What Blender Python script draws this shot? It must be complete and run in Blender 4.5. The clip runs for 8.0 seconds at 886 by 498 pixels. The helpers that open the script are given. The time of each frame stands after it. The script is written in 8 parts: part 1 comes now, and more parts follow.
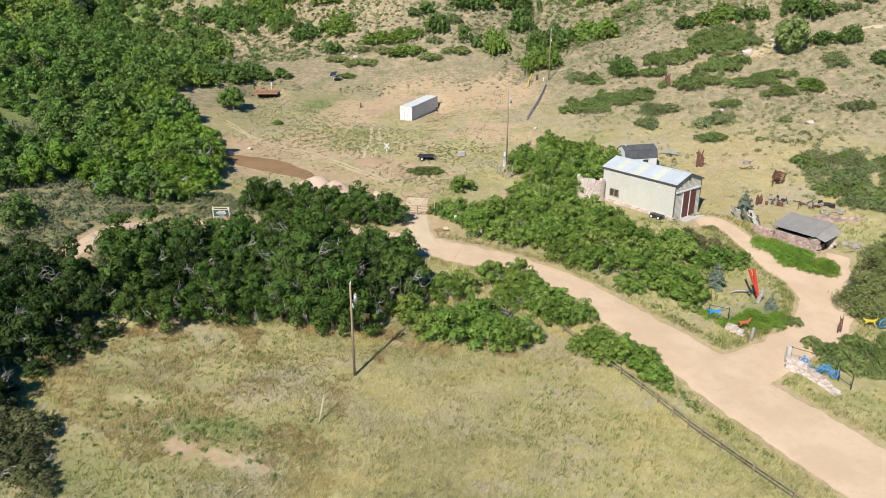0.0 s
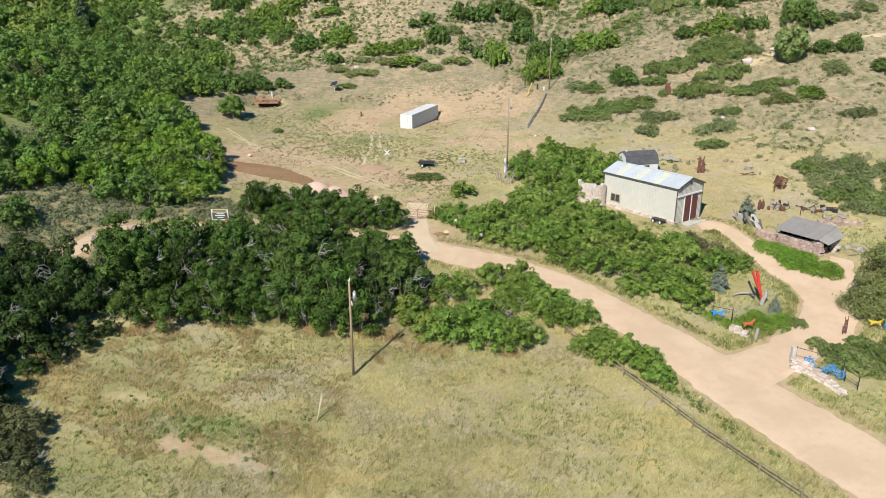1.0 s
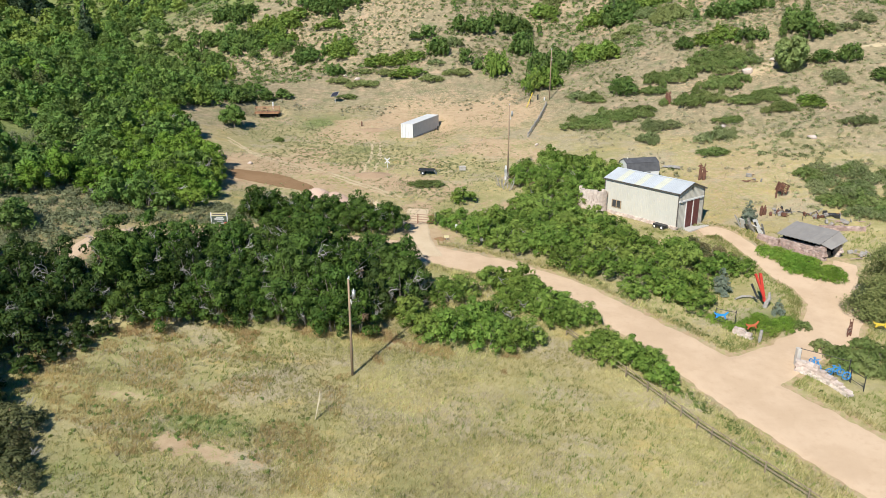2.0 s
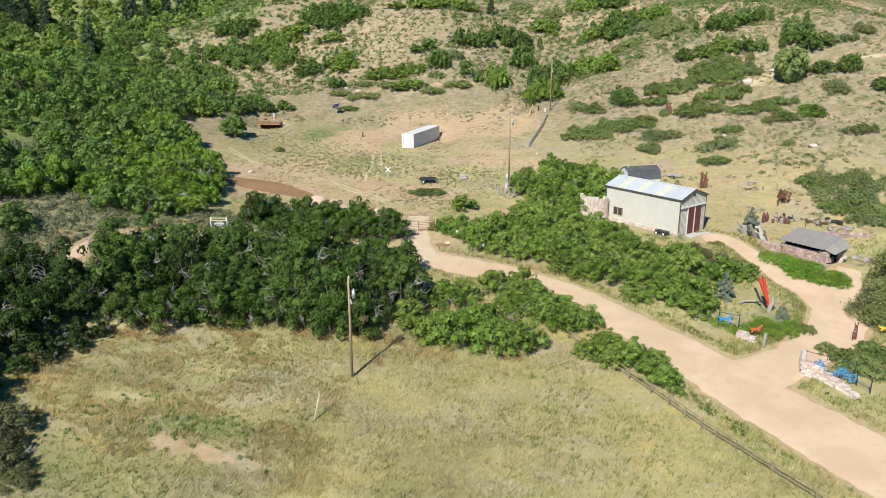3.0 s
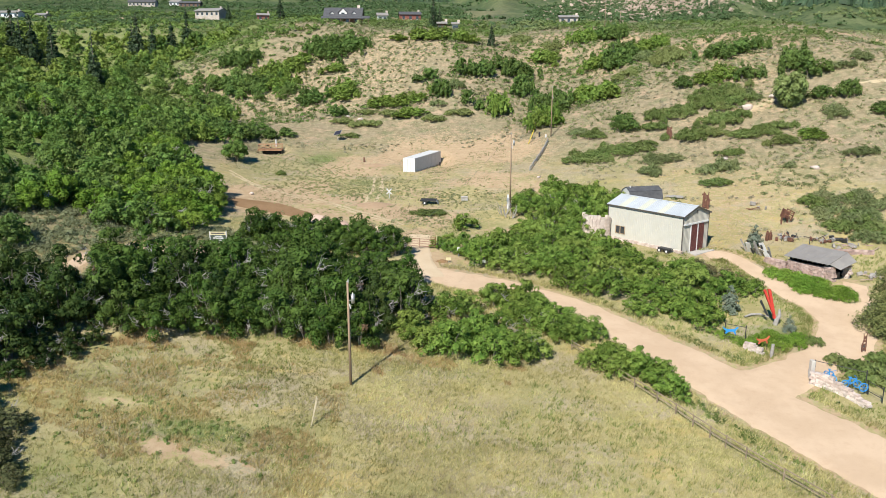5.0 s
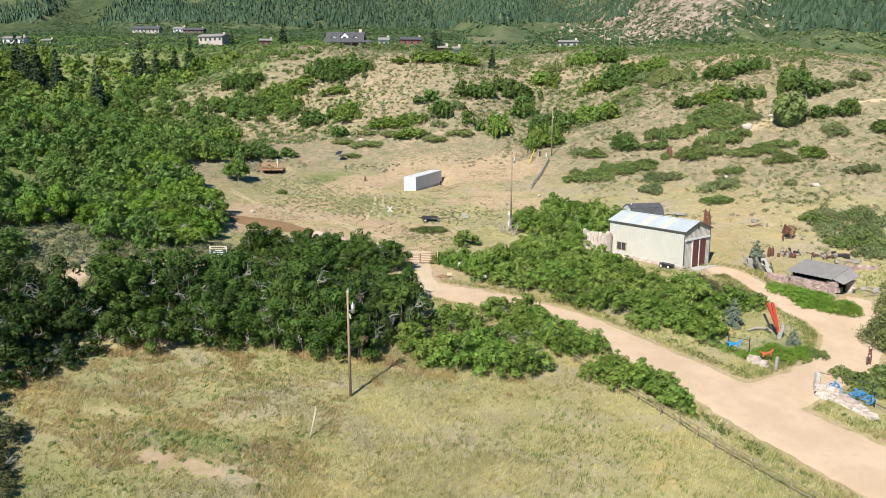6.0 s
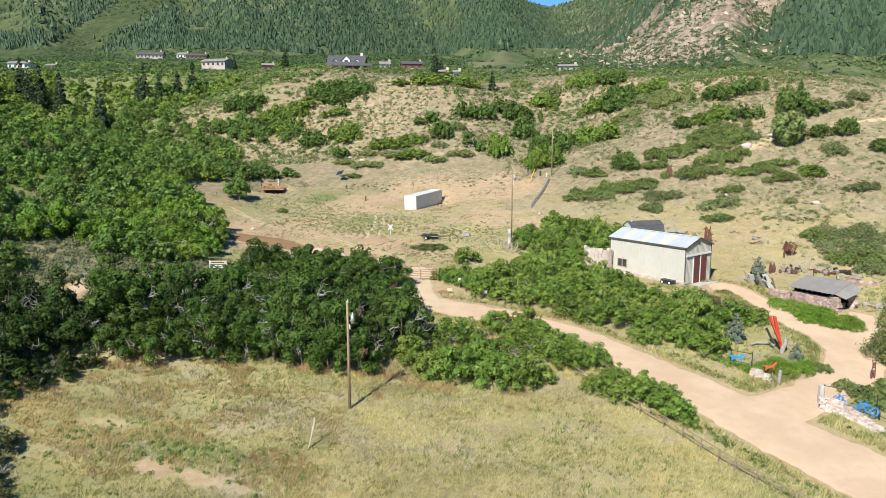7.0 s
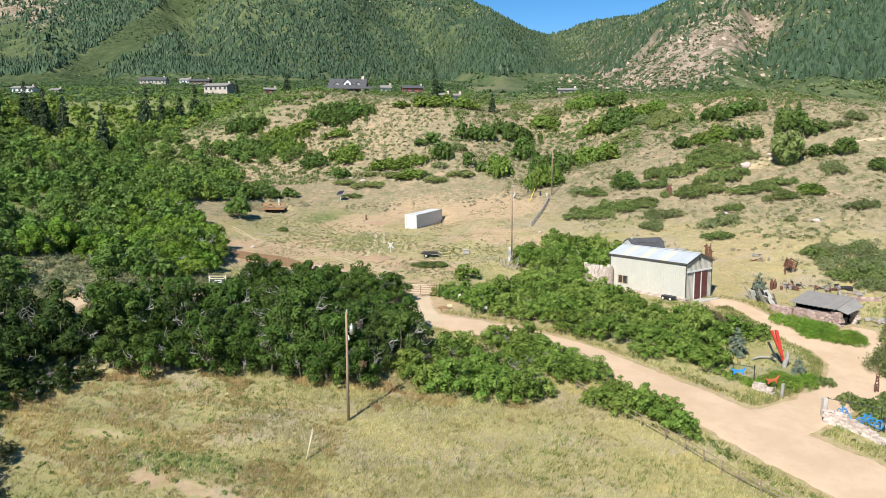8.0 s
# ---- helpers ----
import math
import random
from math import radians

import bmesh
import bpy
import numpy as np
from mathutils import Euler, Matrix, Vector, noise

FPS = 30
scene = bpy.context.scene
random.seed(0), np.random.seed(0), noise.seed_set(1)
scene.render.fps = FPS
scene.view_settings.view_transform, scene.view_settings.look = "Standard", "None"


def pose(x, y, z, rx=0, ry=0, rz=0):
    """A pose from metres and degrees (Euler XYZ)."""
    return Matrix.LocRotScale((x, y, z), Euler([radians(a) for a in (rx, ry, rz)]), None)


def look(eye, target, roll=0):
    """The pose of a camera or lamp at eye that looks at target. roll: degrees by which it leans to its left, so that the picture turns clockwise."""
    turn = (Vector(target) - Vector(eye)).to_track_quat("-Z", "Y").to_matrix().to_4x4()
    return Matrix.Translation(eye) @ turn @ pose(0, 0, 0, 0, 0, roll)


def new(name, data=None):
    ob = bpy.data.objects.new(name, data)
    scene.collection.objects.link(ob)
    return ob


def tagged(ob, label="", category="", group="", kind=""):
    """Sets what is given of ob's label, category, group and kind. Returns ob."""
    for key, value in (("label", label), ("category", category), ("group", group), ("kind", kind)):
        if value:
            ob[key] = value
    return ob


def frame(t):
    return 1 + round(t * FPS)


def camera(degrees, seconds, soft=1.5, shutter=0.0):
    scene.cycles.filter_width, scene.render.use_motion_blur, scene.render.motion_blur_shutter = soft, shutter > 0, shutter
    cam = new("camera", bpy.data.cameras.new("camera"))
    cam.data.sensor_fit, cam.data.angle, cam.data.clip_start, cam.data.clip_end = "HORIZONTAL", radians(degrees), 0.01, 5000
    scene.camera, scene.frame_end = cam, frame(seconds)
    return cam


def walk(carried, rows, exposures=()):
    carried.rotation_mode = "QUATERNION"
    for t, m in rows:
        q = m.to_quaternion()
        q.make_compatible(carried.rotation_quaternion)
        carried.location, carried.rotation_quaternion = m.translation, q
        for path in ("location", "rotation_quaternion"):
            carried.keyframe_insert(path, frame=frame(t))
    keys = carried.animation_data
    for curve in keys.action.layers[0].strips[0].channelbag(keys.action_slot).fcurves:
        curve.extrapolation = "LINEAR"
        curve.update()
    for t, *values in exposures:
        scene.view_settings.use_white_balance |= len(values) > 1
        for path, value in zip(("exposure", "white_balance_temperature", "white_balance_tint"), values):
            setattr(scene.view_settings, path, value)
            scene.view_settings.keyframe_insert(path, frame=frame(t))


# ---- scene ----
cam = camera(62.9, 8.0, soft=0.7)
METRES, EYE, TILT, LEAN, TURN = 12.0, 33.0, -21.0, 0.0, 0.0
ROWS = [
    (0.0, 0.0, 0.0, 0.0, 0.0, 0.0, -0.0),
    (0.5, 0.0015, 0.0302, -0.073, 0.02, 0.7, 0.01),
    (1.0, 0.0035, 0.0567, -0.1436, 0.05, 1.39, 0.01),
    (1.5, 0.0067, 0.082, -0.2139, 0.08, 2.1, 0.0),
    (3.0, 0.0078, 0.1564, -0.4098, 0.18, 4.3, -0.01),
    (3.5, 0.0097, 0.1794, -0.4692, 0.22, 5.01, -0.01),
    (4.0, 0.0123, 0.2012, -0.5298, 0.26, 5.74, -0.01),
    (4.5, 0.0122, 0.2258, -0.5876, 0.28, 6.52, -0.02),
    (6.0, 0.0139, 0.2915, -0.7458, 0.38, 9.46, -0.01),
    (6.5, 0.0158, 0.3077, -0.7951, 0.43, 10.46, -0.01),
    (7.0, 0.0173, 0.323, -0.8405, 0.44, 11.45, -0.01),
    (7.5, 0.0209, 0.3382, -0.8859, 0.48, 12.46, -0.01),
    (8.0, 0.026, 0.3544, -0.9339, 0.51, 13.44, -0.0),
]
walk(cam, [(t, pose(0, 0, EYE, TILT, LEAN, TURN) @ pose(METRES * x, METRES * y, METRES * z, 90 + pitch, roll, yaw)) for t, x, y, z, yaw, pitch, roll in ROWS],
     exposures=((0.0, 0.85), (4.0, 0.91), (8.0, 1.0)))

# ---- light: clear morning, sun behind the camera and to its left ----
SUN_AZ, SUN_EL = radians(207), radians(43)      # clockwise from +y
world = bpy.data.worlds.new("sky")
scene.world = world
world.use_nodes = True
wn = world.node_tree.nodes
sky = wn.new("ShaderNodeTexSky")
sky.sky_type, sky.sun_disc = "NISHITA", False
sky.sun_elevation, sky.sun_rotation = SUN_EL, SUN_AZ
sky.altitude, sky.air_density, sky.dust_density, sky.ozone_density = 2500, 1.0, 0.0, 0.35
wn["Background"].inputs[1].default_value = 0.072
rich = wn.new("ShaderNodeHueSaturation")
rich.inputs["Saturation"].default_value = 1.45
world.node_tree.links.new(sky.outputs[0], rich.inputs["Color"])
world.node_tree.links.new(rich.outputs[0], wn["Background"].inputs[0])
sun_data = bpy.data.lights.new("sun", "SUN")
sun_data.energy, sun_data.angle, sun_data.color = 4.15, radians(0.53), (1.0, 0.965, 0.885)
sun = new("sun", sun_data)
sun_way = Vector((math.sin(SUN_AZ) * math.cos(SUN_EL), math.cos(SUN_AZ) * math.cos(SUN_EL), math.sin(SUN_EL)))
sun.matrix_world = look(sun_way * 200, (0, 0, 0))


# ---- number tools ----
def smooth(a, b, v):
    t = np.clip((v - a) / (b - a), 0, 1)
    return t * t * (3 - 2 * t)


def hash2(i, j, k):
    n = np.sin(i * 127.1 + j * 311.7 + k * 74.7) * 43758.5453
    return n - np.floor(n)


def value_noise(x, y, k=0):
    i, j = np.floor(x), np.floor(y)
    u, v = x - i, y - j
    u, v = u * u * (3 - 2 * u), v * v * (3 - 2 * v)
    low = hash2(i, j, k) * (1 - u) + hash2(i + 1, j, k) * u
    high = hash2(i, j + 1, k) * (1 - u) + hash2(i + 1, j + 1, k) * u
    return low * (1 - v) + high * v


def fbm(x, y, octaves=4, k=0):
    total, amp, norm = 0, 1.0, 0
    for o in range(octaves):
        total, norm = total + amp * value_noise(x, y, k + o), norm + amp
        x, y, amp = x * 2.03 + 5.2, y * 2.03 + 1.3, amp * 0.5
    return total / norm


def arr(*v):
    return [np.atleast_1d(np.asarray(a, float)) for a in v]


# ---- the lie of the land: a rising base, soft swells on a lattice, and the mountains ----
SWELLS = [
    (0.0, 0.7, 3.5, -0.2, -2.7, 0.2, 0.5, 0.0),
    (0.7, 3.2, 1.9, 1.5, 0.4, -0.2, -0.1, -0.0),
    (7.9, 2.4, 8.8, 1.6, 0.4, 0.1, -0.5, -0.6),
    (15.2, 4.9, -2.0, -0.3, -0.2, 4.4, -3.0, -0.2),
    (11.3, 4.7, 4.3, -1.9, 0.5, 0.6, 9.5, 0.4),
    (1.5, -4.4, -6.8, -3.5, 3.2, 8.8, -5.1, 1.6),
    (1.2, -3.6, 3.7, 10.0, 4.8, -0.3, 5.4, 4.0),
    (-9.5, -4.2, 3.8, -5.8, 5.4, 0.6, 1.4, -2.2),
    (-6.8, -3.3, -1.1, 1.7, -1.9, -4.2, -0.3, -2.0)
]

# smaller folds of the hills: the draw beside the knoll, the knoll's shoulder, the crest of the slope
FOLDS = [(25, 208, -1.2), (65, 162, -2.6), (27, 184, -6.4), (3, 188, 4.3), (-32, 204, -2.1), (-70, 123, 1.5), (54, 208, 1.3), (-54, 186, -3.2), (-40, 163, 1.4), (9, 161, -1.6), (43, 159, 0.8), (83, 158, 3.0),
         (61, 174, 2.4), (-42, 123, 0.5), (-35, 181, 1.6), (27, 129, -0.3), (50, 105, -0.5), (26, 213, -1.8), (53, 164, 1.8), (-69, 200, 1.9), (-56, 213, -0.9), (-22, 185, -1.0)]


def near_land(x, y):
    z = -3 + 48.5 * smooth(40, 330, y) + 0.12 * np.clip(y - 330, 0, 330)
    near = (np.abs(x) < 300) & (y > -120) & (y < 420)
    for j, row in enumerate(SWELLS):
        for i, h in enumerate(row):
            cx, cy = -150 + 42 * i + (21 if j % 2 else 0), 20 + 32 * j
            z = z + np.where(near, h * np.exp(-((x - cx) ** 2 + (y - cy) ** 2) / 1156), 0)
    for cx, cy, h in FOLDS:
        z = z + np.where(near, h * np.exp(-((x - cx) ** 2 + (y - cy) ** 2) / 450), 0)
    return z


def mountain(x, y):
    r, b = np.hypot(x, y), np.degrees(np.arctan2(x, y))
    knots = (-180, -60, -31, -22, -12, -4, 1.5, 3.4, 5.2, 6.3, 7.5, 8.9, 10.1, 12.1, 14.3, 16, 17.8, 22, 28, 40, 70, 180)
    rise = np.interp(b, knots, (0, 9, 11.2, 14, 15.6, 14, 11.4, 10.6, 9.7, 9.2, 8.9, 9.1, 9.6, 9.95, 10.1, 10.6, 11.3, 13.6, 15.5, 15.5, 9, 0))
    far = 2500 + 900 * np.exp(-((b - 9.5) / 4.0) ** 2) + 220 * np.sin(b * 0.21)
    foot = 720 + 70 * np.sin(b * 0.13 + 1) - 330 * smooth(-3, 5, b)
    t = (r - foot) / (far - foot)
    power = 1.15 + 1.1 * np.exp(-((b - 9.6 - 1.2 * np.clip(t, 0, 1)) / 3.4) ** 2)
    top = far * np.tan(np.radians(rise)) - 64
    tc = np.clip(t, 0, 1)
    z = top * tc ** power
    spurs = np.abs(fbm(b * 0.16 + 40 + tc * 0.8, tc * 1.3 + 7, 3, 11) - 0.5) * 2
    spurs = spurs + 0.35 * np.abs(fbm(x / 150 + 300, y / 150 + 300, 4, 17) - 0.5)
    z = z - 260 * tc * (1 - tc) * 2.2 * (spurs - 0.25)
    z = z * (1 - 0.35 * smooth(1, 2.0, t))
    return np.where((y > 0) & (t > 0), np.maximum(z, 0), 0)


PADS = [(29, 96.5, 7.2, 7.2, 2.1), (-3.8, 139.8, 4.5, 8, 7.05), (45.5, 85.5, 4, 4, 0.85), (-36.3, 148.4, 4.0, 3.6, 8.5)]   # levelled places under buildings


def land(x, y):
    x, y = arr(x, y)
    ripple = (fbm(x / 7 + 50, y / 7 + 50, 3, 3) - 0.5) * 0.35 * smooth(60, 130, y)
    ripple = ripple + (fbm(x / 26 + 90, y / 26 + 20, 3, 5) - 0.5) * 3.0 * smooth(165, 230, y)
    ripple = ripple * (1 - 0.8 * np.exp(-((x - 32) / 14) ** 2 - ((y - 90) / 14) ** 2))
    z = near_land(x, y) + ripple + mountain(x, y)
    for px, py, rx, ry, level in PADS:
        w = smooth(1.35, 0.75, np.sqrt(((x - px) / rx) ** 2 + ((y - py) / ry) ** 2))
        z = z * (1 - w) + level * w
    return z


def ground_z(x, y):
    return float(land(x, y)[0])


# ---- materials ----
def material(name):
    m = bpy.data.materials.new(name)
    m.use_nodes = True
    return m, m.node_tree.nodes, m.node_tree.links, m.node_tree.nodes["Principled BSDF"]


def put(links, value, socket):
    if isinstance(value, bpy.types.NodeSocket):
        links.new(value, socket)
    elif isinstance(value, tuple) and len(value) == 3 and socket.type == "RGBA":
        socket.default_value = (*value, 1)
    else:
        socket.default_value = value


def mix(nodes, links, fac, a, b, blend="MIX"):
    n = nodes.new("ShaderNodeMix")
    n.data_type, n.blend_type = "RGBA", blend
    put(links, fac, n.inputs[0]), put(links, a, n.inputs[6]), put(links, b, n.inputs[7])
    return n.outputs[2]


def calc(nodes, links, op, a, b=0.0, c=0.0):
    n = nodes.new("ShaderNodeMath")
    n.operation = op
    for i, v in enumerate((a, b, c)):
        put(links, v, n.inputs[i])
    return n.outputs[0]


def ramp(nodes, links, value, low, high):
    n = nodes.new("ShaderNodeMapRange")
    n.interpolation_type = "SMOOTHSTEP"
    put(links, value, n.inputs[0])
    n.inputs[1].default_value, n.inputs[2].default_value = low, high
    return n.outputs[0]


def grain(nodes, links, scale, detail=4, rough=0.6, where=None, stretch=None):
    n = nodes.new("ShaderNodeTexNoise")
    n.inputs["Scale"].default_value, n.inputs["Detail"].default_value, n.inputs["Roughness"].default_value = scale, detail, rough
    if where is None:
        where = nodes.new("ShaderNodeNewGeometry").outputs["Position"]
    if stretch:
        s = nodes.new("ShaderNodeMapping")
        s.inputs["Scale"].default_value = stretch
        links.new(where, s.inputs[0])
        where = s.outputs[0]
    links.new(where, n.inputs["Vector"])
    return n.outputs["Fac"]


def bump(nodes, links, bsdf, height, strength, distance):
    n = nodes.new("ShaderNodeBump")
    n.inputs["Strength"].default_value, n.inputs["Distance"].default_value = strength, distance
    links.new(height, n.inputs["Height"])
    links.new(n.outputs[0], bsdf.inputs["Normal"])


def object_place(nodes):
    return nodes.new("ShaderNodeTexCoord").outputs["Object"]


def plain(name, a, b, scale=3.0, rough=0.6, metal=0.0, relief=0.0, fine=40.0, vary=0.0, stretch=None, dirt=None):
    """Two tones in blotches, finer grain over them, and if wanted a varying tint from piece to piece."""
    a, b = tuple(0.8 * c for c in a), tuple(0.8 * c for c in b)
    m, nodes, links, bsdf = material(name)
    place = object_place(nodes)
    big = grain(nodes, links, scale, 5, 0.65, place, stretch)
    small = grain(nodes, links, fine, 4, 0.7, place, stretch)
    col = mix(nodes, links, ramp(nodes, links, big, 0.35, 0.65), a, b)
    col = mix(nodes, links, calc(nodes, links, "MULTIPLY", small, 0.5), col, tuple(c * 0.6 for c in a))
    if dirt:
        col = mix(nodes, links, ramp(nodes, links, grain(nodes, links, scale * 2.7, 6, 0.75, place), 0.55, 0.72), col, dirt)
    if vary:
        info = nodes.new("ShaderNodeObjectInfo").outputs["Random"]
        isle = nodes.new("ShaderNodeNewGeometry").outputs["Random Per Island"]
        both = calc(nodes, links, "FRACT", calc(nodes, links, "ADD", info, isle))
        hsv = nodes.new("ShaderNodeHueSaturation")
        links.new(col, hsv.inputs["Color"])
        links.new(calc(nodes, links, "MULTIPLY_ADD", both, vary, 1 - vary / 2), hsv.inputs["Value"])
        col = hsv.outputs[0]
    links.new(col, bsdf.inputs["Base Color"])
    bsdf.inputs["Metallic"].default_value = metal
    links.new(calc(nodes, links, "MULTIPLY_ADD", small, 0.25, rough - 0.12), bsdf.inputs["Roughness"])
    if relief:
        bump(nodes, links, bsdf, small, 0.6, relief)
    return m


def leafy(name, dark, light, odd, vary=0.5, see=0.2, own=0.42):
    """Leaves: tint by leaf, by clump and by plant, with light shining through."""
    m, nodes, links, bsdf = material(name)
    isle = nodes.new("ShaderNodeNewGeometry").outputs["Random Per Island"]
    info = nodes.new("ShaderNodeObjectInfo").outputs["Random"]
    clump = grain(nodes, links, 1.1, 4, 0.65)
    col = mix(nodes, links, ramp(nodes, links, calc(nodes, links, "MULTIPLY_ADD", isle, 0.12, calc(nodes, links, "MULTIPLY", clump, 1.1)), 0.38, 0.9), dark, light)
    col = mix(nodes, links, calc(nodes, links, "MULTIPLY", ramp(nodes, links, info, 0.55, 1.0), vary), col, odd)
    col = mix(nodes, links, ramp(nodes, links, isle, 0.985, 0.99), col, tuple(1.3 * c + 0.02 for c in odd))
    shade = nodes.new("ShaderNodeHueSaturation")
    drift = grain(nodes, links, 0.13, 3, 0.6)
    links.new(calc(nodes, links, "ADD", calc(nodes, links, "MULTIPLY_ADD", info, own, 0.58 - own / 2), calc(nodes, links, "MULTIPLY", drift, 0.9)), shade.inputs["Value"])
    links.new(calc(nodes, links, "MULTIPLY_ADD", drift, 0.06, 0.47), shade.inputs["Hue"])
    links.new(col, shade.inputs["Color"])
    col = shade.outputs[0]
    links.new(col, bsdf.inputs["Base Color"])
    bsdf.inputs["Roughness"].default_value = 0.55
    bsdf.inputs["Specular IOR Level"].default_value = 0.08
    glow = nodes.new("ShaderNodeBsdfTranslucent")
    links.new(mix(nodes, links, 0.35, col, (0.25, 0.32, 0.04)), glow.inputs["Color"])
    blend = nodes.new("ShaderNodeMixShader")
    blend.inputs[0].default_value = see
    links.new(bsdf.outputs[0], blend.inputs[1]), links.new(glow.outputs[0], blend.inputs[2])
    links.new(blend.outputs[0], nodes["Material Output"].inputs[0])
    return m


def ground_material():
    m, nodes, links, bsdf = material("ground")
    cover = nodes.new("ShaderNodeAttribute")
    cover.attribute_name = "cover"
    split = nodes.new("ShaderNodeSeparateColor")
    links.new(cover.outputs["Color"], split.inputs[0])
    bare, lush, wild = split.outputs[0], split.outputs[1], split.outputs[2]
    huge = grain(nodes, links, 0.035, 4, 0.6)
    big = grain(nodes, links, 0.16, 5, 0.65)
    mid = grain(nodes, links, 0.9, 5, 0.7)
    fine = grain(nodes, links, 6.0, 5, 0.75)
    blades = grain(nodes, links, 14.0, 3, 0.7, None, (1.0, 0.35, 1.0))
    grass = mix(nodes, links, ramp(nodes, links, mid, 0.3, 0.7), (0.275, 0.238, 0.106), (0.395, 0.338, 0.172))
    grass = mix(nodes, links, calc(nodes, links, "MULTIPLY", ramp(nodes, links, big, 0.42, 0.64), 0.75), grass, (0.225, 0.216, 0.085))
    grass = mix(nodes, links, calc(nodes, links, "MULTIPLY", ramp(nodes, links, huge, 0.5, 0.7), 0.5), grass, (0.32, 0.235, 0.11))
    grass = mix(nodes, links, calc(nodes, links, "MULTIPLY", ramp(nodes, links, blades, 0.5, 0.75), 0.3), grass, (0.17, 0.16, 0.065))
    mauve = grain(nodes, links, 0.11, 5, 0.65, None, (1.0, 1.7, 1.0))
    grass = mix(nodes, links, calc(nodes, links, "MULTIPLY", ramp(nodes, links, mauve, 0.48, 0.62), 0.75), grass, mix(nodes, links, ramp(nodes, links, fine, 0.35, 0.65), (0.25, 0.205, 0.14), (0.4, 0.34, 0.235)))
    ochre = grain(nodes, links, 0.19, 5, 0.7, None, (0.8, 1.6, 1.0))
    grass = mix(nodes, links, calc(nodes, links, "MULTIPLY", ramp(nodes, links, ochre, 0.54, 0.68), 0.7), grass, (0.42, 0.315, 0.125))
    grass = mix(nodes, links, calc(nodes, links, "MULTIPLY", ramp(nodes, links, grain(nodes, links, 2.6, 4, 0.75), 0.52, 0.7), 0.35), grass, (0.17, 0.15, 0.07))
    grass = mix(nodes, links, calc(nodes, links, "MULTIPLY", ramp(nodes, links, grain(nodes, links, 4.3, 3, 0.7), 0.58, 0.7), 0.5), grass, (0.5, 0.43, 0.24))
    soil = mix(nodes, links, ramp(nodes, links, mid, 0.3, 0.7), (0.345, 0.242, 0.145), (0.43, 0.32, 0.2))
    heights = nodes.new("ShaderNodeSeparateXYZ")
    links.new(nodes.new("ShaderNodeNewGeometry").outputs["Position"], heights.inputs[0])
    grass = mix(nodes, links, calc(nodes, links, "MULTIPLY", ramp(nodes, links, heights.outputs["Z"], 4.0, 13.0), 0.9), grass, mix(nodes, links, ramp(nodes, links, mid, 0.3, 0.7), (0.165, 0.136, 0.084), (0.285, 0.232, 0.148)))
    mottle = calc(nodes, links, "MULTIPLY", ramp(nodes, links, grain(nodes, links, 0.42, 6, 0.72), 0.5, 0.62), ramp(nodes, links, heights.outputs["Z"], 7.0, 12.0))
    grass = mix(nodes, links, calc(nodes, links, "MULTIPLY", mottle, 0.8), grass, mix(nodes, links, ramp(nodes, links, mid, 0.3, 0.7), (0.105, 0.115, 0.055), (0.19, 0.19, 0.1)))
    pinkish = calc(nodes, links, "MULTIPLY", ramp(nodes, links, grain(nodes, links, 0.23, 5, 0.7, None, (1.0, 1.4, 1.0)), 0.54, 0.66), ramp(nodes, links, heights.outputs["Z"], 7.0, 12.0))
    grass = mix(nodes, links, calc(nodes, links, "MULTIPLY", pinkish, 0.8), grass, (0.37, 0.265, 0.175))
    soil = mix(nodes, links, calc(nodes, links, "MULTIPLY", ramp(nodes, links, fine, 0.5, 0.75), 0.5), soil, (0.22, 0.155, 0.085))
    green = mix(nodes, links, ramp(nodes, links, mid, 0.35, 0.65), (0.115, 0.145, 0.045), (0.2, 0.22, 0.085))
    scrub = mix(nodes, links, ramp(nodes, links, grain(nodes, links, 0.02, 8, 0.78), 0.4, 0.6), (0.055, 0.082, 0.034), (0.12, 0.14, 0.062))
    edge = calc(nodes, links, "ADD", bare, calc(nodes, links, "MULTIPLY_ADD", grain(nodes, links, 1.7, 5, 0.75), 2.8, -1.4))
    edge = calc(nodes, links, "ADD", edge, calc(nodes, links, "MULTIPLY_ADD", fine, 1.0, -0.5))
    col = mix(nodes, links, ramp(nodes, links, edge, 0.42, 0.62), grass, soil)
    lush = calc(nodes, links, "MULTIPLY", lush, calc(nodes, links, "SUBTRACT", 1.0, calc(nodes, links, "MULTIPLY", bare, 0.8)))
    edge = calc(nodes, links, "ADD", lush, calc(nodes, links, "MULTIPLY_ADD", mid, 0.8, -0.4))
    col = mix(nodes, links, ramp(nodes, links, edge, 0.25, 0.8), col, green)
    open_slope = mix(nodes, links, ramp(nodes, links, grain(nodes, links, 0.07, 8, 0.8), 0.38, 0.62), (0.031, 0.052, 0.02), (0.077, 0.096, 0.038))
    scrub = mix(nodes, links, ramp(nodes, links, calc(nodes, links, "ADD", split.outputs[1], calc(nodes, links, "MULTIPLY_ADD", grain(nodes, links, 0.015, 5, 0.7), 1.0, -0.5)), 0.3, 0.7), scrub, open_slope)
    rock = mix(nodes, links, ramp(nodes, links, grain(nodes, links, 0.05, 6, 0.75), 0.35, 0.65), (0.2, 0.15, 0.105), (0.37, 0.29, 0.22))
    scrub = mix(nodes, links, ramp(nodes, links, calc(nodes, links, "ADD", bare, calc(nodes, links, "MULTIPLY_ADD", grain(nodes, links, 0.022, 7, 0.78), 3.2, -1.75)), 0.35, 0.7), scrub, rock)
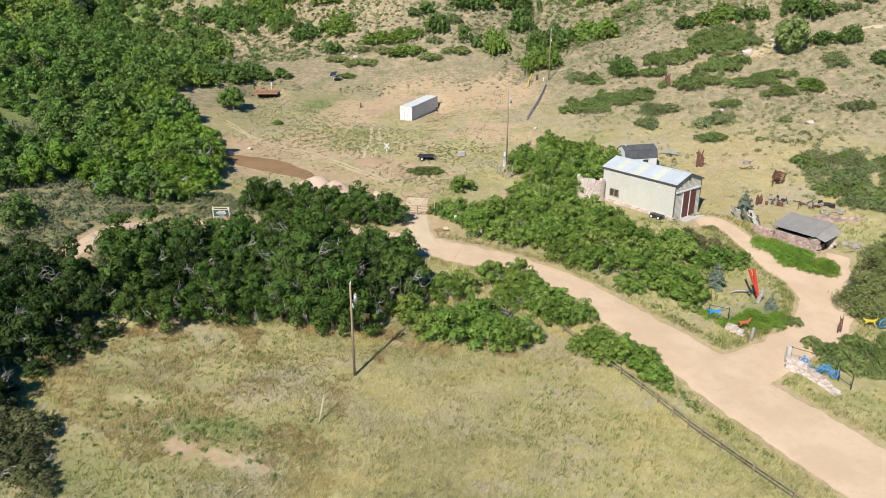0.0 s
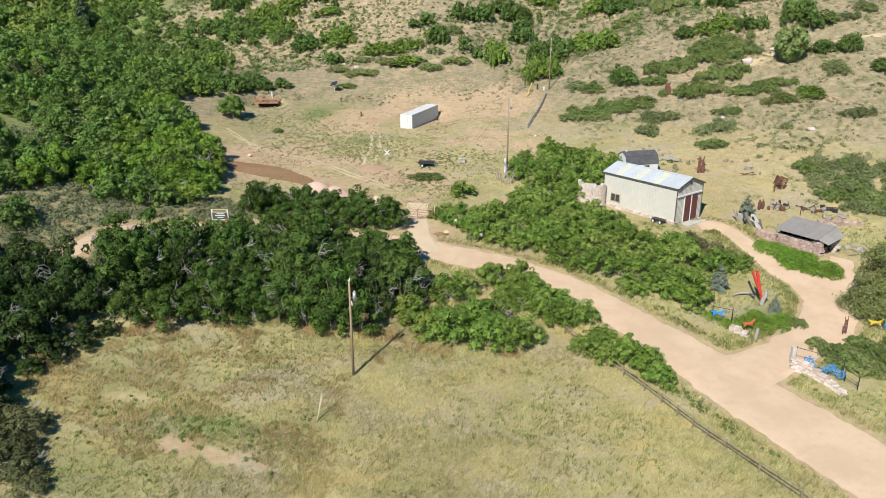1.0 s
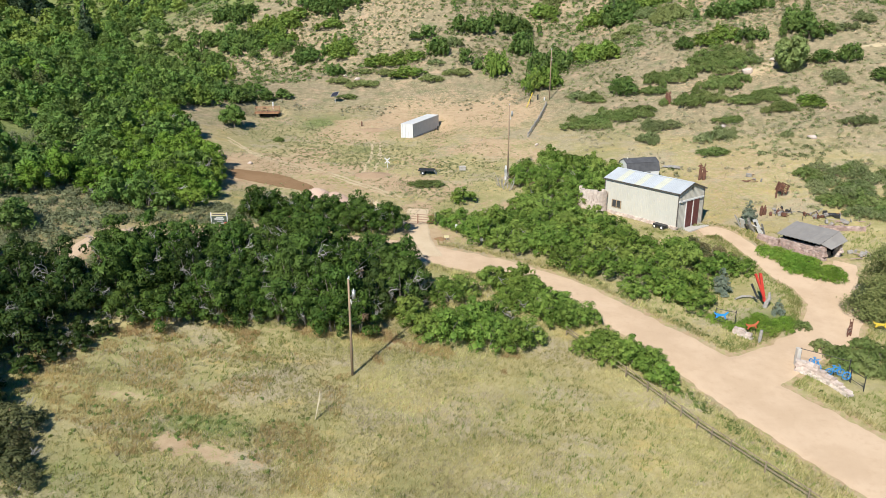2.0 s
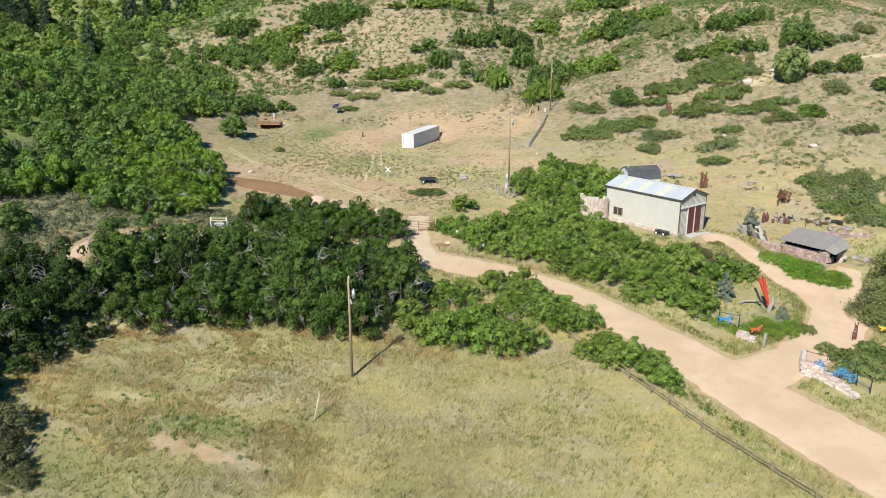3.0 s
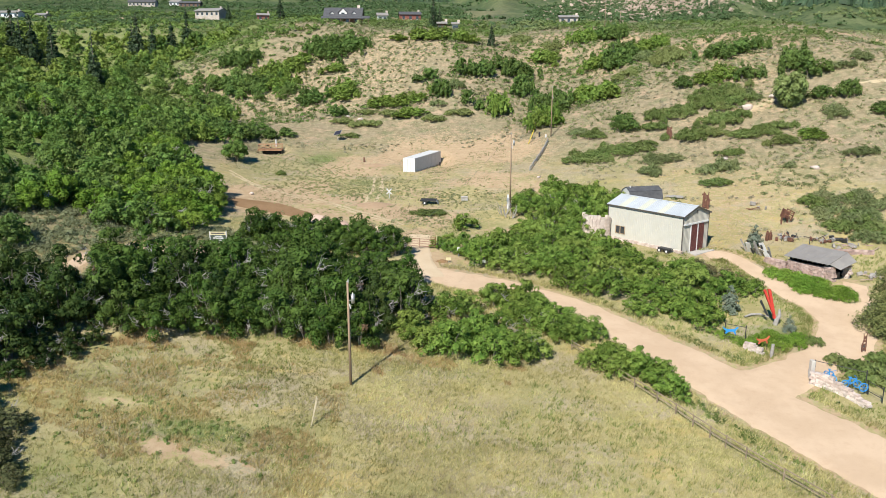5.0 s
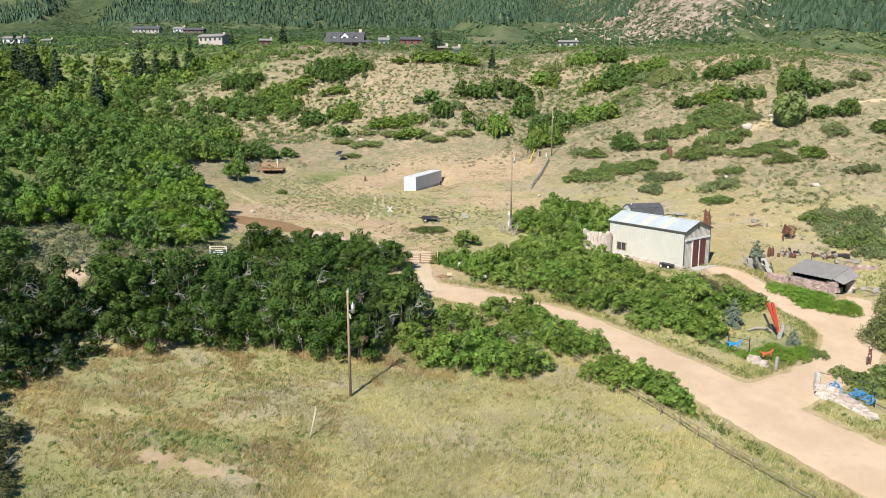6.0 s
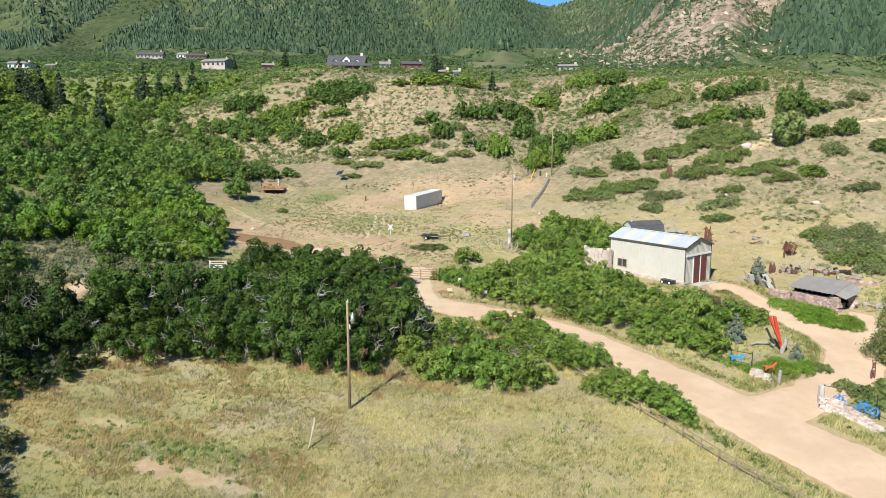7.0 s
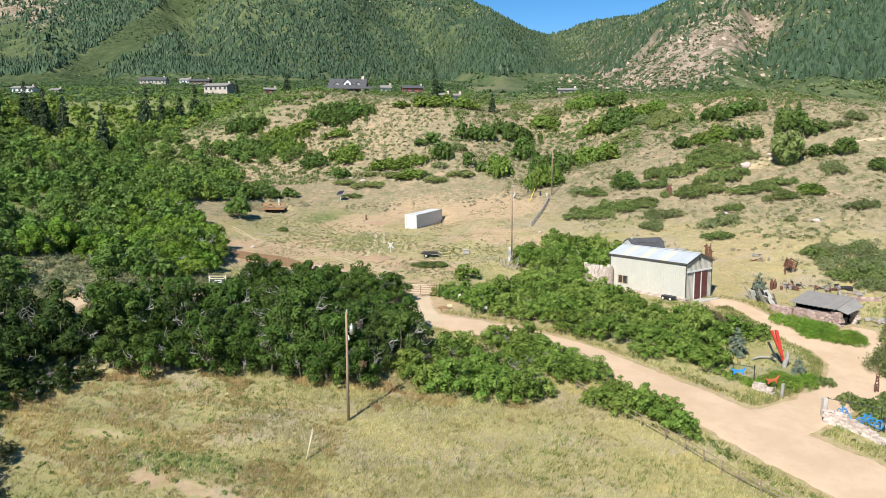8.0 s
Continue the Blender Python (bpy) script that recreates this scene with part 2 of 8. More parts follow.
    scrub = mix(nodes, links, calc(nodes, links, "MULTIPLY", ramp(nodes, links, grain(nodes, links, 0.3, 6, 0.75), 0.48, 0.62), 0.65), scrub, (0.03, 0.05, 0.022))
    scrub = mix(nodes, links, calc(nodes, links, "MULTIPLY", ramp(nodes, links, grain(nodes, links, 0.17, 6, 0.75), 0.55, 0.68), 0.5), scrub, (0.16, 0.145, 0.085))
    col = mix(nodes, links, wild, col, scrub)
    links.new(col, bsdf.inputs["Base Color"])
    bsdf.inputs["Roughness"].default_value = 0.95
    bsdf.inputs["Specular IOR Level"].default_value = 0.1
    bump(nodes, links, bsdf, calc(nodes, links, "ADD", fine, calc(nodes, links, "MULTIPLY", blades, 0.7)), 0.8, 0.06)
    return m


def dirt_material(name, a, b, c):
    m, nodes, links, bsdf = material(name)
    big = grain(nodes, links, 0.25, 5, 0.6)
    ruts = grain(nodes, links, 1.6, 5, 0.7)
    fine = grain(nodes, links, 22.0, 4, 0.75)
    col = mix(nodes, links, ramp(nodes, links, big, 0.35, 0.65), a, b)
    col = mix(nodes, links, calc(nodes, links, "MULTIPLY", ramp(nodes, links, ruts, 0.5, 0.72), 0.32), col, c)
    col = mix(nodes, links, calc(nodes, links, "MULTIPLY", ramp(nodes, links, fine, 0.52, 0.75), 0.3), col, tuple(v * 0.65 for v in c))
    links.new(col, bsdf.inputs["Base Color"])
    bsdf.inputs["Roughness"].default_value = 0.95
    bsdf.inputs["Specular IOR Level"].default_value = 0.15
    bump(nodes, links, bsdf, calc(nodes, links, "ADD", fine, ruts), 0.5, 0.05)
    return m


def glass_material():
    m, nodes, links, bsdf = material("window_glass")
    bsdf.inputs["Base Color"].default_value = (0.03, 0.035, 0.04, 1)
    bsdf.inputs["Roughness"].default_value, bsdf.inputs["Metallic"].default_value = 0.06, 0.0
    bsdf.inputs["Specular IOR Level"].default_value = 0.8
    return m


GROUND = ground_material()
MOUND = dirt_material("turned_soil", (0.31, 0.215, 0.135), (0.37, 0.265, 0.17), (0.25, 0.165, 0.1))
ROAD = dirt_material("road_dirt", (0.47, 0.34, 0.225), (0.53, 0.39, 0.265), (0.4, 0.275, 0.175))
TRACK = dirt_material("track_dirt", (0.4, 0.315, 0.195), (0.44, 0.355, 0.225), (0.34, 0.265, 0.155))
MUD = dirt_material("wet_clay", (0.215, 0.13, 0.066), (0.25, 0.155, 0.082), (0.165, 0.095, 0.05))
GRAVEL = dirt_material("pink_gravel", (0.43, 0.30, 0.23), (0.48, 0.35, 0.275), (0.37, 0.25, 0.18))
SAND = dirt_material("pale_sand", (0.48, 0.37, 0.245), (0.53, 0.42, 0.285), (0.42, 0.31, 0.2))
OAK = leafy("oak_leaves", (0.0181, 0.0453, 0.00912), (0.0994, 0.16, 0.0287), (0.0666, 0.098, 0.0247), see=0.16)
# the same oak leaves with shade put into their colour
OAK_SHADED = leafy("shade_darkened_oak_leaves", (0.014, 0.0342, 0.00909), (0.0644, 0.0972, 0.0219), (0.0437, 0.0639, 0.0179), see=0.16)
OAK_LIGHT = leafy("sunny_oak_leaves", (0.0679, 0.129, 0.0214), (0.204, 0.283, 0.0558), (0.173, 0.208, 0.0508), see=0.22)
OAK_LUSH = leafy("lush_leaves", (0.102, 0.192, 0.0251), (0.19, 0.291, 0.0437), (0.156, 0.208, 0.041), see=0.28)
OAK_DULL = leafy("hill_oak_leaves", (0.0699, 0.135, 0.0305), (0.174, 0.263, 0.0596), (0.152, 0.202, 0.0552), see=0.24)
OAK_HILL = leafy("dark_hill_oak_leaves", (0.0455, 0.0873, 0.0228), (0.139, 0.202, 0.0497), (0.106, 0.147, 0.0386), see=0.22)
SUMAC = leafy("low_shrub_leaves", (0.103, 0.149, 0.0414), (0.19, 0.235, 0.075), (0.18, 0.185, 0.075), see=0.3)
SLOPE_OAK = leafy("mountain_oak_leaves", (0.0443, 0.081, 0.0329), (0.0935, 0.143, 0.055), (0.11, 0.132, 0.066), see=0.15)
SAGE = leafy("sage_leaves", (0.205, 0.223, 0.103), (0.315, 0.326, 0.173), (0.284, 0.263, 0.137), see=0.42)
GREY_SAGE = leafy("grey_sage_leaves", (0.12, 0.138, 0.07), (0.25, 0.265, 0.15), (0.22, 0.23, 0.13), see=0.35, own=0.0)
PINE = leafy("pine_needles", (0.07, 0.095, 0.03), (0.17, 0.19, 0.07), (0.17, 0.17, 0.06), see=0.15)
SPRUCE = leafy("blue_spruce_needles", (0.11, 0.14, 0.1), (0.23, 0.265, 0.195), (0.18, 0.2, 0.14), see=0.1)
FIR = leafy("dark_fir_needles", (0.036, 0.066, 0.038), (0.078, 0.12, 0.064), (0.078, 0.106, 0.056), see=0.08)
CONIFER = leafy("green_conifer_needles", (0.028, 0.052, 0.027), (0.068, 0.102, 0.048), (0.06, 0.08, 0.04), see=0.08)
JUNIPER = leafy("juniper_leaves", (0.153, 0.203, 0.0644), (0.261, 0.315, 0.115), (0.234, 0.279, 0.106), own=0.0, see=0.25)
STRAW = leafy("dry_grass_blades", (0.46, 0.405, 0.18), (0.68, 0.6, 0.31), (0.47, 0.42, 0.19), see=0.42, own=0.0)
WEED = leafy("green_weed_blades", (0.14, 0.19, 0.05), (0.26, 0.3, 0.09), (0.28, 0.28, 0.1), see=0.35, own=0.0)
DRY_HEADS = leafy("dry_seed_heads", (0.36, 0.305, 0.205), (0.56, 0.49, 0.355), (0.44, 0.365, 0.24), see=0.4, own=0.0)
OLIVE = leafy("olive_grass_blades", (0.22, 0.215, 0.08), (0.4, 0.37, 0.15), (0.34, 0.3, 0.13), see=0.5, own=0.0)
WITHERED = leafy("withered_oak_leaves", (0.15, 0.1, 0.06), (0.25, 0.17, 0.1), (0.2, 0.14, 0.08))
OLIVE_BUSH = leafy("olive_bush_leaves", (0.121, 0.157, 0.0604), (0.231, 0.268, 0.116), (0.21, 0.21, 0.105), see=0.3)
BROWN_LEAF = leafy("brownish_oak_leaves", (0.06, 0.072, 0.03), (0.15, 0.148, 0.066), (0.16, 0.11, 0.06))
RUSSET = leafy("russet_weed_blades", (0.36, 0.24, 0.115), (0.54, 0.385, 0.2), (0.44, 0.34, 0.16), see=0.4, own=0.0)
BRUSH = leafy("dry_brush_twigs", (0.228, 0.209, 0.133), (0.352, 0.325, 0.22), (0.297, 0.259, 0.171), see=0.3)
BARK = plain("grey_bark", (0.17, 0.14, 0.11), (0.28, 0.24, 0.2), 4, 0.9, relief=0.01)
DEADWOOD = plain("bleached_wood", (0.34, 0.31, 0.28), (0.48, 0.45, 0.41), 6, 0.85, relief=0.005)


# ---- mesh tools ----
def mesh_from(name, verts, faces, mat, smooth_faces=False):
    """verts (n,3), faces (m,k) arrays of one face size."""
    verts, faces = np.asarray(verts, np.float32), np.asarray(faces, np.int32)
    me = bpy.data.meshes.new(name)
    k = faces.shape[1]
    me.vertices.add(len(verts)), me.loops.add(faces.size), me.polygons.add(len(faces))
    me.vertices.foreach_set("co", verts.ravel())
    me.loops.foreach_set("vertex_index", faces.ravel())
    me.polygons.foreach_set("loop_start", np.arange(0, faces.size, k, dtype=np.int32))
    me.polygons.foreach_set("loop_total", np.full(len(faces), k, np.int32))
    me.polygons.foreach_set("use_smooth", np.full(len(faces), smooth_faces))
    me.update(calc_edges=True)
    me.materials.append(mat)
    return me


def child(ob, parent):
    ob.parent = parent
    return ob


def thing(name, m, label, category, group="", kind=""):
    """An Empty at a thing's base, tagged, to hold its parts."""
    ob = new(name)
    ob.empty_display_size = 0.2
    ob.matrix_world = m
    return tagged(ob, label, category, group, kind)


def part(name, bm, mat, parent, label="", m=None, flat=True):
    me = bpy.data.meshes.new(name)
    bm.to_mesh(me)
    bm.free()
    me.materials.append(mat)
    if not flat:
        me.polygons.foreach_set("use_smooth", [True] * len(me.polygons))
    ob = child(new(name, me), parent)
    if m is not None:
        ob.matrix_basis = m
    return tagged(ob, label)


def box(bm, x0, x1, y0, y1, z0, z1, bevel=0.0):
    m = Matrix.Translation(((x0 + x1) / 2, (y0 + y1) / 2, (z0 + z1) / 2)) @ Matrix.Diagonal((abs(x1 - x0), abs(y1 - y0), abs(z1 - z0), 1))
    made = bmesh.ops.create_cube(bm, size=1, matrix=m)["verts"]
    if bevel:
        edges = list({e for v in made for e in v.link_edges})
        bmesh.ops.bevel(bm, geom=edges, offset=bevel, segments=1, affect="EDGES")
    return bm


def boxed(*args):
    return box(bmesh.new(), *args)


def slab(bm, outline, depth):
    """A prism: outline of (x,y,z) corners pushed along the vector depth."""
    low = [bm.verts.new(p) for p in outline]
    high = [bm.verts.new(Vector(p) + Vector(depth)) for p in outline]
    n = len(low)
    bm.faces.new(low), bm.faces.new(high[::-1])
    for i in range(n):
        bm.faces.new((low[i], high[i], high[(i + 1) % n], low[(i + 1) % n]))
    bmesh.ops.recalc_face_normals(bm, faces=bm.faces)
    return bm


def rod(bm, a, b, r0, r1=None, sides=8):
    """A tapered round bar from a to b."""
    a, b = Vector(a), Vector(b)
    r1 = r0 if r1 is None else r1
    m = Matrix.Translation((a + b) / 2) @ (b - a).to_track_quat("Z", "Y").to_matrix().to_4x4()
    bmesh.ops.create_cone(bm, cap_ends=True, segments=sides, radius1=r0, radius2=r1, depth=(b - a).length, matrix=m)
    return bm


def tubes(paths, sides=5):
    """Many tapered limbs in one go: each path is (points, radii). Gives verts and faces."""
    verts, faces = [], []
    for pts, radii in paths:
        pts = [Vector(p) for p in pts]
        start = len(verts)
        for i, p in enumerate(pts):
            way = (pts[min(i + 1, len(pts) - 1)] - pts[max(i - 1, 0)]).normalized()
            side = way.cross(Vector((0.31, 0.77, 0.55))).normalized()
            over = way.cross(side)
            for s in range(sides):
                a = 2 * math.pi * s / sides
                verts.append(p + (side * math.cos(a) + over * math.sin(a)) * radii[i])
        for i in range(len(pts) - 1):
            for s in range(sides):
                a, b = start + i * sides + s, start + i * sides + (s + 1) % sides
                faces.append((a, b, b + sides, a + sides))
    return verts, faces


def leaf_sprays(pos, normal, size, rng):
    """Small leaf sprays at the places pos, facing normal."""
    n = len(pos)
    normal = normal / (np.linalg.norm(normal, axis=1)[:, None] + 1e-6)
    t = np.cross(normal, rng.normal(size=(n, 3)))
    t /= np.linalg.norm(t, axis=1)[:, None] + 1e-6
    b = np.cross(normal, t)
    s = (size * (0.6 + 0.8 * rng.random(n)))[:, None]
    v = np.stack([pos + t * s * 0.62, pos - t * s * 0.3 + b * s * 0.5, pos - t * s * 0.3 - b * s * 0.5], 1)
    return v.reshape(-1, 3)


def sprays(n):
    return np.arange(n).reshape(-1, 3)


def lobed_cloud(rng, lobes, n, size, up=0.65, ragged=0.4):
    lobes = np.asarray(lobes, float)
    area = lobes[:, 3] * lobes[:, 4] + lobes[:, 4] * lobes[:, 5]
    pick = rng.choice(len(lobes), n, p=area / area.sum())
    d = rng.normal(size=(n, 3))
    d[:, 2] += up
    d /= np.linalg.norm(d, axis=1)[:, None]
    c = lobes[pick]
    lump = 0.82 + 0.36 * value_noise(d[:, 0] * 2.5 + pick * 7.3, d[:, 1] * 2.5 + d[:, 2] * 2.1)
    pos = c[:, :3] + c[:, 3:6] * d * (lump * (1 - 0.16 * rng.random(n) ** 1.6))[:, None]
    pos += rng.normal(size=(n, 3)) * size * 0.25
    normal = d + rng.normal(size=(n, 3)) * ragged + np.array([0, 0, 0.2])
    # every fourth spray is a larger one deeper inside, which closes the crown
    deep = np.arange(n) % 4 == 0
    pos[deep] -= (c[:, 3:6] * d * 0.17)[deep]
    normal[deep] = d[deep] + rng.normal(size=(int(deep.sum()), 3)) * 0.12
    reach = np.where(deep, size * 1.95, size)
    keep = pos[:, 2] > 0.03
    return leaf_sprays(pos[keep], normal[keep], reach[keep], rng)


# ---- scattering ----
def inside(poly, x, y):
    hit = np.zeros(len(x), bool)
    n = len(poly)
    for i in range(n):
        (x0, y0), (x1, y1) = poly[i], poly[(i + 1) % n]
        cross = ((y0 > y) != (y1 > y)) & (x < (x1 - x0) * (y - y0) / (y1 - y0 + 1e-9) + x0)
        hit ^= cross
    return hit


def scatter(rng, poly, gap):
    """Places inside a polygon, on a shaken triangular lattice."""
    xs, ys = [p[0] for p in poly], [p[1] for p in poly]
    rows = np.arange(min(ys), max(ys) + gap, gap * 0.87)
    out = []
    for k, y in enumerate(rows):
        x = np.arange(min(xs) + (k % 2) * gap / 2, max(xs) + gap, gap)
        out.append(np.stack([x, np.full(len(x), y)], 1))
    p = np.concatenate(out)
    p += (rng.random(p.shape) - 0.5) * gap * 0.75
    return p[inside(poly, p[:, 0], p[:, 1])]


# ---- ways over the ground ----
ROAD_LINE = [(62, -6, 4.2), (52, 13, 4.2), (38, 37, 4.2), (34, 44, 4.2), (31.5, 48, 4.2), (28.8, 52.3, 4.1), (25.5, 57.5, 3.9), (22, 63, 3.3), (18, 68.6, 2.9), (13.2, 74.4, 2.7),
             (8, 78.2, 2.7), (2.5, 80.4, 2.9), (-3, 82.5, 2.6), (-10, 84.2, 2.2), (-22, 84.5, 1.6), (-30, 81.5, 1.2), (-37, 77, 0.9), (-38.3, 70, 0.8), (-37, 66, 0.7)]
DRIVE_LINE = [(26, 58, 3.4), (31, 60.8, 2.6), (35.5, 63.9, 2.6), (39.3, 67.5, 2.9), (41.8, 72, 3.1), (41.6, 76.2, 2.8), (39.4, 80, 1.8), (38.3, 86, 1.5), (36.6, 91.5, 1.4), (33.5, 91.2, 1.3)]
SHED_LINE = [(42, 73, 2.6), (44.5, 76, 2.2), (46.6, 79, 1.6), (48, 82, 1.3)]
GATE_LINE = [(-2, 81, 2.3), (-2.8, 86, 1.7), (-3.3, 92, 1.6), (-3.6, 98, 1.5)]

# outline of the wooded slope
WOOD_LEFT = [(-100, 160), (-95, 216), (-70, 176), (-51, 141), (-46.5, 128.6), (-44, 124.5), (-34, 108), (-30.5, 98), (-31.5, 90), (-33, 86), (-42, 79.5), (-58, 74), (-80, 92)]


def curve_through(line, step):
    line = np.array(line, float)
    p = np.vstack([2 * line[0] - line[1], line, 2 * line[-1] - line[-2]])
    out = []
    for i in range(1, len(p) - 2):
        n = max(2, int(np.hypot(*(p[i + 1] - p[i])[:2]) / step))
        for t in np.arange(n) / n:
            out.append(0.5 * (2 * p[i] + (p[i + 1] - p[i - 1]) * t + (2 * p[i - 1] - 5 * p[i] + 4 * p[i + 1] - p[i + 2]) * t * t
                              + (3 * p[i] - p[i - 1] - 3 * p[i + 1] + p[i + 2]) * t ** 3))
    out.append(line[-1])
    return np.array(out)


def near_way(x, y, line, spare=0.0):
    """1 on a way, falling to 0 over a metre and a half beside it."""
    best = np.full(x.shape, 1e9)
    for cx, cy, w in curve_through(line, 1.0):
        best = np.minimum(best, np.hypot(x - cx, y - cy) - w)
    return 1 - smooth(spare, spare + 1.5, best)


def strip(name, line, mat, lift, wear=0.35, step=0.6, across=10):
    c = curve_through(line, step)
    way = np.gradient(c[:, :2], axis=0)
    way /= np.linalg.norm(way, axis=1)[:, None]
    side = np.stack([way[:, 1], -way[:, 0]], 1)
    verts = []
    for k in range(across + 1):
        u = 2 * k / across - 1
        rag = (fbm(c[:, 0] * 0.7 + 9 * (u > 0), c[:, 1] * 0.7, 4, 31) - 0.5) * 2 * wear * abs(u) ** 3
        p = c[:, :2] + side * (u * (c[:, 2] + rag * 2))[:, None]
        ruts = -0.03 * (np.exp(-((abs(u) - 0.45) / 0.13) ** 2))
        z = land(p[:, 0], p[:, 1]) + lift - (lift + 0.07) * abs(u) ** 10 + ruts
        verts.append(np.column_stack([p, z]))
    n = len(c)
    verts = np.concatenate(verts)
    i, k = np.meshgrid(np.arange(n - 1), np.arange(across), indexing="ij")
    a = (k * n + i).ravel()
    return new(name, mesh_from(name, verts, np.stack([a, a + 1, a + n + 1, a + n], 1), mat, True))


# ---- the ground: one sheet to the horizon ----
def spaced(low, high, step, grow, out_low, out_high):
    core = np.arange(low, high + step / 2, step)
    up, s = [high], step
    while up[-1] < out_high:
        s *= grow
        up.append(up[-1] + s)
    down, s = [low], step
    while down[-1] > out_low:
        s *= 1.09
        down.append(down[-1] - s)
    return np.concatenate([down[:0:-1], core, up[1:]])


def bare_spots(x, y):
    """Scraped soil showing in the field."""
    spots = 0
    for cx, cy, rx, ry, h in ((-19.8, 45.2, 2.2, 1.1, 0.74), (-16.0, 44.2, 2.4, 1.1, 0.72), (-12.8, 43.4, 1.6, 0.7, 0.5), (-27, 54.5, 0.8, 0.5, 0.55), (-30.5, 50.3, 2.2, 0.7, 0.62), (-25, 50, 2.6, 0.8, 0.62), (-18.6, 50.8, 1.0, 0.4, 0.45), (-15, 61.4, 8, 0.9, 0.42), (-21.5, 48.3, 1.2, 0.4, 0.5), (-25, 56.5, 0.7, 0.5, 0.7), (-27, 61, 4, 0.8, 0.4), (-4, 60.5, 3, 0.7, 0.4)):
        spots = spots + 1.2 * h * patch(x, y, cx, cy, rx, ry) * (0.1 + 1.5 * fbm(x * 1.7 + 2, y * 1.7, 3, 71))
    return spots


def patch(x, y, cx, cy, rx, ry):
    return np.exp(-((x - cx) / rx) ** 2 - ((y - cy) / ry) ** 2)


def rocky(b, rise):
    """Where bare granite breaks through the mountainside."""
    slab_band = np.exp(-((b - 13.8 - (rise - 5) * 1.9) / 4.2) ** 2) * smooth(3.9, 4.6, rise) * smooth(10.5, 8.5, rise)
    slope = 0.42 * smooth(6, 11, b) * smooth(27, 20, b) * smooth(4.2, 5.5, rise)
    return 0.85 * slab_band + slope + 0.8 * smooth(-24, -28, b) * smooth(7.4, 9.0, rise) + 0.35 * smooth(9.5, 12, rise)


def grassy(b, rise):
    """The open green spur and the bench at the mountain's foot."""
    line = -28.8 + (rise - 5.2) * 1.47
    return 0.9 * smooth(-0.6, 0.4, b - line) * smooth(4.6, 2.0, b - line) + 0.6 * smooth(6.0, 5.0, rise) * smooth(5, -2, b)


SHEET = []      # the ground's own grid, once it is built


def sheet_z(x, y):
    """Height of the ground's mesh, which is coarser than land() far away."""
    gx, gy, gz = SHEET
    i = np.clip(np.searchsorted(gx, x) - 1, 0, len(gx) - 2)
    j = np.clip(np.searchsorted(gy, y) - 1, 0, len(gy) - 2)
    u, v = (x - gx[i]) / (gx[i + 1] - gx[i]), (y - gy[j]) / (gy[j + 1] - gy[j])
    return (gz[j, i] * (1 - u) + gz[j, i + 1] * u) * (1 - v) + (gz[j + 1, i] * (1 - u) + gz[j + 1, i + 1] * u) * v


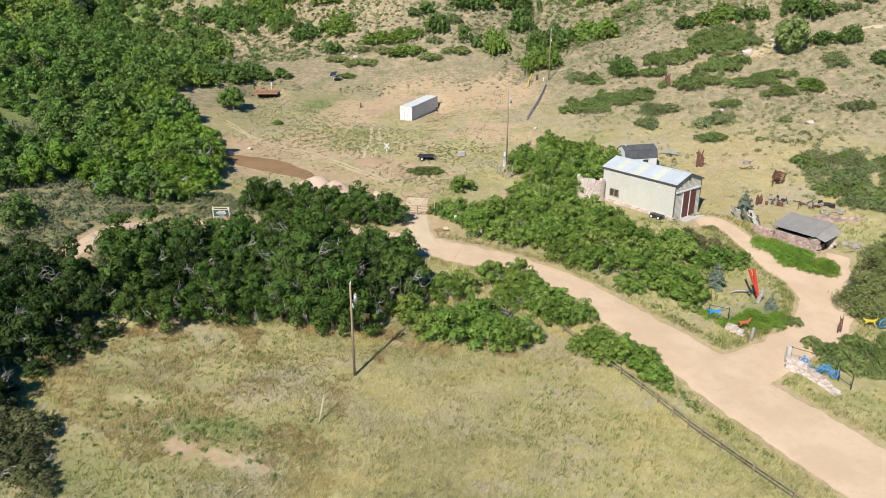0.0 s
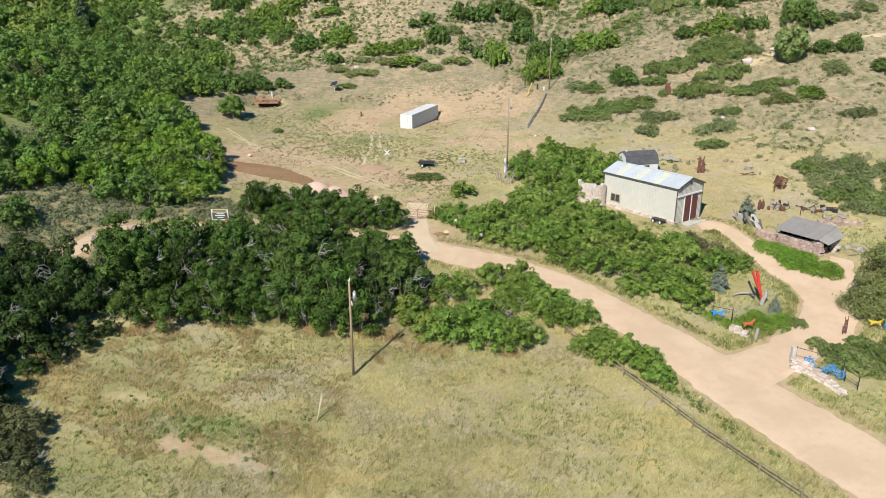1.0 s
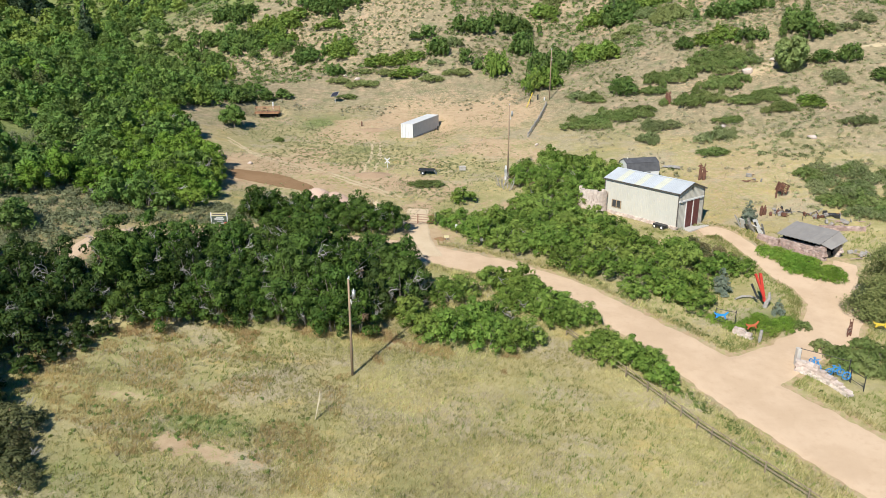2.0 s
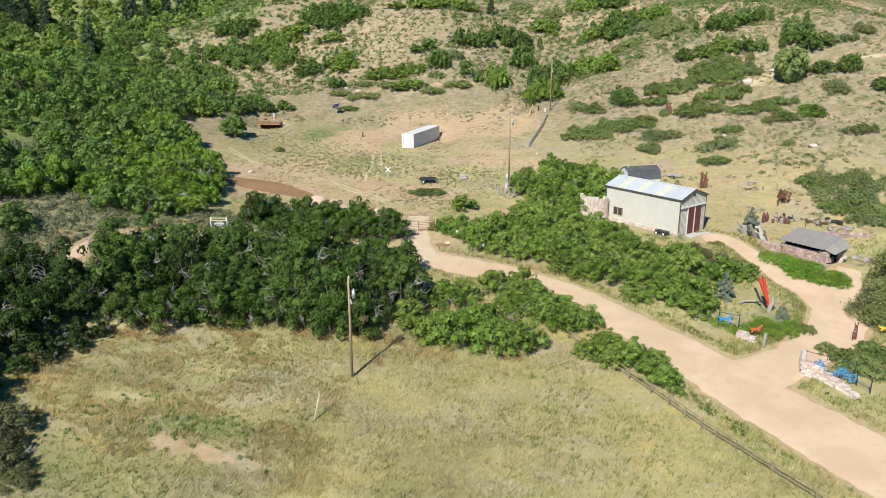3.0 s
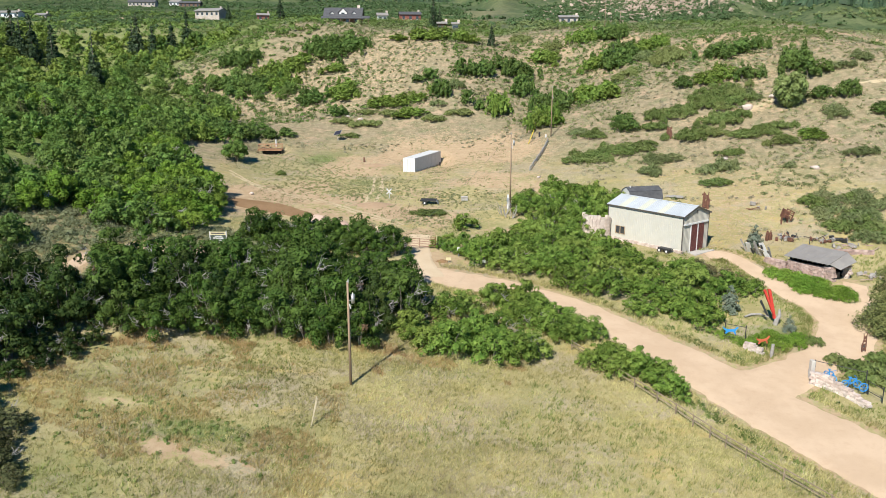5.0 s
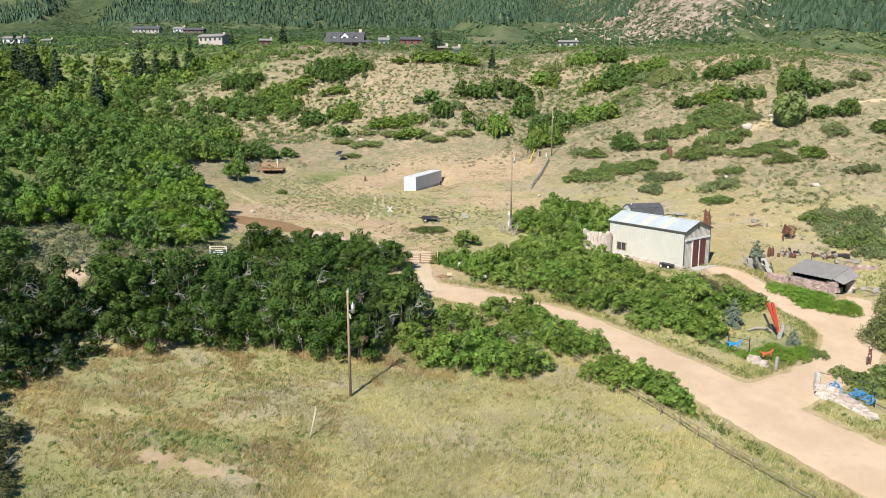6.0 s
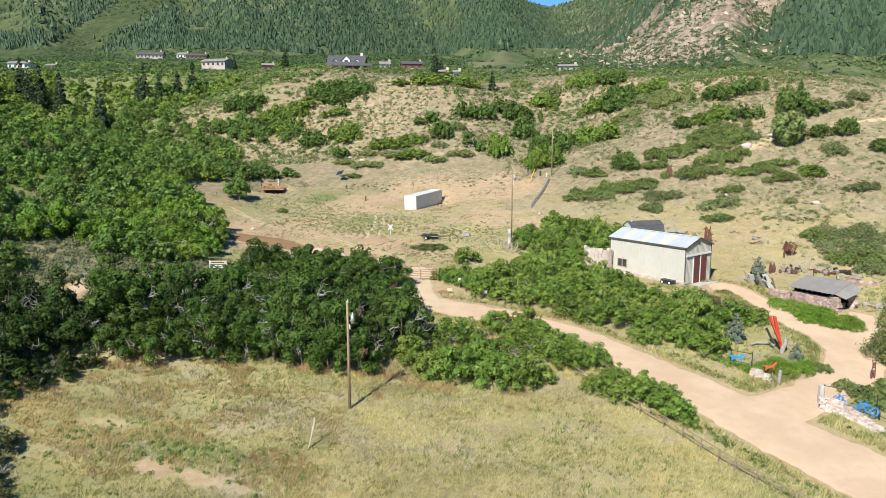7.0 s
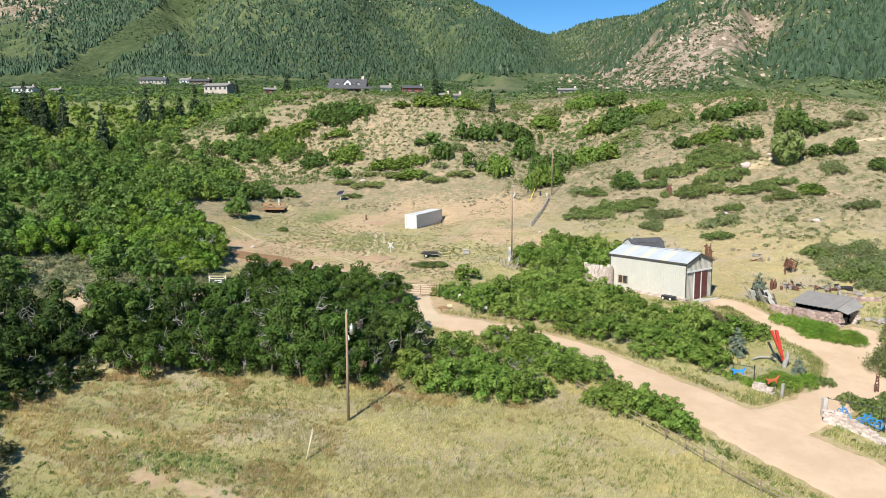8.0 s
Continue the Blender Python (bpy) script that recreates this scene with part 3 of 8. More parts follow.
def build_ground():
    xs = spaced(-75, 78, 1.0, 1.045, -3600, 3600)
    ys = spaced(36, 172, 1.0, 1.028, -700, 4300)
    x, y = np.meshgrid(xs, ys)
    x, y = x.ravel(), y.ravel()
    near = (np.abs(x) < 120) & (y > -20) & (y < 130)
    on_way, sunk = np.zeros(len(x)), np.zeros(len(x))
    for line in (ROAD_LINE, DRIVE_LINE, SHED_LINE, GATE_LINE):
        on_way[near] = np.maximum(on_way[near], near_way(x[near], y[near], line))
        sunk[near] = np.maximum(sunk[near], near_way(x[near], y[near], line, -1.9))
    z = land(x, y) - 0.12 * sunk
    wide = fbm(x / 22 + 30, y / 22 + 70, 4, 23)
    meadow = smooth(92, 102, y) * (1 - smooth(150, 168, y)) * smooth(-46, -34, x) * (1 - smooth(14, 26, x))
    bare = (0.22 + 0.78 * smooth(0.42, 0.62, fbm(x / 9 + 5, y / 9 + 8, 4, 29))) * 0.72 * meadow * (1 - 0.8 * patch(x, y, -38, 131, 7, 9)) + 0.4 * smooth(150, 190, y) * smooth(0.45, 0.58, wide) + 0.55 * smooth(22, 40, x) * smooth(86, 100, y) * wide
    bare = bare + 0.9 * patch(x, y, -30, 112, 7, 9) + 0.7 * patch(x, y, -9, 108, 9, 5) + 0.7 * patch(x, y, 0, 88, 5, 3)
    bare = bare + bare_spots(x, y) + 0.6 * patch(x, y, -40, 68, 5, 5)
    bare = bare + 0.6 * patch(x, y, 56, 143, 8, 1.5) + 0.9 * patch(x, y, 52, 205, 9, 7) + 0.5 * patch(x, y, -52, 68, 9, 5) + 0.55 * on_way
    bare = bare + 0.7 * patch(x, y, -22.7, 125.6, 4, 4) + 0.5 * patch(x, y, 3, 146, 12, 12) + 0.8 * patch(x, y, -11.9, 145.4, 4, 2.5) + 0.5 * patch(x, y, -6, 110, 3, 3)
    lush = 0.7 * patch(x, y, -14.5, 128, 7, 3.5) + 0.6 * patch(x, y, -22.3, 143, 6, 6) + 0.35 * patch(x, y, -27, 134, 6, 5) + 0.6 * patch(x, y, -4, 112, 7, 4) + 0.5 * patch(x, y, -25, 146, 9, 6)
    lush = lush + 0.8 * patch(x, y, 34, 68, 5, 4) + 0.8 * patch(x, y, -17, 47.3, 4, 1.2) + 0.2 * patch(x, y, -24, 42, 7, 4) + 0.3 * smooth(-6, -26, x) * smooth(63, 58, y) * smooth(30, 40, y)
    lush = lush + 0.15 * patch(x, y, 36, 53, 6, 6) + 0.6 * patch(x, y, 46, 88, 5, 6) + 0.6 * patch(x, y, 38, 102, 4, 5)
    lush = lush + smooth(-46, -58, x) * smooth(70, 80, y) * 0.6 + 0.3 * smooth(165, 200, y) * smooth(0.52, 0.4, wide) + 0.35 * smooth(232, 262, y)
    lush = np.maximum(lush, inside(WOOD_LEFT, x, y) * smooth(84, 90, y + 0.35 * (x + 40)))
    reach, bearing = np.hypot(x, y), np.degrees(np.arctan2(x, y))
    wild = np.max([smooth(320, 560, reach), smooth(2, 14, mountain(x, y)), smooth(262, 300, reach) * smooth(0, 6, bearing)], axis=0) * (y > 0)
    rise = np.degrees(np.arctan2(z - 21, reach))
    bare = bare * (1 - wild) + wild * rocky(bearing, rise) + 0.9 * patch(x, y, -167, 385, 16, 20) + 0.5 * patch(x, y, -215, 392, 24, 6) + 0.5 * patch(x, y, -140, 410, 16, 8)
    lush = lush * (1 - wild) + wild * grassy(bearing, rise)
    SHEET[:] = [np.asarray(xs), np.asarray(ys), z.reshape(len(ys), len(xs))]
    me = mesh_from("ground", np.column_stack([x, y, z]), grid_faces(len(xs), len(ys)), GROUND, True)
    attr = me.attributes.new("cover", "FLOAT_COLOR", "POINT")
    attr.data.foreach_set("color", np.column_stack([np.clip(bare, 0, 1), np.clip(lush, 0, 1), wild, np.ones(len(x))]).astype(np.float32).ravel())
    return tagged(new("ground", me), "dry grassland rising through scrub hills to wooded mountains", "ground", kind="structure")


def grid_faces(nx, ny):
    j, i = np.meshgrid(np.arange(ny - 1), np.arange(nx - 1), indexing="ij")
    a = (j * nx + i).ravel()
    return np.stack([a, a + 1, a + nx + 1, a + nx], 1)


build_ground()
tagged(strip("road", ROAD_LINE, ROAD, 0.03, 0.4), "wide unpaved road of pinkish tan packed dirt", "road", kind="structure")
tagged(strip("driveway", DRIVE_LINE, ROAD, 0.045, 0.3), "curving tan dirt driveway leading to the metal garage", "driveway", kind="structure")
tagged(strip("driveway", SHED_LINE, ROAD, 0.06), "short dirt spur leading to the open shed", "driveway", kind="structure")
tagged(strip("path", GATE_LINE, SAND, 0.06), "pale dirt lane running up to the closed metal gate", "path", kind="structure")


# ---- plants ----
def oak_meshes(seed, radius, height, count, leaf, mat, stems=5, dead=3, low=0.2):
    """A shrubby oak: crooked stems, a lumpy crown of leaf sprays, some bleached twigs."""
    rng = np.random.default_rng(seed)
    lobes = []
    for k in range(3):
        a, r = k * 2.1 + rng.random(), radius * 0.3
        lobes.append((r * math.cos(a), r * math.sin(a), height * (0.35 + 0.15 * rng.random()), radius * 0.32, radius * 0.32, height * 0.24))
    for k in range(25):
        a, t = k * 2.4 + rng.random() * 0.8, ((k + 0.5) / 25) ** 0.75
        r = radius * 0.84 * math.sin(t * 1.5)
        z = height * (low + (1 - low) * math.cos(t * 1.5)) * (0.72 + 0.42 * rng.random())
        s = radius * (0.13 + 0.17 * rng.random())
        lobes.append((r * math.cos(a), r * math.sin(a), max(s * 0.4, z - s * 0.7), s * 1.1, s * 1.1, s * 1.0))
    v = lobed_cloud(rng, lobes, count, leaf, 0.5, 0.22)
    crown = mesh_from("crown", v, sprays(len(v)), mat)
    paths = []
    for k in range(stems):
        a, lean = rng.random() * 6.283, 0.25 + 0.5 * rng.random()
        pts = [(0.25 * math.cos(a), 0.25 * math.sin(a), -0.3)]
        for s in (0.3, 0.55, 0.8):
            pts.append((radius * lean * s * math.cos(a) + rng.normal() * 0.12, radius * lean * s * math.sin(a) + rng.normal() * 0.12, height * s * 0.95))
        paths.append((pts, (0.09, 0.07, 0.05, 0.02)))
    stem = tubes(paths)
    twigs = []
    wither = None
    if seed == 13:
        a = 4.2 + rng.random()
        lobe = (radius * 0.75 * math.cos(a), radius * 0.75 * math.sin(a), height * 0.6, 0.42, 0.42, 0.38)
        w = lobed_cloud(rng, [lobe], 110, leaf)
        wither = mesh_from("withered_leaves", w, sprays(len(w)), WITHERED)
    for k in range(dead):
        a = rng.random() * 6.283
        p = Vector((radius * 0.7 * math.cos(a), radius * 0.7 * math.sin(a), height * (0.15 + 0.5 * rng.random())))
        way = Vector((math.cos(a), math.sin(a), 0.5 + 0.5 * rng.random()))
        for f in range(5):
            q = [p.copy()]
            for s in range(3):
                way2 = (way + Vector(rng.normal(size=3) * 0.75)).normalized()
                q.append(q[-1] + way2 * radius * 0.19)
            twigs.append((q, (0.034, 0.028, 0.02, 0.008)))
    made = [("crown", crown), ("stem", mesh_from("stem", *stem, BARK))]
    if twigs:
        made.append(("dead_branch", mesh_from("dead_branch", *tubes(twigs, 3), DEADWOOD)))
    if wither is not None:
        made.append(("withered_leaves", wither))
    return made


def plant(name, meshes, x, y, size, label, category, group, rng, tall=1.0):
    ob = new(name)
    ob.empty_display_size = 0.2
    ob.matrix_basis = Matrix.Translation((x, y, ground_z(x, y) - 0.05)) @ Matrix.Rotation(rng.random() * 6.283, 4, "Z")
    ob.scale = (size, size, size * tall)
    tagged(ob, label, category, group)
    for part_name, me in meshes:
        piece = child(new(part_name, me), ob)
        if part_name == "dead_branch":
            tagged(piece, "bleached dead twigs", kind="stuff")
        if part_name == "withered_leaves":
            tagged(piece, "dried brown leaf cluster")
    return ob


OAK_NEAR = [oak_meshes(10 + k, 2.6, 4.2, 3800, 0.155, OAK, dead=3 + k % 3) for k in range(5)]
OAK_SHADED_NEAR = [oak_meshes(20 + k, 2.6, 4.4, 3600, 0.165, OAK_SHADED, dead=5) for k in range(2)]
OAK_SIDE = [oak_meshes(30 + k, 2.3, 3.0, 2800, 0.155, OAK_LIGHT, dead=k % 2) for k in range(4)]
OAK_WOOD = [oak_meshes(45 + k, 2.4, 3.4, 1300, 0.235, OAK_DULL, 3, 1) for k in range(3)]
DULL_SHRUB = [oak_meshes(95 + k, 2.0, 1.4, 2300, 0.125, OLIVE_BUSH, 3, 0) for k in range(2)]
OAK_LUSH_MID = [oak_meshes(55 + k, 2.4, 3.4, 2700, 0.17, OAK_LUSH, 3, 1) for k in range(3)]
OAK_DARK_MID = [oak_meshes(60 + k, 2.4, 3.4, 1200, 0.245, OAK_HILL, 3, 1) for k in range(3)]
OAK_FAR = [oak_meshes(70 + k, 2.4, 3.0, 600, 0.37, OAK_LIGHT if k % 2 else OAK_DULL, 2, 0) for k in range(4)]
BROWN_SHRUB = [oak_meshes(110 + k, 2.1, 2.2, 2600, 0.13, BROWN_LEAF, 3, 1) for k in range(2)]
BED_SHRUB = [oak_meshes(98 + k, 2.0, 1.3, 1900, 0.12, OAK_LUSH, 3, 0) for k in range(2)]
LOW_SHRUB = [oak_meshes(80 + k, 2.2, 1.3, 1900, 0.15, SUMAC, 3, 0) for k in range(3)]


def thicket(seed, poly, gap, meshes, name, label, category, group, size=(0.8, 1.2), tall=1.0, skip=()):
    rng = np.random.default_rng(seed)
    for x, y in scatter(rng, poly, gap):
        if x < -0.66 * y - 8:
            continue
        if any((x - cx) ** 2 + (y - cy) ** 2 < r * r for cx, cy, r in skip):
            continue
        plant(name, meshes[rng.integers(len(meshes))], x, y, size[0] + (size[1] - size[0]) * rng.random(), label, category, group, rng, tall * (0.85 + 0.3 * rng.random()))


HEDGE_FRONT = [(-29.6, 61.5), (-25.6, 62.2), (-18.5, 64.4), (-12, 64), (-9.2, 63.2), (-5.5, 64), (-3.4, 66.5), (-2.2, 69.5), (-3.2, 73.5), (-5, 79), (-12, 80.2), (-19, 78.4), (-25, 74), (-30, 72), (-33, 68.5), (-32.3, 66)]
HEDGE_REAR = [(-24.8, 91), (-19.6, 93), (-15.2, 91), (-10.3, 91.5), (-6.3, 89.5), (-6.6, 87.4), (-12, 87.2), (-18, 87.4), (-24.8, 87)]
HEDGE_LEFT = [(-52, 61), (-44, 66), (-37.5, 65.5), (-35.3, 61), (-33, 56), (-35, 50), (-36, 45), (-50, 40)]
thicket(1, HEDGE_FRONT, 3.45, OAK_NEAR + OAK_SHADED_NEAR[:1], "oak_tree", "dark green scrub oak in a dense hedge beside the field", "tree", "oaks of the dark hedge", (0.7, 1.3), 1.06, ((-25.5, 75, 3.2),))
thicket(2, HEDGE_REAR, 2.2, OAK_NEAR, "oak_tree", "leafy green scrub oak behind the dirt road", "tree", "oaks behind the road", (0.62, 0.9))
thicket(4, [(-62, 76), (-47.5, 77.5), (-44, 73), (-47, 69), (-62, 70)], 3.6, OAK_DARK_MID, "oak_tree", "dark scrub oak beside the dirt lane", "tree", "oaks beside the lane", (0.7, 1.1))
# the field corner's shade is put into the leaf colour of these oaks
thicket(3, HEDGE_LEFT, 3.3, OAK_SHADED_NEAR, "oak_tree", "scrub oak with shade-darkened leaves and bleached dead branches", "tree", "oaks at the field corner", (0.85, 1.15))
for k, poly in enumerate((
        [(-0.6, 71.8), (2.4, 72.2), (3.2, 69.4), (0, 68.8)],
        [(-4.8, 63.6), (-2.5, 61.6), (1, 60.8), (6, 60.8), (8.2, 61.4), (8.6, 63.8), (4, 65.2), (0, 65.4), (-3.5, 66)],
        [(4.2, 74.4), (6.4, 75), (9.6, 72.6), (10.6, 69), (8.4, 68.4), (6.2, 70.6)],
        [(9.8, 66), (12, 65.4), (14.8, 66.2), (13.5, 68.4), (11.5, 70), (10, 69.4)],
        [(12.6, 62.6), (13.6, 59.8), (15.8, 57), (18.4, 55.8), (20, 56.2), (19.3, 58.8), (17.4, 61.6), (15.2, 63.4)])):
    thicket(5 + k, poly, 2.0, OAK_SIDE, "oak_shrub", "rounded mid-green oak shrub between field and road", "shrub", "oak shrubs by the road", (0.55, 0.8) if k == 4 else (0.68, 1.02), 0.92)
HEDGE_ROAD = [(-0.6, 90.5), (4.7, 88.5), (9.5, 97.2), (12.5, 119), (20.5, 115), (26.8, 110), (20.5, 102), (18.5, 96), (26.5, 87), (34.5, 79.5), (30, 76), (26.2, 70.4), (20.6, 72.5), (14.2, 78), (10.4, 81.5), (5.8, 85.8), (0, 88.6)]
thicket(11, HEDGE_ROAD, 2.9, OAK_SIDE, "oak_shrub", "thick green oak shrub on the bank above the road", "shrub", "oak shrubs below the garage", (0.65, 1.12), 0.95)
thicket(12, [(39.6, 86.4), (41.2, 86.2), (45.6, 80.2), (45.8, 78), (44.2, 77.6), (41.2, 79.6), (39.6, 83.4)], 1.25, BED_SHRUB, "low_shrub", "low bright green shrub beside the driveway", "shrub", "shrubs below the shed", (0.55, 0.75), 1.05)


thicket(15, [(28.3, 88), (30.5, 88.8), (33.1, 87), (35.2, 83.4), (36.2, 79.4), (34.5, 78.8), (31.5, 80.5), (28.5, 84.5)], 1.7, BROWN_SHRUB + OAK_SIDE[:1], "oak_shrub", "brownish green low shrub beside the driveway", "shrub", "oak shrubs below the garage", (0.42, 0.62), 0.9)


for k, (x, y, s) in enumerate(((-0.9, 92.5, 0.55), (0.8, 90.7, 0.6), (2.6, 89.0, 0.62), (4.5, 88.5, 0.6), (6.1, 88.1, 0.7), (0.5, 94.7, 0.5), (2.4, 94.0, 0.6), (4.6, 92.6, 0.65))):
    plant("oak_shrub", OAK_SIDE[k % 4], x, y, s, "green oak shrub beside the gate post", "shrub", "oak shrubs beside the gate", np.random.default_rng(230 + k), 0.95)
for k, (x, y, s) in enumerate(((-6.2, 88.4, 0.8), (-7.4, 90.2, 0.85), (-9.4, 88.2, 0.8), (-11.2, 91.2, 0.98), (-23.6, 92.2, 0.8), (-21.8, 90.6, 0.8))):
    plant("oak_tree", OAK_NEAR[k % 5], x, y, s, "leafy green scrub oak behind the dirt road", "tree", "oaks behind the road", np.random.default_rng(250 + k), 1.0)
for k, (x, y, s) in enumerate(((19, 113, 1.15), (21, 110.2, 1.25), (23.4, 108.6, 1.2), (25.4, 107.6, 1.1), (23, 112.2, 1.2), (26.6, 110.2, 1.0), (20, 105.6, 1.0), (22.4, 105.4, 0.95))):
    plant("oak_shrub", OAK_SIDE[k % 4], x, y, s, "tall green oak shrub behind the garage", "shrub", "oak shrubs below the garage", np.random.default_rng(200 + k), 1.05)


CLEARINGS = ((-60.4, 101.4, 5.5), (-55, 96, 3.5), (-42, 79.5, 4.5), (-47, 81, 3.0))     # sagebrush openings in the wood


def woods(name, seed, poly, gap, meshes, label, size=(0.8, 1.2), avoid=None):
    """A wood that nobody could count, joined into one mesh of stuff."""
    rng = np.random.default_rng(seed)
    leaves = []
    for me in meshes:
        crown = me[0][1]
        co = np.empty(len(crown.vertices) * 3, np.float32)
        crown.vertices.foreach_get("co", co)
        leaves.append(co.reshape(-1, 3))
    out = []
    for x, y in scatter(rng, poly, gap):
        if x < -0.66 * y - 8:
            continue
        if avoid is not None and inside(avoid, np.array([x]), np.array([y]))[0]:
            continue
        if any((x - cx) ** 2 + (y - cy) ** 2 < r * r for cx, cy, r in CLEARINGS):
            continue
        v = leaves[rng.integers(len(leaves))]
        a, s = rng.random() * 6.283, size[0] + (size[1] - size[0]) * rng.random()
        turn = np.array([[math.cos(a), -math.sin(a), 0], [math.sin(a), math.cos(a), 0], [0, 0, 0.85 + 0.3 * rng.random()]])
        out.append(v @ turn.T * s + np.array([x, y, ground_z(x, y) - 0.05]))
    v = np.concatenate(out)
    return tagged(new(name, mesh_from(name, v, sprays(len(v)), meshes[0][0][1].materials[0])), label, "woods", kind="stuff")


thicket(21, [(0.2, 91.6), (3.4, 92.6), (7.5, 95), (8.5, 93), (6, 88), (2, 89)], 2.4, OAK_SIDE, "oak_shrub", "green oak shrub beside the field gate", "shrub", "oak shrubs beside the gate", (0.6, 0.85), 0.85)
WOOD_EDGE = [(-52, 138), (-46.5, 128.6), (-44, 124.5), (-34, 108), (-30.5, 98), (-31.5, 90), (-33, 86), (-42, 79.5), (-50, 78), (-49, 92), (-46, 104), (-53, 122)]
thicket(13, WOOD_EDGE, 3.5, OAK_LUSH_MID + OAK_WOOD[:2], "oak_tree", "bright green scrub oak on the wooded slope", "tree", "oaks of the slope", (0.8, 1.25), 1.0, CLEARINGS)
thicket(22, [(-51, 147.5), (-43, 153.5), (-40, 156.5), (-33.5, 159.5), (-35, 161), (-44, 162), (-54, 158)], 3.0, OAK_WOOD + OAK_DARK_MID, "oak_tree", "dense green scrub oak behind the footbridge", "tree", "oaks behind the footbridge", (0.5, 0.78), 0.95)
VALLEY = [(-96, 220), (-60, 190), (-48, 178), (-56, 168), (-54, 154), (-74, 182)]
UPPER_VALLEY = [(-210, 312), (-98, 286), (-68, 250), (-95, 222), (-105, 160), (-150, 150), (-200, 220)]
woods("oak_wood", 16, WOOD_LEFT, 4.8, OAK_WOOD, "mid-green oak wood covering the slope", (0.6, 1.35), WOOD_EDGE)
woods("oak_wood", 17, WOOD_LEFT, 7.6, OAK_DARK_MID, "darker oaks scattered through the wooded slope", (0.6, 1.3), WOOD_EDGE)
woods("oak_wood", 18, WOOD_LEFT, 12, OAK_LUSH_MID, "bright green oaks scattered through the wooded slope", (0.6, 1.2), WOOD_EDGE)
woods("oak_wood", 14, VALLEY, 5.8, OAK_WOOD, "green oak wood filling the side valley", (0.6, 1.3))
woods("oak_wood", 19, VALLEY, 9.5, OAK_DARK_MID, "darker oaks filling the side valley", (0.6, 1.3))
KNOLL_FLANK = [(-74.3, 183.3), (-72.6, 189.5), (-66.1, 197.1), (-60.4, 198.5), (-54.6, 200.4), (-47.4, 195.6), (-37.3, 190.8), (-38.7, 186.1), (-54.5, 188.0), (-52.6, 176.2), (-52.4, 150), (-58.4, 155)]
woods("oak_wood", 26, KNOLL_FLANK, 4.2, OAK_WOOD, "mid-green oak scrub on the flank of the knoll", (0.5, 0.95))
woods("oak_wood", 27, KNOLL_FLANK, 5.4, OAK_DARK_MID, "darker oak scrub on the flank of the knoll", (0.5, 0.9))
woods("oak_wood", 15, UPPER_VALLEY, 9.0, OAK_FAR[1::2], "distant green oak wood in the upper valley", (0.8, 1.8))
woods("oak_wood", 20, UPPER_VALLEY, 11.0, OAK_FAR[0::2], "distant darker oaks in the upper valley", (0.8, 1.8))

# shrub patches on the hills: x, y, half width, half depth, height
DARK_HILL = [(-30.5, 206, 8.7, 5.1, 2.2), (-56.6, 205, 5.7, 3.2, 2.4), (-51.6, 194, 7.7, 3.6, 2.4), (-33.8, 183, 3.6, 2.3, 2.5), (-25.4, 174, 2.1, 0.8, 1.8), (-6.6, 184, 1.6, 0.6, 1.5), (-3.9, 184, 1.9, 0.7, 2.0), (-1.2, 177, 2.2, 1.0, 3.0), (5.4, 186, 3.6, 0.9, 3.0),
             (10.1, 188, 2.6, 1.3, 3.0), (17.4, 192, 5.9, 2.5, 3.0), (18.6, 182, 2.8, 2.1, 3.5), (5.1, 174, 1.6, 1.1, 2.5), (7.9, 172, 1.1, 0.6, 2.2), (24.5, 171, 4.3, 4.8, 3.0)]
DARK_SLOPE = [(43.9, 191, 4.8, 6.6, 2.6), (46.4, 213, 4.5, 5.6, 2.6), (63.4, 166, 7.2, 2.2, 2.2), (50.2, 157, 1.6, 1.9, 1.8), (63.0, 154, 2.9, 1.0, 2.8), (71.5, 154, 3.6, 2.7, 3.0), (74.2, 149, 3.2, 0.9, 2.6), (71.4, 141, 2.2, 0.6, 1.6), (75.2, 139, 2.0, 1.2, 2.2),
              (35.3, 145, 2.3, 2.0, 2.4), (77.6, 131, 1.3, 2.0, 1.6), (-44.1, 153, 4.7, 3.0, 2.4), (-37.6, 156, 2.0, 1.3, 1.8), (-34.5, 159, 1.8, 0.7, 1.6)]
LIGHT_HILL = [(-40.7, 201, 4.7, 2.4, 2.0), (-28.9, 196, 4.4, 1.2, 1.8), (-45.6, 198, 5.5, 2.8, 2.4), (-42.3, 193, 4.6, 1.7, 2.0), (-25.4, 184, 3.6, 3.4, 2.0), (-11.7, 177, 7.2, 2.5, 1.5), (-8.6, 171, 3.6, 2.0, 1.3), (11.9, 170, 2.9, 3.0, 3.2), (-13.0, 208, 1.8, 2.2, 1.0),
              (-4.3, 206, 5.5, 2.0, 2.2), (5.1, 207, 3.9, 2.5, 2.2)]
LIGHT_SLOPE = [(26.8, 202, 3.9, 3.0, 1.8), (21.2, 158, 4.3, 3.3, 3.0), (32.0, 172, 2.7, 4.9, 2.0), (35.7, 166, 2.7, 4.8, 2.2), (38.4, 192, 4.2, 1.2, 2.5), (38.6, 213, 3.7, 3.1, 2.5), (52.1, 190, 4.5, 3.9, 1.8), (56.8, 157, 4.8, 2.5, 1.8), (64.5, 129, 2.5, 2.1, 0.9),
               (-48.9, 146, 3.6, 2.5, 2.6), (-57.3, 176, 6.3, 4.8, 2.4), (2.8, 101.5, 1.8, 1, 1.6)]
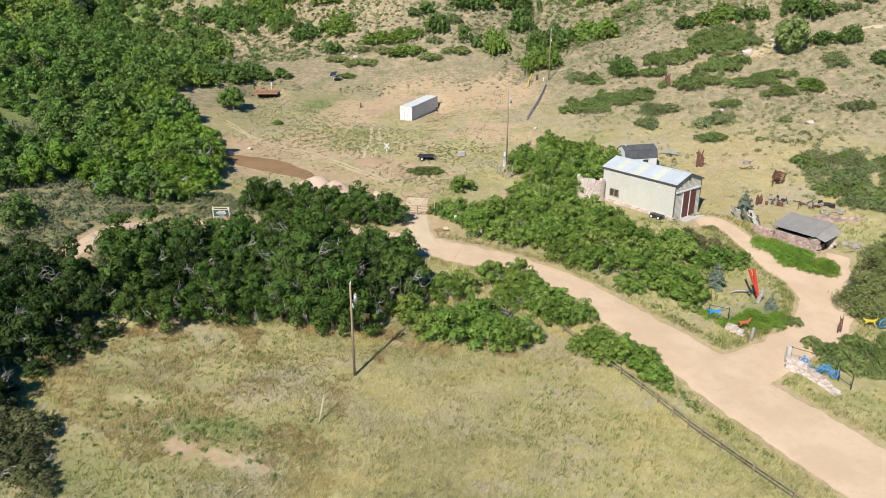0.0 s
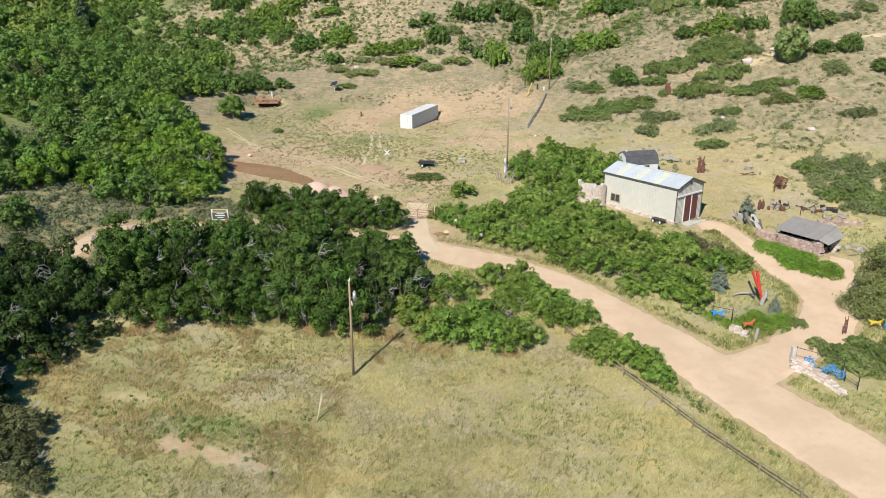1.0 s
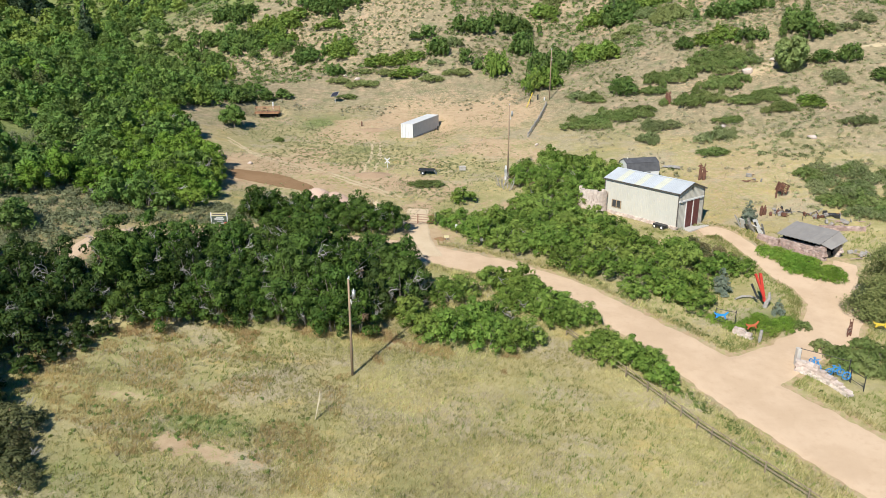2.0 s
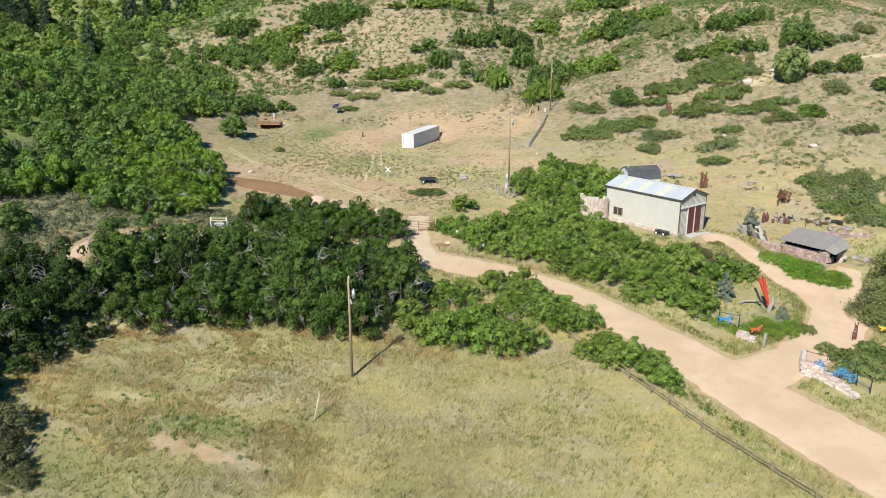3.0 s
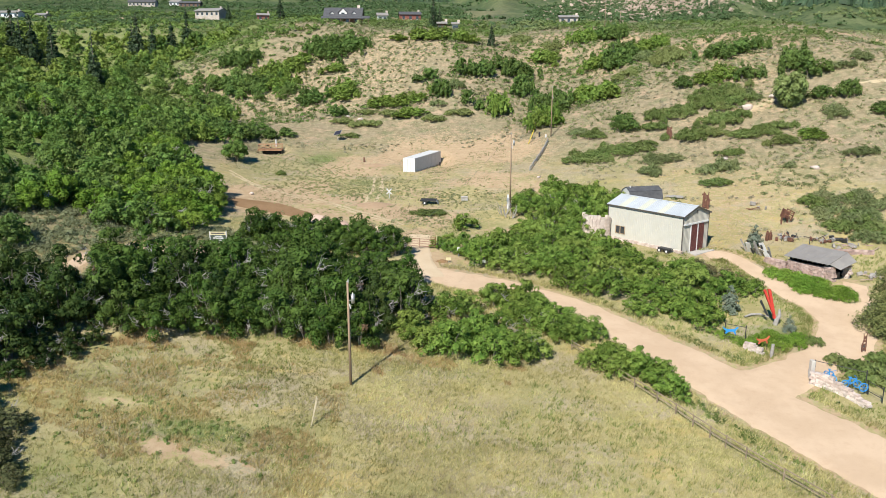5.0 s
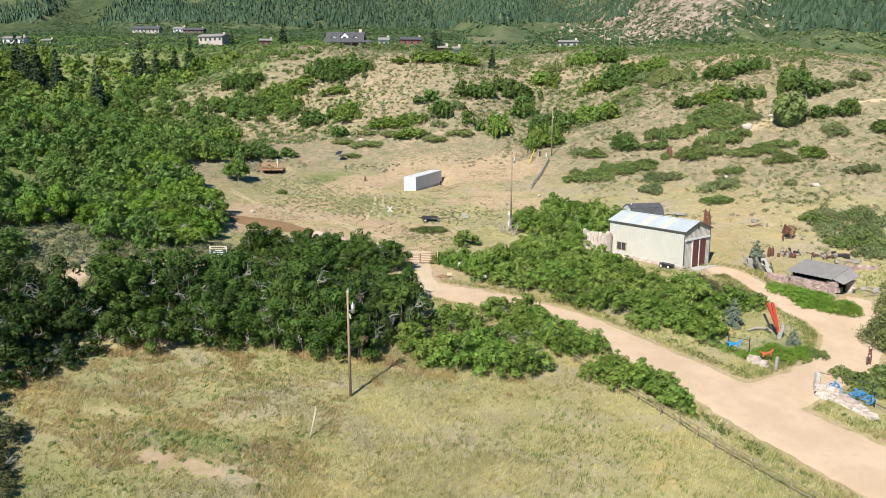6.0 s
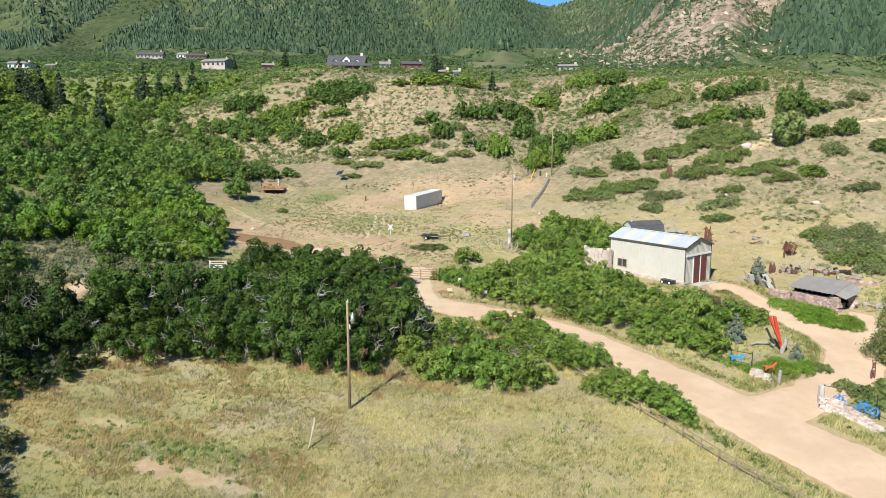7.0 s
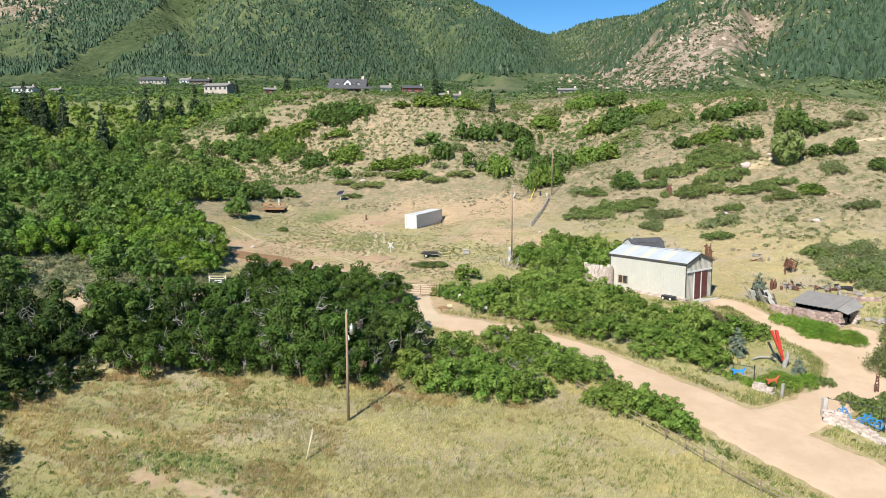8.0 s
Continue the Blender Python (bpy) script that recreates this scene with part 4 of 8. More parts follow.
LOW_HILL = [(-13.0, 172, 2.0, 1.1, 1.0), (-2.6, 168, 2.3, 1.1, 1.0), (3.0, 170, 3.3, 1.6, 1.0), (-18.6, 168, 3.9, 1.6, 0.9), (-24.1, 170, 2.7, 1.5, 0.8), (-18.6, 174, 2.0, 1.3, 0.8), (21.5, 220, 2.5, 3.6, 1.0), (29.5, 211, 2.5, 3.2, 1.2), (42.1, 175, 3.5, 2.6, 1.0),
            (51.4, 174, 3.8, 5.1, 1.5), (55.1, 149, 6.0, 4.7, 1.2), (45.2, 147, 5.9, 2.3, 1.2), (-21.2, 162, 1.9, 1.5, 0.5), (-2.5, 109, 2.4, 1, 0.6), (-30, 131, 0.8, 0.6, 0.6)]
LOW_SLOPE = [(53.4, 141, 4.8, 2.2, 1.2), (40.3, 143, 2.9, 1.1, 0.9), (47.8, 137, 5.0, 2.0, 1.2), (57.9, 134, 5.6, 2.1, 0.9), (59.5, 129, 3.8, 1.4, 0.8), (33.9, 136, 5.6, 2.5, 0.9), (26.6, 134, 4.7, 2.6, 0.9), (50.4, 128, 2.4, 0.9, 0.8), (44.4, 118, 2.2, 1.3, 0.6), (29.3, 145, 2.0, 2.1, 0.8)]
SAGE_HILL = [(-1.7, 174, 2.0, 0.6, 1.0), (2.4, 181, 2.8, 1.6, 1.0), (60.2, 147, 2.6, 1.6, 1.0), (38.0, 130, 3.6, 2.1, 0.9), (46.2, 123, 3.8, 1.7, 1.2), (35.2, 125, 1.7, 1.7, 1.1), (70.9, 134, 2.3, 1.9, 1.1), (68.4, 120, 2.4, 1.1, 0.9), (56.9, 120, 1.1, 0.7, 0.9), (83.7, 151, 2.0, 1.7, 1.0),
             (78.5, 149, 2.6, 1.1, 0.9), (48.4, 184, 2.2, 5.5, 0.9), (27.2, 147, 2.3, 2.2, 0.8)]
HILL_OAK_DARK = [oak_meshes(70 + k, 2.2, 3.0, 800, 0.27, OAK_HILL, 2, 0) for k in range(3)]
HILL_OAK_LIGHT = [oak_meshes(75 + k, 2.2, 3.0, 800, 0.27, OAK_LIGHT, 2, 0) for k in range(3)]


def shrub_patch(rng, row, meshes, tall, name, label, far=None):
    """One clump of shrubs filling an ellipse: a single plant where it is small, many where it spreads."""
    cx, cy, rx, ry, h = row
    reach = 1.5
    n = max(1, round(rx * max(ry, 0.9) * 3.14 / (reach * reach * 1.7)), round(rx / 1.3) if rx > 2.2 else 1)
    for k in range(n + (n + 5) // 6):
        a, r = k * 2.4 + rng.random(), math.sqrt((k + 0.35) / n) if n > 1 else 0
        size = (0.72 + 0.42 * rng.random()) if n > 1 else min(1.25, max(0.45, rx / 1.9))
        if k >= n:
            r, size = 1.0 + 0.7 * rng.random(), 0.28 + 0.25 * rng.random()
        lift = h / tall / size * (0.95 + 0.45 * rng.random())
        if far is not None:
            crown = meshes[rng.integers(len(meshes))][0][1]
            co = np.empty(len(crown.vertices) * 3, np.float32)
            crown.vertices.foreach_get("co", co)
            t, x, y = rng.random() * 6.283, cx + max(0.1, rx - 0.9) * r * math.cos(a), cy + max(0.1, ry - 0.5) * r * math.sin(a)
            turn = np.array([[math.cos(t) * size, -math.sin(t) * size, 0], [math.sin(t) * size, math.cos(t) * size, 0], [0, 0, size * lift]])
            leaf = co.reshape(-1, 3, 3)[rng.integers(2)::2]
            leaf = leaf.mean(1, keepdims=True) + (leaf - leaf.mean(1, keepdims=True)) * 1.4
            far.append(leaf.reshape(-1, 3) @ turn.T + np.array([x, y, ground_z(x, y) - 0.05]))
            continue
        plant(name, meshes[rng.integers(len(meshes))], cx + max(0.1, rx - 0.9) * r * math.cos(a), cy + max(0.1, ry - 0.5) * r * math.sin(a), size, label, "shrub", "hillside shrubs", rng, lift)


thicket(31, [(51.5, 104.5), (56.5, 109.5), (66, 107), (70, 98), (60, 91.5), (55.5, 93.5), (53.6, 98.5)], 2.2, DULL_SHRUB + LOW_SHRUB[:1], "dull_shrub", "grey-green spreading shrub above the shed", "shrub", "shrubs above the shed", (0.65, 1.0), 1.0)
rng_patch = np.random.default_rng(77)
for rows, meshes, tall, name, label in ((DARK_HILL + DARK_SLOPE, HILL_OAK_DARK, 3.0, "oak_shrub", "dark green oak shrub on the dry hillside"),
                                        (LIGHT_HILL + LIGHT_SLOPE, HILL_OAK_LIGHT, 3.0, "oak_shrub", "bright green oak shrub on the dry hillside"),
                                        (LOW_HILL + LOW_SLOPE, LOW_SHRUB, 1.3, "low_shrub", "low spreading green shrub on dry grass"),
                                        (SAGE_HILL, DULL_SHRUB, 1.4, "sage_bush", "grey-green sagebrush on the dry slope")):
    joined = []
    for row in rows:
        shrub_patch(rng_patch, row, meshes, tall, name, label, joined if row[1] > 165 else None)
    if joined:
        v = np.concatenate(joined)
        tagged(new("hillside_scrub", mesh_from("hillside_scrub", v, sprays(len(v)), meshes[0][0][1].materials[0])), "patches of " + label.replace("shrub on", "shrubs over"), "shrubs", kind="stuff")
plant("oak_tree", oak_meshes(16, 2.4, 4.2, 6200, 0.16, OAK_DULL, 3, 0, 0.3), -39.2, 135.1, 1.0, "small round oak standing alone in the meadow", "tree", "", rng_patch)
for k, (x, y, s) in enumerate(((-28.6, 60.4, 0.85), (-25.6, 60.6, 0.9), (-23.4, 61.6, 0.8), (-20.8, 62.6, 0.95), (-18.2, 63.0, 0.85), (-15.4, 63.2, 0.95), (-12.8, 62.8, 0.85), (-10.4, 62.2, 0.9), (-8.0, 62.4, 0.85),
                               (-17, 78, 0.8), (-12.5, 79, 0.85), (-8.4, 78.4, 0.9), (-4.8, 76.8, 0.95))):
    plant("oak_tree", OAK_NEAR[k % 5], x, y, s, "dark green scrub oak in a dense hedge beside the field", "tree", "oaks of the dark hedge", rng_patch, 1.0)
# leaf colour darkened for the shade at the hedge's foot
for x, y, s in ((-33.2, 51.5, 0.45), (-31.8, 53.5, 0.42), (-30.6, 55.4, 0.4), (-29.8, 57.6, 0.42), (-34.4, 48.5, 0.5), (-31.2, 57, 0.5), (-32.6, 55.2, 0.5)):
    plant("oak_shrub", OAK_SHADED_NEAR[int(s * 100) % 2], x, y, s, "low oak shrub with shade-darkened leaves at the foot of the hedge", "shrub", "shrubs at the field corner", rng_patch, 0.8)
for x, y, s in ((-30.5, 45.0, 1.0), (-32.2, 43.0, 1.1), (-29.6, 42.6, 0.8), (-28.6, 41.0, 0.8), (-31.2, 40.8, 1.1), (-33.0, 46.2, 0.9), (-27.2, 39.8, 0.6)):
    plant("sage_bush", BROWN_SHRUB[int(s * 10) % 2], x, y, s, "olive brown bush at the edge of the field", "shrub", "sage at the field edge", rng_patch, 0.8)
# oaks left of the view cast shade; their leaf colour is shade-darkened too
for x, y, s in ((-34.6, 46.5, 0.9), (-36.4, 43.6, 1.0), (-37.8, 48.6, 1.1), (-39.5, 45.5, 1.1), (-35.8, 39.5, 0.9), (-38.2, 52.0, 1.1), (-40, 40.5, 1.1)):
    plant("oak_tree", OAK_SHADED_NEAR[int(s * 100) % 2], x, y, s, "scrub oak with shade-darkened leaves shading the corner of the field", "tree", "oaks at the field corner", rng_patch, 1.0)
# the last three are added, shade-coloured, where the hedge has a deeply shaded hollow
for x, y, s in ((-22.5, 76.6, 1.05), (-19.5, 78.0, 1.05), (-16.5, 79.0, 1.0), (-14, 79.8, 0.95), (-27.6, 73.4, 1.05), (-25.2, 76.0, 0.85), (-30.6, 72.6, 1.1), (-33.0, 69.6, 1.15), (-34.4, 62.8, 1.1), (-33.4, 60.2, 1.0), (-31.6, 61.2, 0.95)):
    plant("oak_tree", (OAK_SHADED_NEAR if y < 65 else OAK_NEAR)[int(s * 100) % 2], x, y, s, "tall dark scrub oak at the back of the hedge or filling its shaded gap", "tree", "oaks of the dark hedge", rng_patch, 1.1)


# ---- buildings and things: materials ----
SIDING = plain("cream_metal_siding", (0.60, 0.575, 0.495), (0.65, 0.625, 0.545), 0.6, 0.5, relief=0.002, dirt=(0.55, 0.5, 0.4))
SIDING_GREY = plain("tan_metal_siding", (0.50, 0.47, 0.40), (0.56, 0.53, 0.46), 0.8, 0.5, relief=0.002)
TRIM = plain("dark_trim", (0.10, 0.085, 0.075), (0.14, 0.12, 0.1), 3, 0.5)
ROOF_METAL = plain("galvanised_roof", (0.60, 0.63, 0.65), (0.67, 0.70, 0.72), 0.7, 0.45, metal=0.15, vary=0.08)
ROOF_CLEAR = plain("yellowed_roof_sheet", (0.64, 0.635, 0.5), (0.69, 0.685, 0.57), 1.2, 0.5)
WHITE = plain("white_paint", (0.76, 0.75, 0.72), (0.82, 0.81, 0.79), 1.0, 0.5, dirt=(0.62, 0.58, 0.5))
MAROON = plain("maroon_door_paint", (0.13, 0.035, 0.03), (0.18, 0.055, 0.045), 2.5, 0.6, relief=0.004, dirt=(0.28, 0.17, 0.14))
PALE_STONE = plain("pink_sandstone", (0.58, 0.45, 0.38), (0.76, 0.66, 0.58), 1.8, 0.9, relief=0.02, fine=14, vary=0.5)
SMOOTH_STONE = plain("dressed_pink_stone", (0.62, 0.5, 0.42), (0.74, 0.63, 0.54), 1.2, 0.9, relief=0.01, fine=14, vary=0.22)
RED_STONE = plain("red_sandstone", (0.40, 0.27, 0.225), (0.60, 0.46, 0.40), 1.8, 0.9, relief=0.02, fine=14, vary=0.5)
WINDOW_WOOD = plain("brown_window_frame", (0.38, 0.27, 0.16), (0.48, 0.36, 0.23), 3, 0.7)
CONCRETE = plain("pale_concrete", (0.55, 0.5, 0.44), (0.64, 0.6, 0.54), 1.5, 0.9, relief=0.004)
SHINGLE = plain("dark_grey_shingle", (0.075, 0.075, 0.08), (0.115, 0.115, 0.12), 1.5, 0.9, relief=0.01, fine=25)
TIN = plain("weathered_grey_tin", (0.29, 0.265, 0.24), (0.34, 0.315, 0.285), 0.8, 0.65, metal=0.05, relief=0.002, dirt=(0.3, 0.27, 0.22))
POLE_WOOD = plain("creosoted_pole_wood", (0.31, 0.215, 0.135), (0.42, 0.305, 0.2), 2, 0.85, relief=0.008, stretch=(1, 1, 0.12))
FENCE_WOOD = plain("weathered_fence_wood", (0.24, 0.18, 0.12), (0.36, 0.28, 0.195), 3, 0.9, relief=0.01, vary=0.3)
PLANK = plain("orange_stained_planks", (0.36, 0.19, 0.1), (0.45, 0.255, 0.14), 2, 0.8, relief=0.006, vary=0.25)
GALV = plain("galvanised_steel", (0.5, 0.5, 0.49), (0.6, 0.6, 0.59), 3, 0.45, metal=0.6)
BLACK = plain("black_painted_steel", (0.025, 0.025, 0.027), (0.05, 0.048, 0.045), 3, 0.5)
RUST = plain("rusted_steel", (0.13, 0.055, 0.035), (0.22, 0.095, 0.055), 3, 0.85, relief=0.008)
RUST_GATE = plain("rusty_gate_steel", (0.26, 0.1, 0.055), (0.33, 0.15, 0.085), 3, 0.8, relief=0.003)
RED = plain("bright_red_paint", (0.58, 0.045, 0.03), (0.66, 0.07, 0.045), 2, 0.45)
BLUE = plain("bright_blue_paint", (0.02, 0.25, 0.64), (0.04, 0.33, 0.73), 2, 0.4)
ORANGE = plain("orange_red_paint", (0.62, 0.13, 0.06), (0.68, 0.18, 0.08), 2, 0.45)
YELLOW = plain("yellow_paint", (0.75, 0.53, 0.05), (0.8, 0.6, 0.08), 2, 0.45)
# near-black colour standing in for deep shade inside the shed and under the bridge
DARKNESS = plain("interior_shade", (0.02, 0.018, 0.016), (0.035, 0.03, 0.028), 2, 0.95)
RUBBER = plain("tyre_rubber", (0.02, 0.02, 0.02), (0.035, 0.035, 0.033), 5, 0.9)
LOG = plain("driftwood_grey", (0.3, 0.27, 0.24), (0.44, 0.41, 0.37), 4, 0.9, relief=0.01)
WIRE = plain("cable", (0.06, 0.06, 0.06), (0.1, 0.1, 0.1), 2, 0.6)
PANEL = plain("solar_cells", (0.025, 0.025, 0.035), (0.035, 0.035, 0.05), 2, 0.5)
PALE_YELLOW = plain("faded_yellow_paint", (0.68, 0.58, 0.3), (0.74, 0.66, 0.42), 2, 0.6)
PALE_WOOD = plain("pale_new_wood", (0.62, 0.52, 0.34), (0.7, 0.6, 0.42), 3, 0.8)
NOTICE_GREEN = plain("dark_green_panel_paint", (0.06, 0.085, 0.06), (0.085, 0.11, 0.08), 2, 0.5)
GLASS = glass_material()


def upright(x, y, turn=0.0, z=None):
    """A pose on the ground, its own x turned by degrees from +x."""
    return Matrix.Translation((x, y, ground_z(x, y) if z is None else z)) @ Matrix.Rotation(radians(turn), 4, "Z")


def stones(bm, rng, length, height, thick, course=0.3, wobble=0.06):
    """Rough courses of stone along +x, each stone a bumpy block."""
    z = 0.0
    while z < height:
        h = course * (0.75 + 0.5 * rng.random())
        x = -0.2 * rng.random()
        while x < length:
            w = course * (0.9 + 1.2 * rng.random())
            made = bmesh.ops.create_cube(bm, size=1, matrix=Matrix.Translation((x + w / 2, 0, z + h / 2)) @ Matrix.Rotation(rng.normal() * wobble, 4, "Y") @ Matrix.Diagonal((w * 0.97, thick * (1 + 4 * wobble * (rng.random() - 0.5)), h * 0.96, 1)))["verts"]
            for v in made:
                v.co += Vector(rng.normal(size=3)) * wobble * 0.5
            x += w
        z += h
    return bm


def ribbed(bm, x0, x1, z0, z1, y, pitch, depth, top=None):
    """A sheet in the xz plane at y with square ribs towards -y; top gives the height along it."""
    xs = np.arange(x0, x1 - pitch * 0.4, pitch)
    profile = []
    for x in xs:
        profile += [(x, 0), (x + pitch * 0.68, 0), (x + pitch * 0.75, -depth), (x + pitch * 0.93, -depth)]
    profile = [p for p in profile if p[0] < x1] + [(x1, 0)]
    rows = []
    for x, d in profile:
        zt = z1 if top is None else top(x)
        rows.append((bm.verts.new((x, y + d, z0)), bm.verts.new((x, y + d, zt))))
    for a, b in zip(rows, rows[1:]):
        bm.faces.new((a[0], b[0], b[1], a[1]))
    return bm


# ---- metal garage ----
def build_garage():
    length, width, eave, ridge = 12.1, 5.7, 4.95, 5.95
    # own x runs back from the door end, own y from the far side to the side facing the road
    turn = math.degrees(math.atan2(0.785, -0.62))
    g = thing("garage", upright(30.45 + 0.785 * width, 91.1 + 0.62 * width, turn, 2.1), "cream metal garage with maroon double doors on a stone footing", "garage")
    def gable(y):
        return eave + (ridge - eave) * (1 - abs(y / (width / 2) - 1))
    wall = ribbed(bmesh.new(), 0, length, 0.0, eave, 0, 0.3, 0.03)
    bmesh.ops.transform(wall, matrix=Matrix.Diagonal((1, -1, 1, 1)) @ Matrix.Translation((0, -width, 0)), verts=wall.verts)
    part("side_wall", wall, SIDING, g, "smooth cream metal siding")
    part("side_wall", ribbed(bmesh.new(), 0, length, -0.6, eave, 0, 0.3, 0.03), SIDING, g)
    for x, name in ((0, "door_wall"), (length, "back_wall")):
        bm = ribbed(bmesh.new(), 0, width, -0.3, eave, 0, 0.28, 0.035, gable)
        m = Matrix(((0, 1, 0, x), (1, 0, 0, 0), (0, 0, 1, 0), (0, 0, 0, 1)))
        bmesh.ops.transform(bm, matrix=m, verts=bm.verts)
        part(name, bm, SIDING_GREY, g, "ribbed tan metal siding")
    part("footing", stones(bmesh.new(), np.random.default_rng(3), length, 0.75, 0.3, 0.2, 0.04), PALE_STONE, g, "rough pink stone footing", Matrix.Translation((0, width + 0.06, -0.35)))
    part("foundation", boxed(0.05, length - 0.05, 0.05, width - 0.05, -1.2, 0.05), CONCRETE, g)
    # roof sheets
    n, over = 12, 0.22
    sheet = (length + 2 * over) / n
    slope = math.atan2(ridge - eave, width / 2)
    run = (width / 2 + over) / math.cos(slope)
    for side in (0, 1):
        for k in range(n):
            x0 = -over + k * sheet
            bm = ribbed(bmesh.new(), x0, x0 + sheet, 0, run, 0, sheet / 4, 0.03)
            bmesh.ops.transform(bm, matrix=Matrix(((1, 0, 0, 0), (0, 0, 1, 0), (0, -1, 0, 0), (0, 0, 0, 1))), verts=bm.verts)
            yaw = 1 if side else -1
            m = Matrix.Translation((0, width / 2, ridge + 0.03)) @ Matrix.Rotation(-slope * yaw, 4, "X") @ Matrix.Diagonal((1, yaw, 1, 1))
            bmesh.ops.transform(bm, matrix=m, verts=bm.verts)
            bmesh.ops.recalc_face_normals(bm, faces=bm.faces)
            clear = side == 1 and k in (3, 6, 9)
            part("roof_sheet", bm, ROOF_CLEAR if clear else ROOF_METAL, g, "yellowed translucent roof sheet" if clear else "")
    part("ridge_cap", slab(bmesh.new(), [(-over, width / 2 - 0.2, ridge + 0.02), (-over, width / 2, ridge + 0.1), (-over, width / 2 + 0.2, ridge + 0.02)], (length + 2 * over, 0, 0)), ROOF_METAL, g)
    for x in (-over - 0.03, length + over - 0.03):
        for s in (-1, 1):
            y1 = width / 2 + s * (width / 2 + over)
            bm = slab(bmesh.new(), [(x, width / 2, ridge + 0.05), (x, width / 2, ridge - 0.16), (x, y1, eave - 0.26), (x, y1, eave - 0.05)], (0.06, 0, 0))
            part("barge_board", bm, TRIM, g, "dark brown barge board")
    for y in (-over - 0.02, width + over - 0.05):
        part("eave_trim", boxed(-over, length + over, y, y + 0.07, eave - 0.22, eave - 0.06), TRIM, g, "dark brown eave trim")
    for x in (-0.05, length - 0.05):
        for y in (-0.06, width - 0.02):
            part("corner_trim", boxed(x, x + 0.1, y, y + 0.1, -0.2, eave - 0.05), TRIM, g)
    # doors and header
    part("door_track", boxed(-0.2, -0.05, 0.25, width, 3.66, 3.86), WHITE, g, "white sliding door track")
    for a, b in ((0.30, 0.53), (0.575, 0.80)):
        y0, y1 = width * (1 - b), width * (1 - a)
        door = part("sliding_door", boxed(-0.13, -0.07, y0, y1, 0.06, 3.66), MAROON, g, "scuffed maroon sliding door")
        for yy in (y0 + 0.08, y1 - 0.14):
            part("stile", boxed(-0.16, -0.125, yy, yy + 0.06, 0.1, 3.6), MAROON, door)
        for zz in (0.15, 1.8, 3.5):
            part("rail", boxed(-0.155, -0.125, y0 + 0.14, y1 - 0.14, zz, zz + 0.1), MAROON, door)
        part("door_jamb", boxed(-0.14, -0.045, y1 + 0.005, y1 + 0.12, 0.05, 3.66), WHITE, g, "white door jamb")
    part("gable_vent", boxed(-0.1, -0.045, width / 2 - 0.14, width / 2 + 0.14, 5.05, 5.4), TRIM, g)
    part("apron", boxed(-1.5, -0.1, 0.4, width - 0.9, -0.25, 0.03), CONCRETE, g, "pale concrete door apron")
    # window in the side that faces the road
    x0, x1, z0, z1 = length * 0.75, length * 0.885, 1.0, 2.1
    y = width + 0.03
    win = part("window", boxed(x0, x1, y, y + 0.02, z0, z1), BLACK, g, "two-pane window in a dark frame")
    for a, b in ((x0, x0 + 0.12), (x1 - 0.12, x1), ((x0 + x1) / 2 - 0.06, (x0 + x1) / 2 + 0.06)):
        part("frame", boxed(a, b, y + 0.015, y + 0.06, z0, z1), WINDOW_WOOD, win)
    for a, b in ((z0, z0 + 0.06), (z1 - 0.06, z1)):
        part("frame", boxed(x0 + 0.06, x1 - 0.06, y + 0.015, y + 0.06, a, b), WINDOW_WOOD, win)
    for a, b in ((x0 + 0.06, (x0 + x1) / 2 - 0.03), ((x0 + x1) / 2 + 0.03, x1 - 0.06)):
        part("pane", boxed(a, b, y + 0.022, y + 0.03, z0 + 0.06, z1 - 0.06), GLASS, win)
    return g


build_garage()

# curved stone wall at the back of the garage
bend = thing("stone_wall", upright(21.4, 101.3, 0, 2.2), "tall curved pale pink stone wall behind the garage", "wall")
courses, wall_rng = bmesh.new(), np.random.default_rng(20)
for k in range(13):
    a = 150 + (k % 2) * 6
    while a < 322:
        w = 10 + 7 * wall_rng.random()
        if k < 12 or wall_rng.random() < 0.55:
            m = Matrix.Translation((1.85 * math.cos(radians(a + w / 2)), -0.4 + 1.85 * math.sin(radians(a + w / 2)), 0.26 * k + 0.13)) @ Matrix.Rotation(radians(a + w / 2 + 90), 4, "Z") @ Matrix.Diagonal((1.85 * radians(w) * 1.0, 0.42 + 0.03 * wall_rng.random(), 0.255, 1))
            bmesh.ops.create_cube(courses, size=1, matrix=m)
        a += w
part("wall_courses", courses, SMOOTH_STONE, bend, "coursed pale pink stones")


